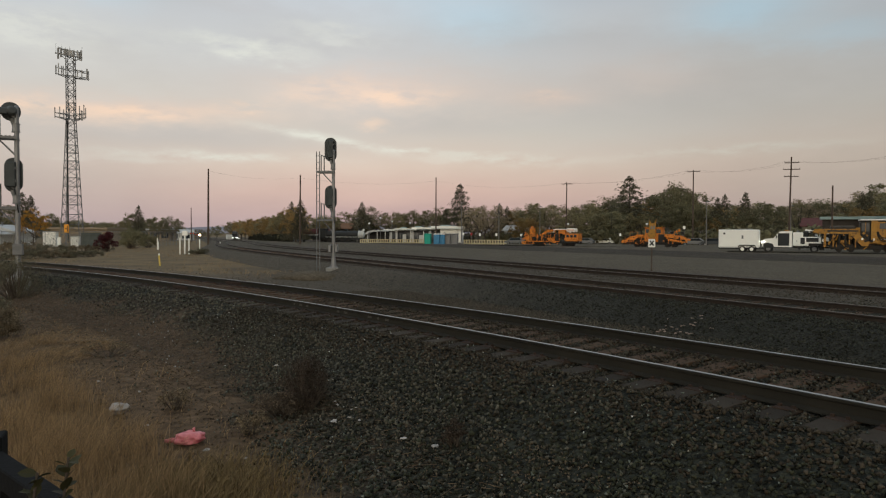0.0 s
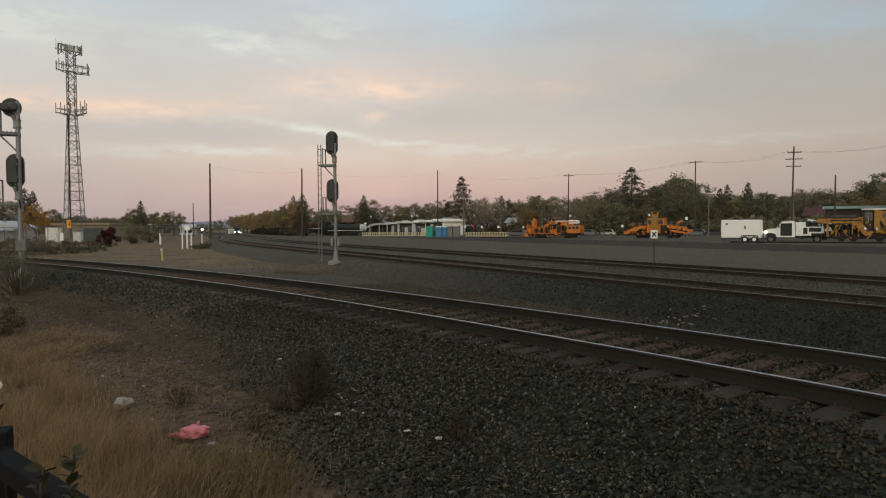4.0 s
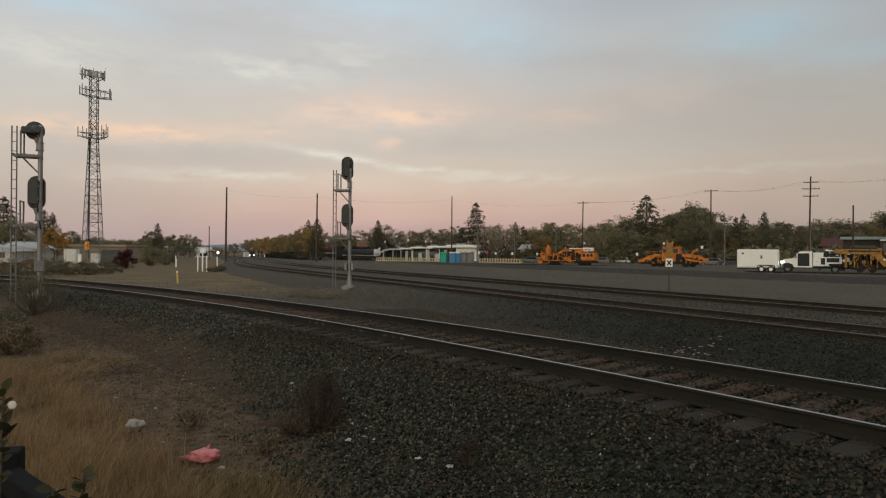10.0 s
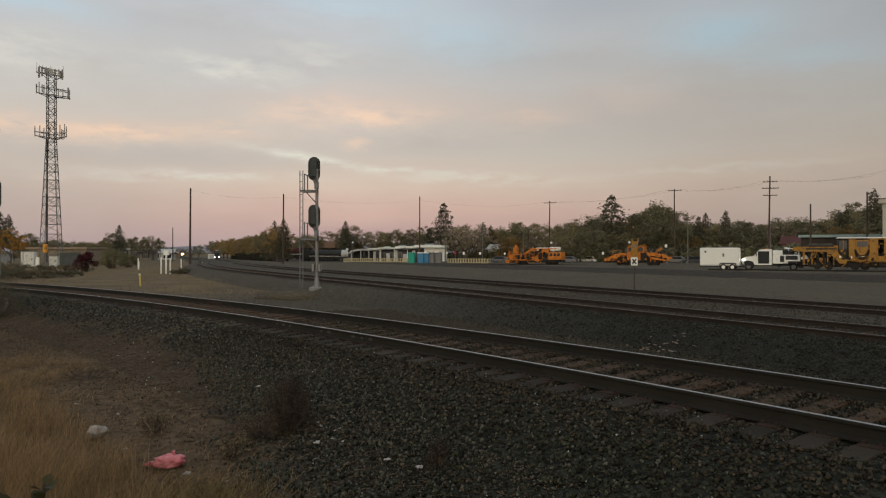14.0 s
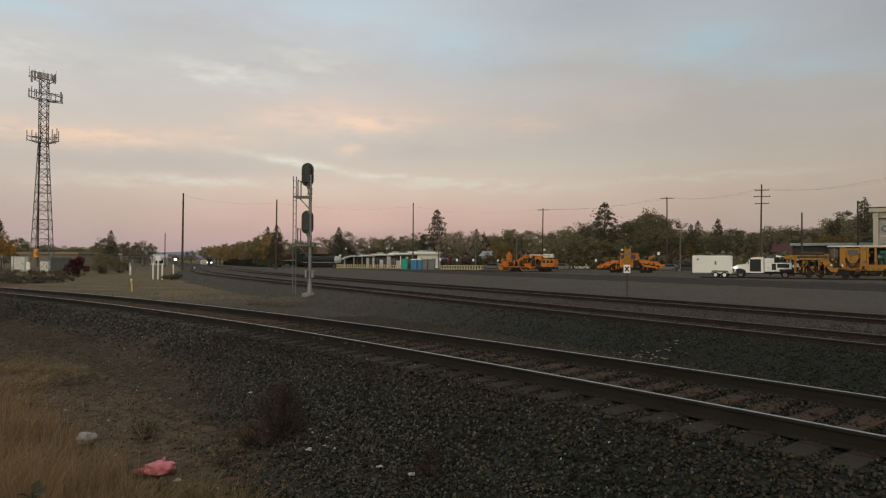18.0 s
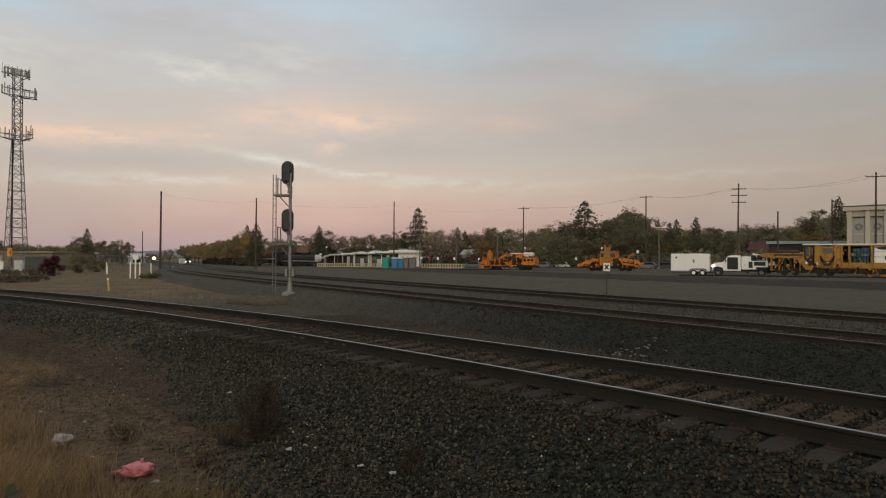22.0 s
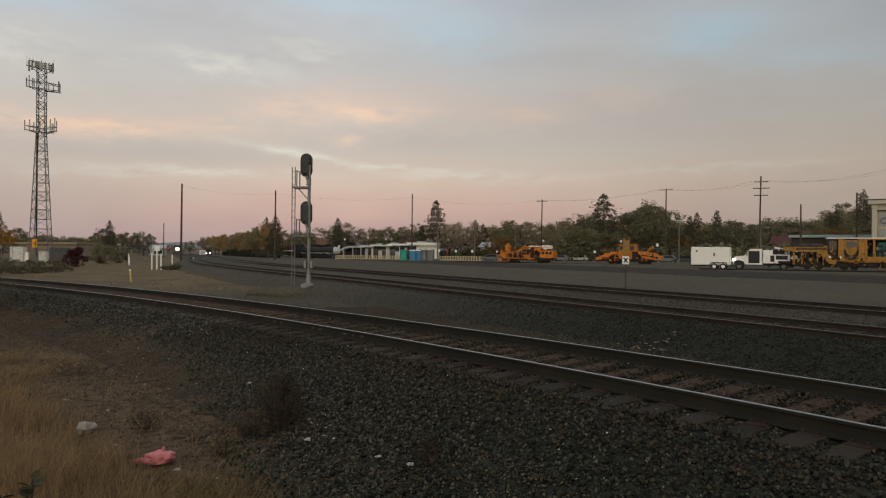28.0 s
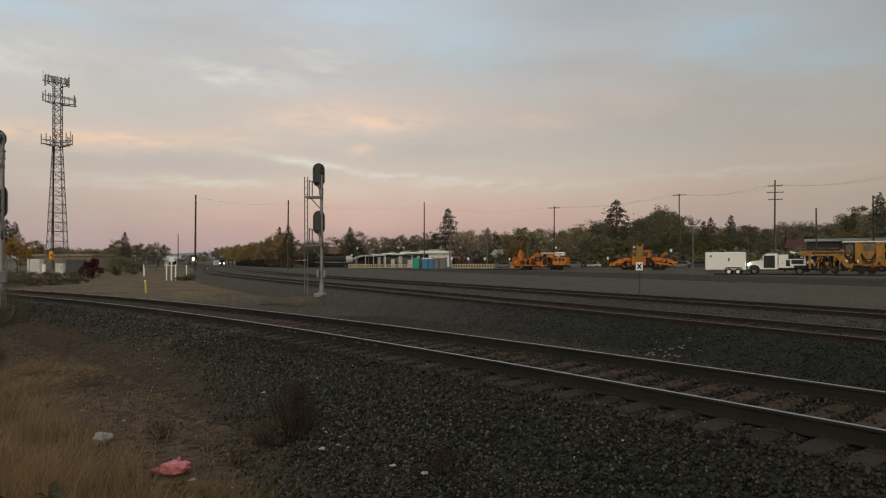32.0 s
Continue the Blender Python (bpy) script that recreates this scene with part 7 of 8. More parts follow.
TETRA = np.array([(0, 0, 1.1), (0.95, 0, -0.4), (-0.5, 0.85, -0.4), (-0.5, -0.85, -0.4)])
TETRIS = np.array([(0, 1, 2), (0, 2, 3), (0, 3, 1), (1, 3, 2)])


def grit(name, centres, size, mat, label):
    """Small chips, four faces each."""
    n = len(centres)
    shape = TETRA[None] * nrg.uniform(0.6, 1.3, (n, 4, 1)) + nrg.uniform(-0.25, 0.25, (n, 4, 3))
    v = np.einsum("nij,nkj->nki", rotations(n), shape) * (size * nrg.uniform(0.5, 1.5, n))[:, None, None] + centres[:, None]
    f = (TETRIS[None] + 4 * np.arange(n)[:, None, None]).reshape(-1, 3)
    return tagged(soup(name, v.reshape(-1, 3), f, mat), label, "gravel", kind="stuff")


def stones(name, centres, size, mat, label):
    n = len(centres)
    shape = OCTA[None] * nrg.uniform(0.6, 1.25, (n, 6, 1)) * nrg.uniform(0.7, 1.2, (n, 1, 3)) + nrg.uniform(-0.3, 0.3, (n, 6, 3))
    v = np.einsum("nij,nkj->nki", rotations(n), shape) * (size * nrg.uniform(0.55, 1.35, n))[:, None, None] + centres[:, None]
    f = (TRIS[None] + 6 * np.arange(n)[:, None, None]).reshape(-1, 3)
    return tagged(soup(name, v.reshape(-1, 3), f, mat), label, "gravel", kind="stuff")


def bed_points(n, s0, s1, o0, o1, bias=1.0):
    s, o = nrg.uniform(s0, s1, n), nrg.uniform(o0, o1, n)
    a = radians(8.0) + s / R1
    z = np.interp(o, [p[0] for p in BED], [p[1] for p in BED])
    x, y = C1.x + np.cos(a) * (R1 + o), C1.y + np.sin(a) * (R1 + o)
    return np.stack([x, y, z + nrg.uniform(-0.01, 0.012, n)], axis=1), o


pts, off = bed_points(118000, 40, 61, -6.2, 1.9)
reach = off + 2.0 * np.clip((13.0 - pts[:, 1]) / 7.5, 0, 1) + 0.35 * np.array([noise.noise(Vector((x * 1.1, y * 1.1, 4.0))) for x, y in pts[:, :2]])
keep = nrg.random(len(pts)) < np.clip((reach + 2.65) / 0.75, 0.005, 1)
pts[:, 2] = np.maximum(pts[:, 2], -0.025) - 0.003 * (np.abs(off) < 1.38) + 0.018 * (off > -0.1) * (off < 0.43) + 0.035 * (np.abs(off - 0.56) < 0.13) + 0.02 * (off < -1.3) * (off > -1.5)
keep &= ~((np.abs(np.abs(off) - 0.7525) < 0.1))
# the tie tops lie bare
along = (np.arctan2(pts[:, 1] - C1.y, pts[:, 0] - C1.x) - radians(8.0)) * R1
keep &= ~((np.abs((along - 38 + 0.22) % 0.44 - 0.22) < 0.085) & (off > -1.2 + 0.12 * nrg.random(len(pts))) & (off < 0.0 - 0.2 * nrg.random(len(pts))) & (nrg.random(len(pts)) < 0.86))
rusty = keep & (off > -1.7 - 0.9 * nrg.random(len(off)) ** 1.6) & (nrg.random(len(off)) < 0.85)
# Paler stones gain share towards the left end of the bank.
paler = nrg.random(len(pts)) < np.clip((along - 49.5) / 6.0, 0, 0.9)
stones("ballast_stones", pts[keep & ~rusty & ~paler], 0.021, STONE, "loose angular grey ballast stones of the near bank")
stones("ballast_stones", pts[keep & ~rusty & paler], 0.0195, PALERSTONE, "loose paler grey ballast stones of the near bank")
stones("rusty_ballast", pts[rusty], 0.0215, RUSTSTONE, "brown rust-dusted ballast stones beside the rails")
pts, off = bed_points(26000, 61, 96, -4.0, 2.0)
pts[:, 2] = np.maximum(pts[:, 2], -0.02)
keep = (nrg.random(len(pts)) < np.clip((off + 2.9) / 0.7, 0.008, 1)) & ~(np.abs(np.abs(off) - 0.7525) < 0.12)
stones("ballast_stones", pts[keep], 0.03, PALERSTONE, "loose angular grey ballast stones along the curve")
pts, off = bed_points(44000, 46, 66, 1.9, 6.8)
pts[:, 2] = np.maximum(pts[:, 2], 0.02) + 0.008
beside = (np.arctan2(pts[:, 1] - C1.y, pts[:, 0] - C1.x) - radians(8.0)) * R1
rim = (off < 4.5 + 4.0 * nrg.random(len(pts))) & (beside < 49 + 9 * nrg.random(len(pts)))
stones("ballast_stones", pts[rim], 0.021, MIDDARK, "loose grey ballast stones between the tracks")
stones("ballast_stones", pts[~rim], 0.021, MIDSTONE, "loose brown ballast stones between the tracks")
# gravel spilled over the dirt edge
n = 34000
a = radians(8.0) + (42 + 30 * nrg.random(n) ** 1.4) / R1
o = -2.6 - np.abs(nrg.normal(0, 1.45, n))
pts = np.stack([C1.x + np.cos(a) * (R1 + o), C1.y + np.sin(a) * (R1 + o), np.maximum(np.interp(o, [p[0] for p in BED], [p[1] for p in BED]), -0.035)], axis=1)
GRIT = surface("brown_grit", (0.14, 0.104, 0.068), 0.9, vary=0.3, scale=2, island=0.55, spec=0.1)
PEBBLE = surface("brown_pebble", (0.185, 0.145, 0.1), 0.9, vary=0.3, scale=2, island=0.6, spec=0.1)
grit("spilled_gravel", pts, 0.0095, GRIT, "scattered small brown gravel on the dirt")
n = 15000
a = radians(8.0) + nrg.uniform(60, 118, n) / R1
o = 2.4 + np.abs(nrg.normal(0, 2.6, n))
pts = np.stack([C1.x + np.cos(a) * (R1 + o), C1.y + np.sin(a) * (R1 + o), np.full(n, 0.0)], axis=1)
grit("wedge_gravel", pts, 0.018, MIDSTONE, "scattered brown gravel on the dirt between tracks")
n = 5000
pts = np.stack([nrg.uniform(-55, -6, n), 24 + 70 * nrg.random(n) ** 1.4, np.full(n, -0.03)], axis=1)
o = np.hypot(pts[:, 0] - C1.x, pts[:, 1] - C1.y) - R1
grit("far_gravel", pts[o > 2.5], 0.022, PEBBLE, "scattered brown gravel on the far dirt")
n = 7000
s, o = 41 + 40 * nrg.random(n) ** 1.3, nrg.uniform(-4.6, 1.6, n)
a = radians(8.0) + s / R1
z = np.maximum(np.interp(o, [p[0] for p in BED], [p[1] for p in BED]), -0.02) + 0.02
LIGHTSTONE = surface("pale_stone", (0.105, 0.115, 0.095), 0.8, vary=0.2, scale=4, island=0.7, spec=0.2)
grit("pale_stones", np.stack([C1.x + np.cos(a) * (R1 + o), C1.y + np.sin(a) * (R1 + o), z], axis=1), 0.012, LIGHTSTONE, "scattered pale stones and scraps in the ballast")
# stones along the middle track
n = 64000
idx = 50 + (46 * nrg.random(n) ** 1.5).astype(int)
o = nrg.uniform(-2.6, 6.4, n)
px = np.array([L2[i][0].x + L2[i][2].x * k for i, k in zip(idx, o)]) + nrg.uniform(-0.5, 0.5, n)
py = np.array([L2[i][0].y + L2[i][2].y * k for i, k in zip(idx, o)]) + nrg.uniform(-0.5, 0.5, n)
pz = np.interp(o, [-2.8, -2.4, -2.0, -1.6, -1.2, 1.2, 2.2, 3.8, 6.4], [-0.08, 0.12, 0.34, 0.5, 0.525, 0.525, 0.495, 0.525, 0.535])
keep = (np.abs(np.abs(o) - 0.7525) > 0.12) & (np.abs(np.abs(o - 5.0) - 0.7525) > 0.12)
pts = np.stack([px, py, pz + 0.014], axis=1)
rim = np.hypot(px - C1.x, py - C1.y) - R1 < 6.5 + 3.5 * nrg.random(n)
keep &= nrg.random(n) < np.clip((34 - py) / 22, 0, 0.6)
grit("ballast_stones", pts[keep & rim], 0.018, MIDDARK, "loose grey ballast stones of the middle track")
grit("ballast_stones", pts[keep & ~rim], 0.018, MIDSTONE, "loose brown ballast stones of the middle track")

# the flank between the near and the middle track
n = 30000
idx = nrg.integers(50, 68, n)
o = nrg.uniform(-2.9, -0.9, n)
px = np.array([L2[i][0].x + L2[i][2].x * k for i, k in zip(idx, o)]) + nrg.uniform(-0.5, 0.5, n)
py = np.array([L2[i][0].y + L2[i][2].y * k for i, k in zip(idx, o)]) + nrg.uniform(-0.5, 0.5, n)
pz = np.interp(o, [-2.9, -2.4, -2.0, -1.6, -1.2, -0.9], [0.0, 0.13, 0.35, 0.51, 0.535, 0.535])
grit("flank_stones", np.stack([px, py, pz + 0.008], axis=1)[(o < -0.95) & (nrg.random(n) < np.clip((21 - py) / 14, 0, 0.8))], 0.021, MIDDARK, "loose grey ballast stones on the flank of the middle track")
# pale scraps and chips in the bank
n = 100
s, o = nrg.uniform(50, 63, n), nrg.uniform(-3.9, -1.0, n)
a = radians(8.0) + s / R1
z = np.maximum(np.interp(o, [p[0] for p in BED], [p[1] for p in BED]), -0.02) + 0.02
SCRAP = surface("pale_scrap", (0.42, 0.42, 0.4), 0.7, vary=0.2, scale=9, island=0.4, spec=0.2)
grit("pale_scraps", np.stack([C1.x + np.cos(a) * (R1 + o), C1.y + np.sin(a) * (R1 + o), z], axis=1), 0.0125, SCRAP, "small pale scraps and chips among the ballast")

# timber ties of the near and the middle track
tie_mesh = []
for k in range(4):
    bm = box(B(), -0.115, 0.115, -1.3, 1.3, -0.17, 0.0, 0.008)
    bmesh.ops.subdivide_edges(bm, edges=[e for e in bm.edges if e.calc_length() > 1.5], cuts=5)
    for v in bm.verts:
        v.co += Vector((noise.noise(v.co * 3 + Vector((k * 9, 0, 0))), 0, noise.noise(v.co * 4 + Vector((0, k * 7, 0))) * 0.6)) * 0.02
    me = bpy.data.meshes.new("tie")
    bm.to_mesh(me)
    bm.free()
    me.materials.append(TIE)
    tie_mesh.append(me)
plate_mesh = bpy.data.meshes.new("tie_plate")
bm = box(B(), -0.09, 0.09, -0.17, 0.17, 0.0, 0.012)
for sx in (-0.06, 0.06):
    for sy in (-0.095, 0.095):
        box(bm, sx - 0.014, sx + 0.014, sy - 0.014, sy + 0.014, 0.012, 0.035)
bm.to_mesh(plate_mesh)
bm.free()
plate_mesh.materials.append(RUST)
for i in range(260):
    s = 38 + i * 0.44
    p, tng, d = arc1(s + rng.uniform(-0.03, 0.03))
    o = new("tie", tie_mesh[i % 4])
    o.parent = track_1
    o.matrix_basis = pose(p.x, p.y, 0.509 + rng.uniform(-0.006, 0.003), 0, 0, math.degrees(math.atan2(d.y, d.x)) - 90 + rng.uniform(-1.5, 1.5)) @ pose(0, 0, 0, math.degrees(0.02), 0, 0)
    if i < 70:
        for side in (-0.7525, 0.7525):
            q = new("tie_plate", plate_mesh)
            q.parent = o
            q.matrix_basis = pose(0, side, -0.002)
for line, tr, i0, n in ((L2, track_2, 36, 150), (L3, track_3, 38, 100)):
    for i in range(n):
        u = i0 + i * 0.55
        p, tng, d = line[int(u)]
        q = line[int(u) + 1][0]
        c = p.lerp(q, u - int(u))
        o = new("tie", tie_mesh[i % 4])
        o.parent = tr
        o.matrix_basis = pose(c.x, c.y, ground_z(c.x, c.y) + 0.536, 0, 0, math.degrees(math.atan2(d.y, d.x)) - 90 + rng.uniform(-2, 2))
for s in (66.0,):
    for side in (-0.7525, 0.7525):
        p, tng, d = arc1(s, side)
        t = thing("joint_bar", pose(p.x, p.y, RAIL - 0.02 + (0.03 if side > 0 else 0), 0, 0, math.degrees(math.atan2(tng.y, tng.x))), "rusty bolted joint bar on the rail", "joint bar", "joint bars")
        for y in (-0.03, 0.03):
            part("bar", box(B(), -0.45, 0.45, y - 0.012, y + 0.012, -0.13, -0.045, 0.005), RUST, t)
        for k in range(6):
            part("bolt", rod(B(), (-0.37 + k * 0.148, -0.06, -0.085), (-0.37 + k * 0.148, 0.06, -0.085), 0.016, 0.016, 6), RUST, t)


# chalk marks on the web of the near rail
CHALK = surface("faded_chalk", (0.075, 0.068, 0.058), 0.9, vary=0.4, scale=30, bump=0)
for s, widths in ((56.9, (0.1, 0.05, 0.12)), (58.2, (0.12, 0.08)), (59.6, (0.08, 0.12, 0.06))):
    at_s = s
    for w in widths:
        p, tng, d = arc1(at_s, -0.7525 - 0.0125)
        part("chalk_mark", box(B(), -w / 2, w / 2, -0.001, 0.001, -0.02, 0.02, 0, pose(p.x, p.y, RAIL - 0.08, 0, 0, math.degrees(math.atan2(tng.y, tng.x)))), CHALK, track_1, "faded pale chalk mark")
        at_s += 0.26

# ---- litter ----
PINK = surface("pink_plastic_film", (0.7, 0.24, 0.25), 0.45, vary=0.35, scale=14, fine_scale=40, bump=0.5, tint=(0.42, 0.06, 0.08), spec=0.4)
bm = B()
bmesh.ops.create_icosphere(bm, subdivisions=4, radius=1.0)
for v in bm.verts:
    c = v.co.copy()
    k = 1 + 0.28 * noise.noise(c * 1.6 + Vector((4, 2, 0))) + 0.16 * noise.noise(c * 4.0) + 0.07 * abs(noise.noise(c * 9.0))
    v.co = Vector((c.x * 0.15 * k, c.y * 0.1 * k, max(c.z * 0.075 * k, -0.03) + 0.03 + 0.012 * max(0, c.x) + 0.014 * abs(noise.noise(c * 6.0 + Vector((1, 5, 2))))))
bag = thing("plastic_bag", pose(-2.27, 6.56, -0.02, 0, 0, 12), "crumpled pink plastic bag on the dirt", "plastic bag")
part("film", bm, PINK, bag, smooth=True)
bm = B()
for kx, kz, kt in ((0.03, 0.1, 20), (0.05, 0.098, -35)):
    box(bm, -0.006, 0.006, -0.014, 0.014, 0.0, 0.045, 0.003, pose(kx, 0, kz, 0, kt, 30))
part("knot", bm, PINK, bag, "twisted pink knot", smooth=True)
part("loose_end", blob(B(), (-0.17, 0.0, 0.03), 0.03, 2.0, 0.7, 0.7, 2, 0.8, 8), PINK, bag, smooth=True)
RAG = surface("dirty_white_film", (0.4, 0.37, 0.34), 0.7, vary=0.3, scale=12, bump=0.4, tint=(0.3, 0.27, 0.24))
bm = B()
blob(bm, (0, 0, 0.045), 0.085, 0.95, 0.8, 0.75, 3, 0.9, 3)
t = thing("plastic_bag", pose(-3.43, 7.63, -0.02, 0, 0, 30), "dirty white crumpled bag on the dirt", "plastic bag")
part("film", bm, RAG, t, smooth=True)
for i, (x, y, z, s, mat) in enumerate(((-1.14, 8.1, 0.0, 0.055, WHITE), (-2.02, 6.28, -0.01, 0.05, RAG), (-1.6, 6.05, -0.01, 0.03, RAG), (-3.6, 8.6, -0.01, 0.04, RAG), (-0.2, 6.3, 0.08, 0.05, RAG), (0.1, 6.05, 0.08, 0.07, RAG),
                                       (-0.95, 7.1, 0.02, 0.07, RAG), (-0.8, 7.25, 0.02, 0.05, RAG), (-2.1, 9.6, 0.12, 0.05, RAG), (-2.9, 7.1, -0.01, 0.03, RAG), (-0.35, 10.2, 0.25, 0.04, WHITE), (-4.4, 9.2, -0.01, 0.04, RAG), (0.9, 12.9, 0.45, 0.05, WHITE))):
    bm = B()
    blob(bm, (0, 0, s * 0.2), s * 0.62, 1.0, 0.6, 0.3, 2, 1.2, i + 20)
    t = thing("paper_scrap", pose(x, y, z, 0, 0, i * 47), "small crumpled pale paper scrap on the gravel", "litter", "paper scraps")
    part("paper", bm, mat, t)
for i in range(9):
    x, y, w = -0.9 + rng.gauss(0, 0.3), 7.45 + rng.gauss(0, 0.35), rng.uniform(0.015, 0.035)
    o = math.hypot(x - C1.x, y - C1.y) - R1
    t = thing("paper_scrap", pose(x, y, max(-0.02, float(np.interp(o, [p[0] for p in BED], [p[1] for p in BED]))) + 0.012, 0, 0, i * 61), "small crumpled pale paper scrap on the gravel", "litter", "paper scraps")
    part("paper", blob(B(), (0, 0, w * 0.2), w * 0.62, 1.0, 0.5, 0.3, 2, 1.3, i + 60), RAG, t)
CHIP = surface("pale_wood_splinter", (0.34, 0.25, 0.2), 0.9, vary=0.3, scale=8)
FLANK = [(-2.8, -0.08), (-2.4, 0.12), (-2.0, 0.34), (-1.6, 0.5)]
for i in range(24):
    x, y = 4.9 + rng.gauss(0, 0.22), 12.72 + rng.gauss(0, 0.3)
    o = math.hypot(x - C1.x, y - C1.y) - R1
    c, along, across = min(L2, key=lambda e: (e[0] - Vector((x, y))).length)
    k = (Vector((x, y)) - c).dot(across)
    z = max(float(np.interp(o, [p[0] for p in BED], [p[1] for p in BED])), float(np.interp(k, [p[0] for p in FLANK], [p[1] for p in FLANK])))
    L = rng.uniform(0.02, 0.055)
    t = thing("wood_splinter", pose(x, y, max(z, 0.1) + 0.035, 0, rng.uniform(-12, 12), rng.uniform(0, 180)), "pale broken wood splinter on the ballast", "wood splinter", "wood splinters")
    part("wood", prism(B(), [(-L, 0), (-L * 0.8, 0.012), (L * 0.7, 0.016), (L, 0.004), (L * 0.5, -0.006)], -0.016, 0.016), CHIP, t)

# ---- dry grass ----
STRAW = surface("dry_straw", (0.33, 0.22, 0.112), 0.85, vary=0.3, scale=1.0, fine_scale=6, bump=0, island=0.5, spec=0.15, tint=(0.23, 0.145, 0.07), thin=0.35)


def grass(name, centres, heights, lean, mat, label, width=0.0035):
    n = len(centres)
    ang = nrg.uniform(0, 6.283, n)
    d = np.stack([np.cos(ang), np.sin(ang), np.zeros(n)], axis=1) * lean + np.array([0.25, 0.1, 0]) * lean
    side = np.stack([-np.sin(ang + 0.4), np.cos(ang + 0.4), np.zeros(n)], axis=1)
    rows = []
    for k in range(4):
        t = k / 3
        c = centres + np.array([0, 0, 1.0]) * (heights * (t - 0.18 * t * t))[:, None] + d * (heights * t * t)[:, None]
        w = width * (1 - 0.85 * t)
        rows += [c - side * w, c + side * w]
    v = np.stack(rows, axis=1).reshape(-1, 3)
    q = np.array([(0, 1, 3, 2), (2, 3, 5, 4), (4, 5, 7, 6)])
    f = (q[None] + 8 * np.arange(n)[:, None, None]).reshape(-1, 4)
    return tagged(soup(name, v, f, mat), label, "grass", kind="stuff")


def in_grass(x, y):
    """The weedy corner by the fence: dense near it, thinning towards the dirt."""
    edge = np.interp(y, [2.0, 4.6, 6.0, 7.2, 8.6, 11.0, 14.0], [-0.8, -1.35, -2.0, -3.0, -4.1, -6.0, -8.5])
    return np.clip((edge - x) / 0.7, 0, 1)


n = 125000
gx_, gy_ = nrg.uniform(-8.5, -1.2, n), 2.2 + 9.0 * nrg.random(n) ** 1.3
clump = np.array([noise.noise(Vector((x * 1.3, y * 1.3, 2.0))) for x, y in zip(gx_, gy_)])
keep = nrg.random(n) < in_grass(gx_, gy_) * np.clip(0.7 + 0.9 * clump, 0.15, 1)
hts = (0.2 + 0.28 * nrg.random(n)) * np.clip(0.8 + 0.6 * clump, 0.4, 1.3) * np.clip(1.2 - (gy_ - 4) * 0.07, 0.5, 1.1)
c = np.stack([gx_, gy_, np.full(n, -0.05)], axis=1)
grass("dry_grass", c[keep], hts[keep], 0.5, STRAW, "tall dry golden grass by the fence", 0.0026)
n = 30000
gx_, gy_ = nrg.uniform(-14, -1.0, n), nrg.uniform(5.0, 20, n)
o = np.hypot(gx_ - C1.x, gy_ - C1.y) - R1
clump = np.array([noise.noise(Vector((x * 0.7, y * 0.7, 8.0))) for x, y in zip(gx_, gy_)])
keep = (o < -3.7) & (nrg.random(n) < np.clip(0.3 + clump * 2.0, 0, 1))
c = np.stack([gx_, gy_, np.full(n, -0.05)], axis=1)
grass("sparse_grass", c[keep], (0.03 + 0.09 * nrg.random(n))[keep], 1.2, STRAW, "sparse short dry grass on the dirt", 0.003)
n = 16000
gx_, gy_ = nrg.normal(-6.2, 1.5, n), nrg.normal(12.0, 1.3, n)
o = np.hypot(gx_ - C1.x, gy_ - C1.y) - R1
clump = np.array([noise.noise(Vector((x * 0.9, y * 2.2, 6.0))) for x, y in zip(gx_, gy_)])
keep = (o < -3.9) & (nrg.random(n) < np.clip(0.35 + clump * 2.2, 0, 1))
grass("flattened_straw", np.stack([gx_, gy_, np.full(n, -0.05)], axis=1)[keep], (0.06 + 0.1 * nrg.random(n))[keep], 1.7, STRAW, "flattened golden straw on the dirt", 0.0035)
n = 26000
gx_, gy_ = nrg.uniform(-60, -5, n), 26 + 60 * nrg.random(n) ** 1.3
o = np.hypot(gx_ - C1.x, gy_ - C1.y) - R1
clump = np.array([noise.noise(Vector((x * 0.22, y * 0.22, 5.0))) for x, y in zip(gx_, gy_)])
keep = (o > 3.0) & (nrg.random(n) < np.clip(0.1 + clump * 2.2, 0, 1))
c = np.stack([gx_, gy_, np.full(n, -0.05)], axis=1)
grass("dry_stubble", c[keep], (0.08 + 0.14 * nrg.random(n))[keep], 0.9, STRAW, "dry straw stubble on the far dirt", 0.012)
n = 5000
gx_, gy_ = nrg.normal(-1.75, 0.35, n), nrg.normal(5.35, 0.35, n)
GREENISH = surface("half_dry_grass", (0.2, 0.14, 0.065), 0.85, vary=0.3, scale=1.0, fine_scale=6, bump=0, island=0.5, spec=0.1)
grass("short_grass", np.stack([gx_, gy_, np.full(n, -0.05)], axis=1), 0.08 + 0.12 * nrg.random(n), 0.6, GREENISH, "short half-dry grass at the dirt edge", 0.003)

# twigs and straw lying on the dirt
n = 2600
a = radians(8.0) + nrg.uniform(43, 70, n) / R1
o = -3.0 - np.abs(nrg.normal(0, 1.5, n))
c = np.stack([C1.x + np.cos(a) * (R1 + o), C1.y + np.sin(a) * (R1 + o), np.maximum(np.interp(o, [p[0] for p in BED], [p[1] for p in BED]), -0.03) + 0.012], axis=1)
th = nrg.uniform(0, 3.14, n)
d = np.stack([np.cos(th), np.sin(th), nrg.normal(0, 0.12, n)], axis=1) * nrg.uniform(0.015, 0.09, n)[:, None]
w = np.stack([-np.sin(th), np.cos(th), np.zeros(n)], axis=1) * nrg.uniform(0.0015, 0.004, n)[:, None]
up = np.array([0, 0, 0.005])
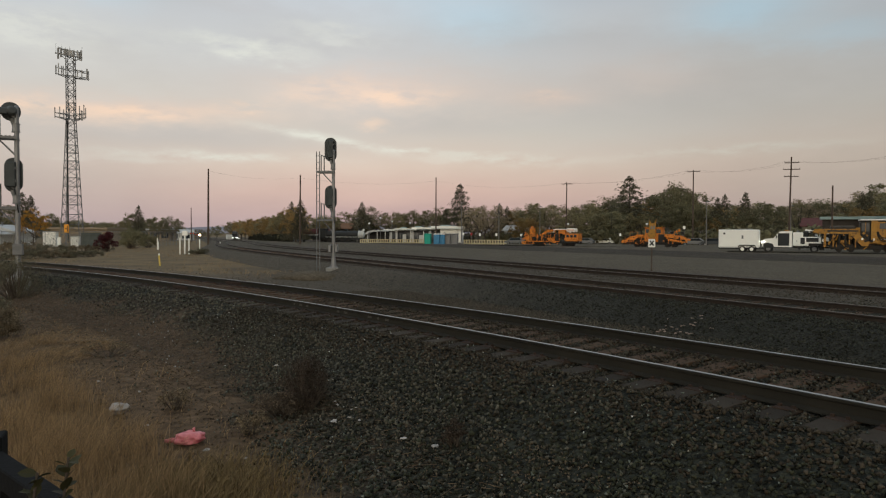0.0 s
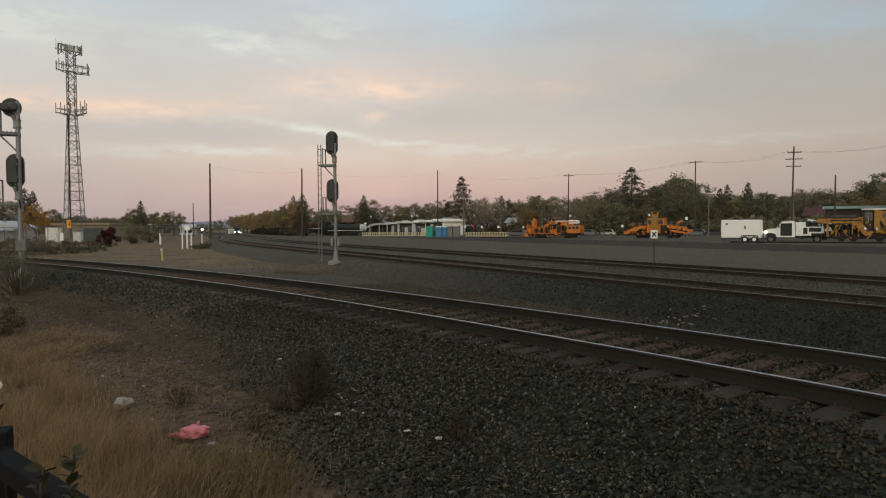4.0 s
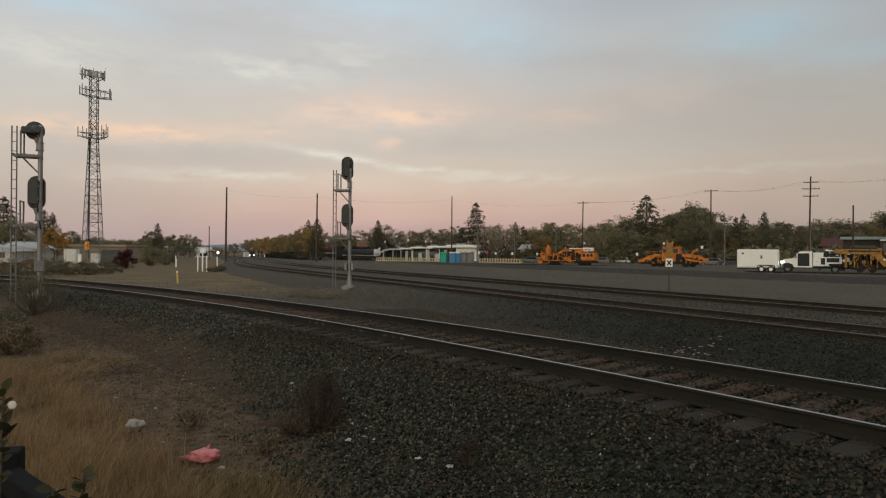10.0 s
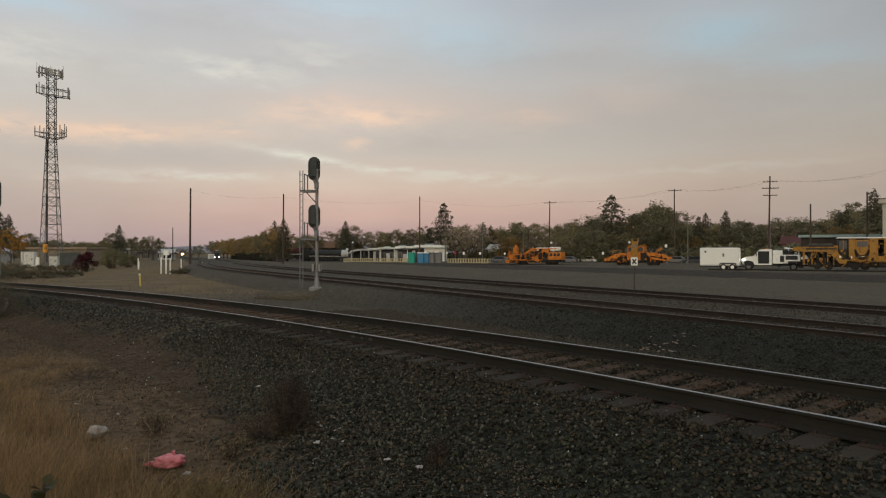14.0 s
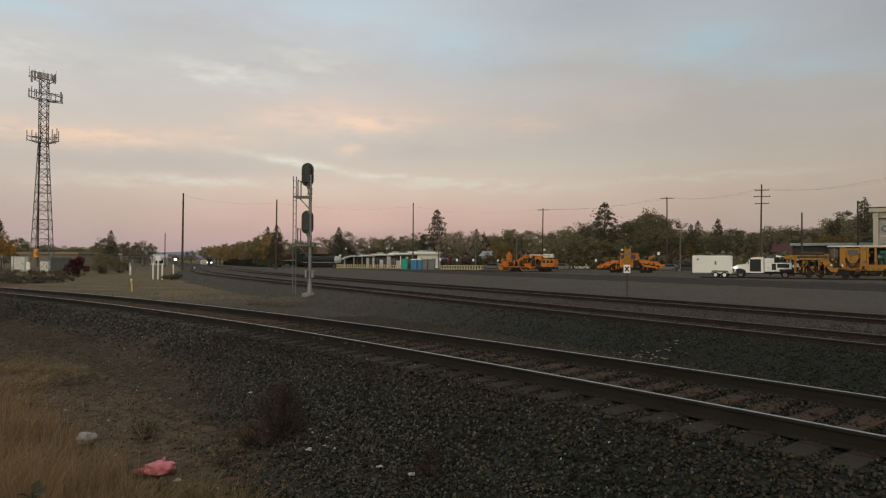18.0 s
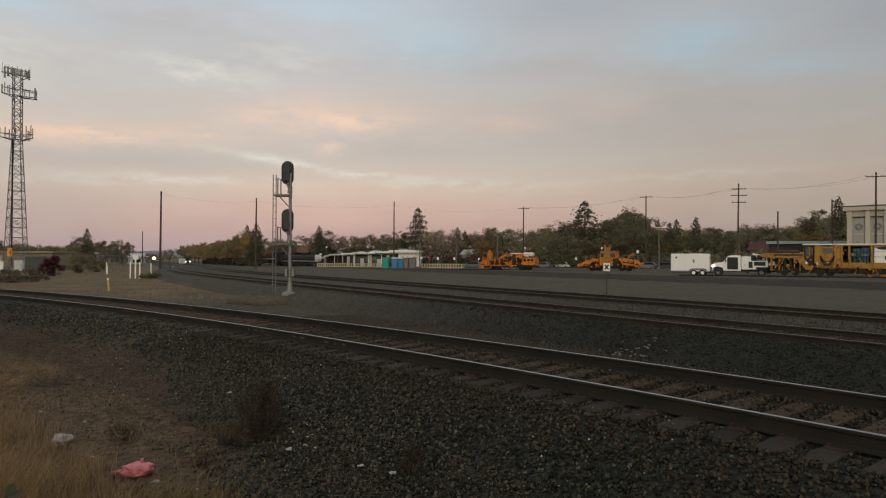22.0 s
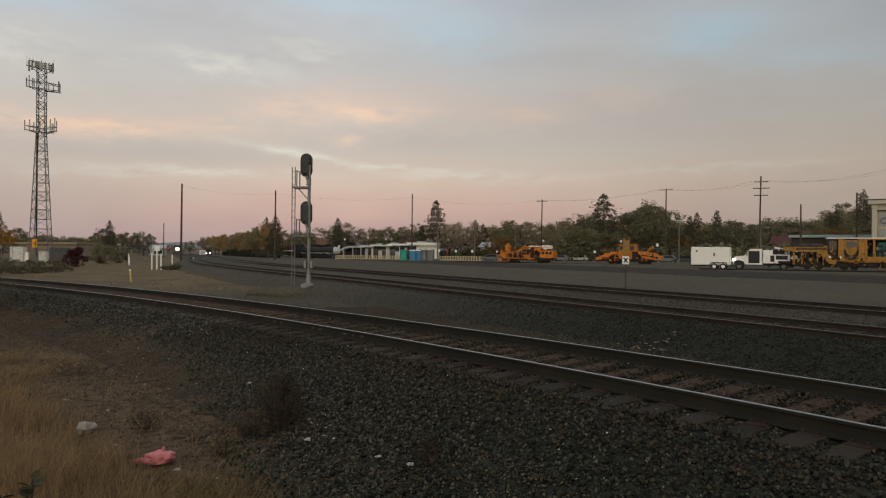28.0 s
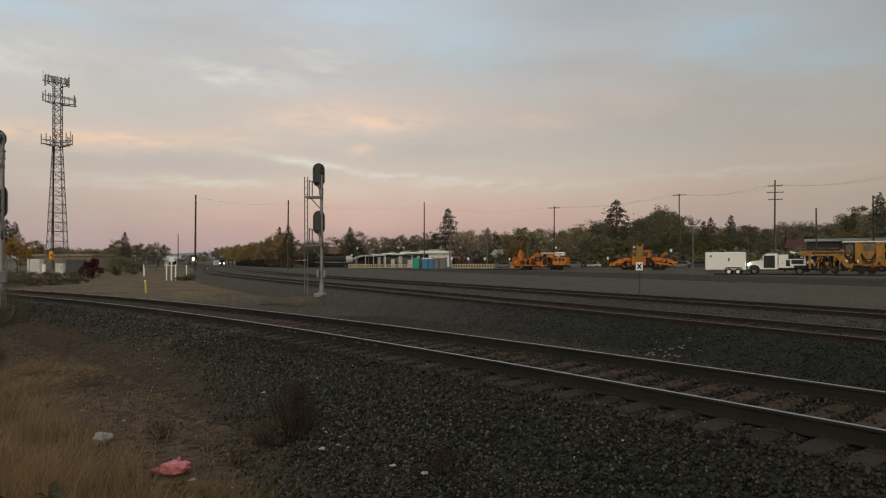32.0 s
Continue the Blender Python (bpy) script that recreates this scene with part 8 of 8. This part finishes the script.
v = np.stack([c - d - w, c - d + w, c - d + up, c + d - w, c + d + w, c + d + up], axis=1).reshape(-1, 3)
f = (np.array([(0, 3, 5, 2), (1, 2, 5, 4), (0, 1, 4, 3)])[None] + 6 * np.arange(n)[:, None, None]).reshape(-1, 4)
TWIG = surface("dead_twig", (0.1, 0.072, 0.048), 0.9, vary=0.3, scale=5, island=0.7, spec=0.1)
tagged(soup("fallen_twigs", v, f, TWIG), "dead twigs and straw lying on the dirt", "twigs", kind="stuff")

# ---- black fence and leafy sprigs beside the viewer ----
fence = thing("metal_fence", pose(0, 0, 0), "black square-tube metal fence with post and rail", "fence")
FENCEBLACK = surface("matt_black_fence_paint", (0.012, 0.012, 0.012), 0.9, vary=0.3, scale=9, fine_scale=90, bump=0.2, spec=0.1)
part("post", box(B(), -0.03, 0.03, -0.03, 0.03, -0.1, 1.567, 0.003, pose(-0.968, 1.52, 0, 0, 0, 20)), FENCEBLACK, fence)
ang = math.degrees(math.atan2(-0.84, 0.92))
part("top_rail", box(B(), 0.02, 1.1, -0.022, 0.022, 1.49, 1.535, 0.003, pose(-0.975, 1.52, 0, 0, 0, ang)), FENCEBLACK, fence)
part("bottom_rail", box(B(), 0.02, 1.1, -0.022, 0.022, 0.2, 0.245, 0.003, pose(-0.975, 1.52, 0, 0, 0, ang)), FENCEBLACK, fence)
for i in range(1, 9):
    part("picket", box(B(), -0.009, 0.009, -0.009, 0.009, 0.245, 1.49, 0, pose(-0.975, 1.52, 0, 0, 0, ang) @ pose(i * 0.12, 0, 0)), FENCEBLACK, fence)
LEAF = surface("glossy_green_leaf", (0.036, 0.037, 0.016), 0.6, vary=0.3, scale=20, fine_scale=120, bump=0.1, per_object=0.4, spec=0.12, tint=(0.075, 0.06, 0.026), thin=0.2)
PETAL = surface("white_petal", (0.6, 0.58, 0.52), 0.7, vary=0.15, scale=30, bump=0)
plant = thing("leafy_shrub", pose(0, 0, 0), "leafy green shrub sprigs with a small white flower by the fence", "shrub")
lm = bpy.data.meshes.new("leaf")
bm = B()
rowsv = []
for k in range(7):
    t = k / 6
    w = 0.33 * math.sin(math.pi * min(1, t * 0.97 + 0.03)) ** 0.8
    rowsv.append([bm.verts.new((-w, t, 0.16 * w - 0.18 * t * t)), bm.verts.new((0, t, -0.18 * t * t)), bm.verts.new((w, t, 0.16 * w - 0.18 * t * t))])
for a, b in zip(rowsv, rowsv[1:]):
    bm.faces.new((a[0], a[1], b[1], b[0]))
    bm.faces.new((a[1], a[2], b[2], b[1]))
bm.to_mesh(lm)
bm.free()
lm.materials.append(LEAF)


def sprig(base, tip, leaves, size, seed, low=0.8):
    r = random.Random(seed)
    base, tip = Vector(base), Vector(tip)
    st = part("stem", rod(B(), base, tip, 0.004, 0.002, 6), BARK, plant)
    for i in range(leaves):
        t = low + (1 - low) * (i + 0.5) / leaves
        p = base.lerp(tip, t)
        o = new("leaf", lm)
        o.parent = st
        s = size * r.uniform(0.7, 1.2)
        o.matrix_basis = pose(*p, r.uniform(15, 70), r.uniform(-35, 35), i * 137 + r.uniform(-20, 20)) @ Matrix.Diagonal((s, s, s, 1))


sprig((-0.80, 1.2, 0.9), (-0.797, 1.24, 1.76), 22, 0.03, 1)
sprig((-0.86, 1.15, 0.9), (-0.845, 1.22, 1.69), 18, 0.03, 2)
sprig((-0.66, 1.05, 0.8), (-0.575, 1.1, 1.655), 30, 0.027, 3)
sprig((-0.72, 1.05, 0.8), (-0.625, 1.1, 1.63), 28, 0.027, 4)
sprig((-0.7, 1.1, 0.0), (-0.72, 1.08, 1.2), 6, 0.04, 5)
bm = B()
for k in range(6):
    a = k * 1.047
    blob(bm, (0.004 * math.cos(a), 0.0, 0.004 * math.sin(a)), 0.0042, 1.2, 0.5, 1.0, 1, 0.3, k)
fl = part("flower", bm, PETAL, plant, "small white flower")
fl.matrix_basis = pose(-0.775, 1.23, 1.735)


# ---- the approaching train ----
HEADLAMP = glow("locomotive_headlamp", (1.0, 0.8, 0.5), 40.0)
WARMGLOW = glow("warm_lamp_glow", (1.0, 0.66, 0.3), 2.6)
LOCO = surface("dark_locomotive_paint", (0.06, 0.055, 0.05), 0.5, vary=0.2, scale=1)
LOCOGREY = surface("locomotive_grey", (0.12, 0.12, 0.12), 0.6, vary=0.3, scale=1)
train = thing("locomotive", pose(-188, 570, -3.4), "diesel locomotive with bright headlamps coming down the line", "locomotive")
bx(train, "frame", LOCOGREY, -1.5, 1.5, 0.0, 19.0, 0.9, 1.5, 0.05)
bx(train, "nose", LOCO, -1.2, 1.2, 0.6, 2.6, 1.5, 3.3, 0.15)
cabp = bx(train, "cab", LOCO, -1.5, 1.5, 2.6, 5.0, 1.5, 4.5, 0.15)
for x in (-1.2, 0.2):
    bx(cabp, "windscreen", GLASS, x, x + 1.0, 2.56, 2.6, 3.45, 4.15, 0.0)
bx(train, "long_hood", LOCO, -1.0, 1.0, 5.0, 18.5, 1.5, 4.3, 0.1)
bx(train, "plow", LOCOGREY, -1.4, 1.4, -0.3, 0.1, 0.15, 0.9, 0.05)
# The headlamps are drawn oversized for their glare.
for x in (-0.36, 0.36):
    part("headlamp", rod(B(), (x, 0.5, 2.75), (x, 0.59, 2.75), 0.36, 0.36, 14), HEADLAMP, train, "lit headlamp")
# An added glowing disc stands for the bloom round the headlamps.
part("lamp_reflector", prism(B(), [(0.88 * math.cos(a), 2.6 + 0.88 * math.sin(a)) for a in np.linspace(0, 6.0, 24)], 0.56, 0.6), WARMGLOW, train, "warm glowing disc for headlamp bloom")
for x in (-0.95, 0.95):
    part("ditch_light", rod(B(), (x, -0.08, 1.75), (x, 0.0, 1.75), 0.13, 0.13, 14), WARMGLOW, train, "lit ditch light")
for y in (2.0, 4.0, 6.0, 13.0, 15.0, 17.0):
    for x in (-0.78, 0.78):
        part("wheel", rod(B(), (x - 0.07, y, 0.5), (x + 0.07, y, 0.5), 0.5, 0.5, 16), GREASE, train)
CARP = surface("boxcar_brown", (0.13, 0.06, 0.04), 0.7, vary=0.3, scale=1)


def at_line(y):
    """Place and heading on the middle line where it has come to a depth y."""
    for i in range(len(L2) - 1):
        if L2[i][0].y <= y < L2[i + 1][0].y:
            p = L2[i][0].lerp(L2[i + 1][0], (y - L2[i][0].y) / (L2[i + 1][0].y - L2[i][0].y))
            return pose(p.x, p.y, ground_z(p.x, p.y) + RAIL, 0, 0, math.degrees(math.atan2(L2[i][1].y, L2[i][1].x)) - 90)


cars = []
for k in range(4):
    c = thing("boxcar", at_line(600 + 17.5 * k), "brown boxcar behind the locomotive", "freight car", "cars of the train")
    bx(c, "body", CARP if k % 2 else LOCOGREY, -1.45, 1.45, 0, 15.5, 1.1, 4.4, 0.05)
    bx(c, "underframe", GREASE, -1.2, 1.2, -0.8, 16.3, 0.75, 1.1, 0.0)
    for y in (2.0, 3.7, 11.8, 13.5):
        for x in (-0.78, 0.78):
            part("wheel", rod(B(), (x - 0.07, y, 0.42), (x + 0.07, y, 0.42), 0.42, 0.42, 12), GREASE, c)
    cars.append(c)

# lorry standing with its lamps lit beyond the yard
t = thing("lorry", at(-0.2792, 300, 0.05, 14), "dark lorry standing with lit headlamps", "truck")
bx(t, "cab", DARKCAR, -1.25, 1.25, 0, 2.4, 0.9, 3.2, 0.15)
bx(t, "box_body", DARKCAR, -1.25, 1.25, 2.6, 9, 1.0, 3.9, 0.05)
bx(t, "windscreen", GLASS, -1.05, 1.05, -0.03, 0.03, 2.0, 2.9, 0.0)
bx(t, "roof_sign", PALE, -0.55, 0.55, 0.3, 0.4, 3.95, 4.2, 0.03, "pale roof panel")
for x in (-0.9, 0.9):
    bx(t, "headlamp", LAMP, x - 0.3, x + 0.3, -0.08, 0.0, 1.0, 1.45, 0.02, "lit headlamp")
    wheel(t, x, 0.9, 0.48, GALV, 0.3)
for x in (-1.1, 1.1):
    part("wheel", rod(B(), (x - 0.15, 7.5, 0.48), (x + 0.15, 7.5, 0.48), 0.48, 0.48, 14), RUBBER, t)
bx(t, "chassis", BLACK, -0.6, 0.6, 0.2, 8.8, 0.6, 1.0, 0.0)
t = thing("box_van", at(-0.2865, 290, 0.05, 20), "small white box van beside the line", "van")
bx(t, "body", WHITE, -1.1, 1.1, 0, 4.5, 0.4, 2.4, 0.1)
bx(t, "rear_door", PALE, -0.9, 0.9, -0.03, 0.0, 0.5, 2.2, 0.0)
for x in (-0.9, 0.9):
    for y in (0.8, 3.6):
        part("wheel", rod(B(), (x - 0.12, y, 0.36), (x + 0.12, y, 0.36), 0.36, 0.36, 12), RUBBER, t)

# car that drives off behind the hedge with its lamps lit
van = thing("car", at(-0.2745, 405, 0.05, 60), "dark car driving with lit headlamps", "car")
part("body", prism(B(), [(-2.2, 0.4), (-2.25, 0.85), (-1.5, 1.0), (-0.9, 1.5), (1.3, 1.55), (2.0, 1.0), (2.25, 0.9), (2.25, 0.4)], -0.88, 0.88), DARKCAR, van)
part("side_window", prism(B(), [(-1.25, 1.02), (-0.8, 1.42), (1.2, 1.46), (1.7, 1.02)], -0.9, -0.87), GLASS, van)
for x in (-1.4, 1.4):
    wheel(van, x, -0.8, 0.33, GALV, 0.2)
    wheel(van, x, 0.8, 0.33, GALV, 0.2)
for y in (-0.6, 0.6):
    bx(van, "headlamp", LAMP, 2.24, 2.32, y - 0.22, y + 0.22, 0.6, 0.9, 0.02, "lit headlamp")


# ---- movement ----
RUN = [(0.0, 572.0), (4.0, 556.0), (9.0, 533.0), (14.0, 500.0), (19.0, 458.0), (24.0, 408.0), (28.0, 354.0), (32.0, 302.0)]


def motions():
    walk(train, [(t, at_line(y)) for t, y in RUN])
    walk(van, [(t, at(b, 405, 0.05, -70)) for t, b in ((0.0, -0.2748), (5.0, -0.2745), (7.0, -0.2712), (9.0, -0.2655), (11.0, -0.2595), (13.0, -0.2535), (32.0, -0.25))])
    for k, c in enumerate(cars):
        walk(c, [(t, at_line(y + 20.5 + 16.8 * k)) for t, y in RUN])


motions()
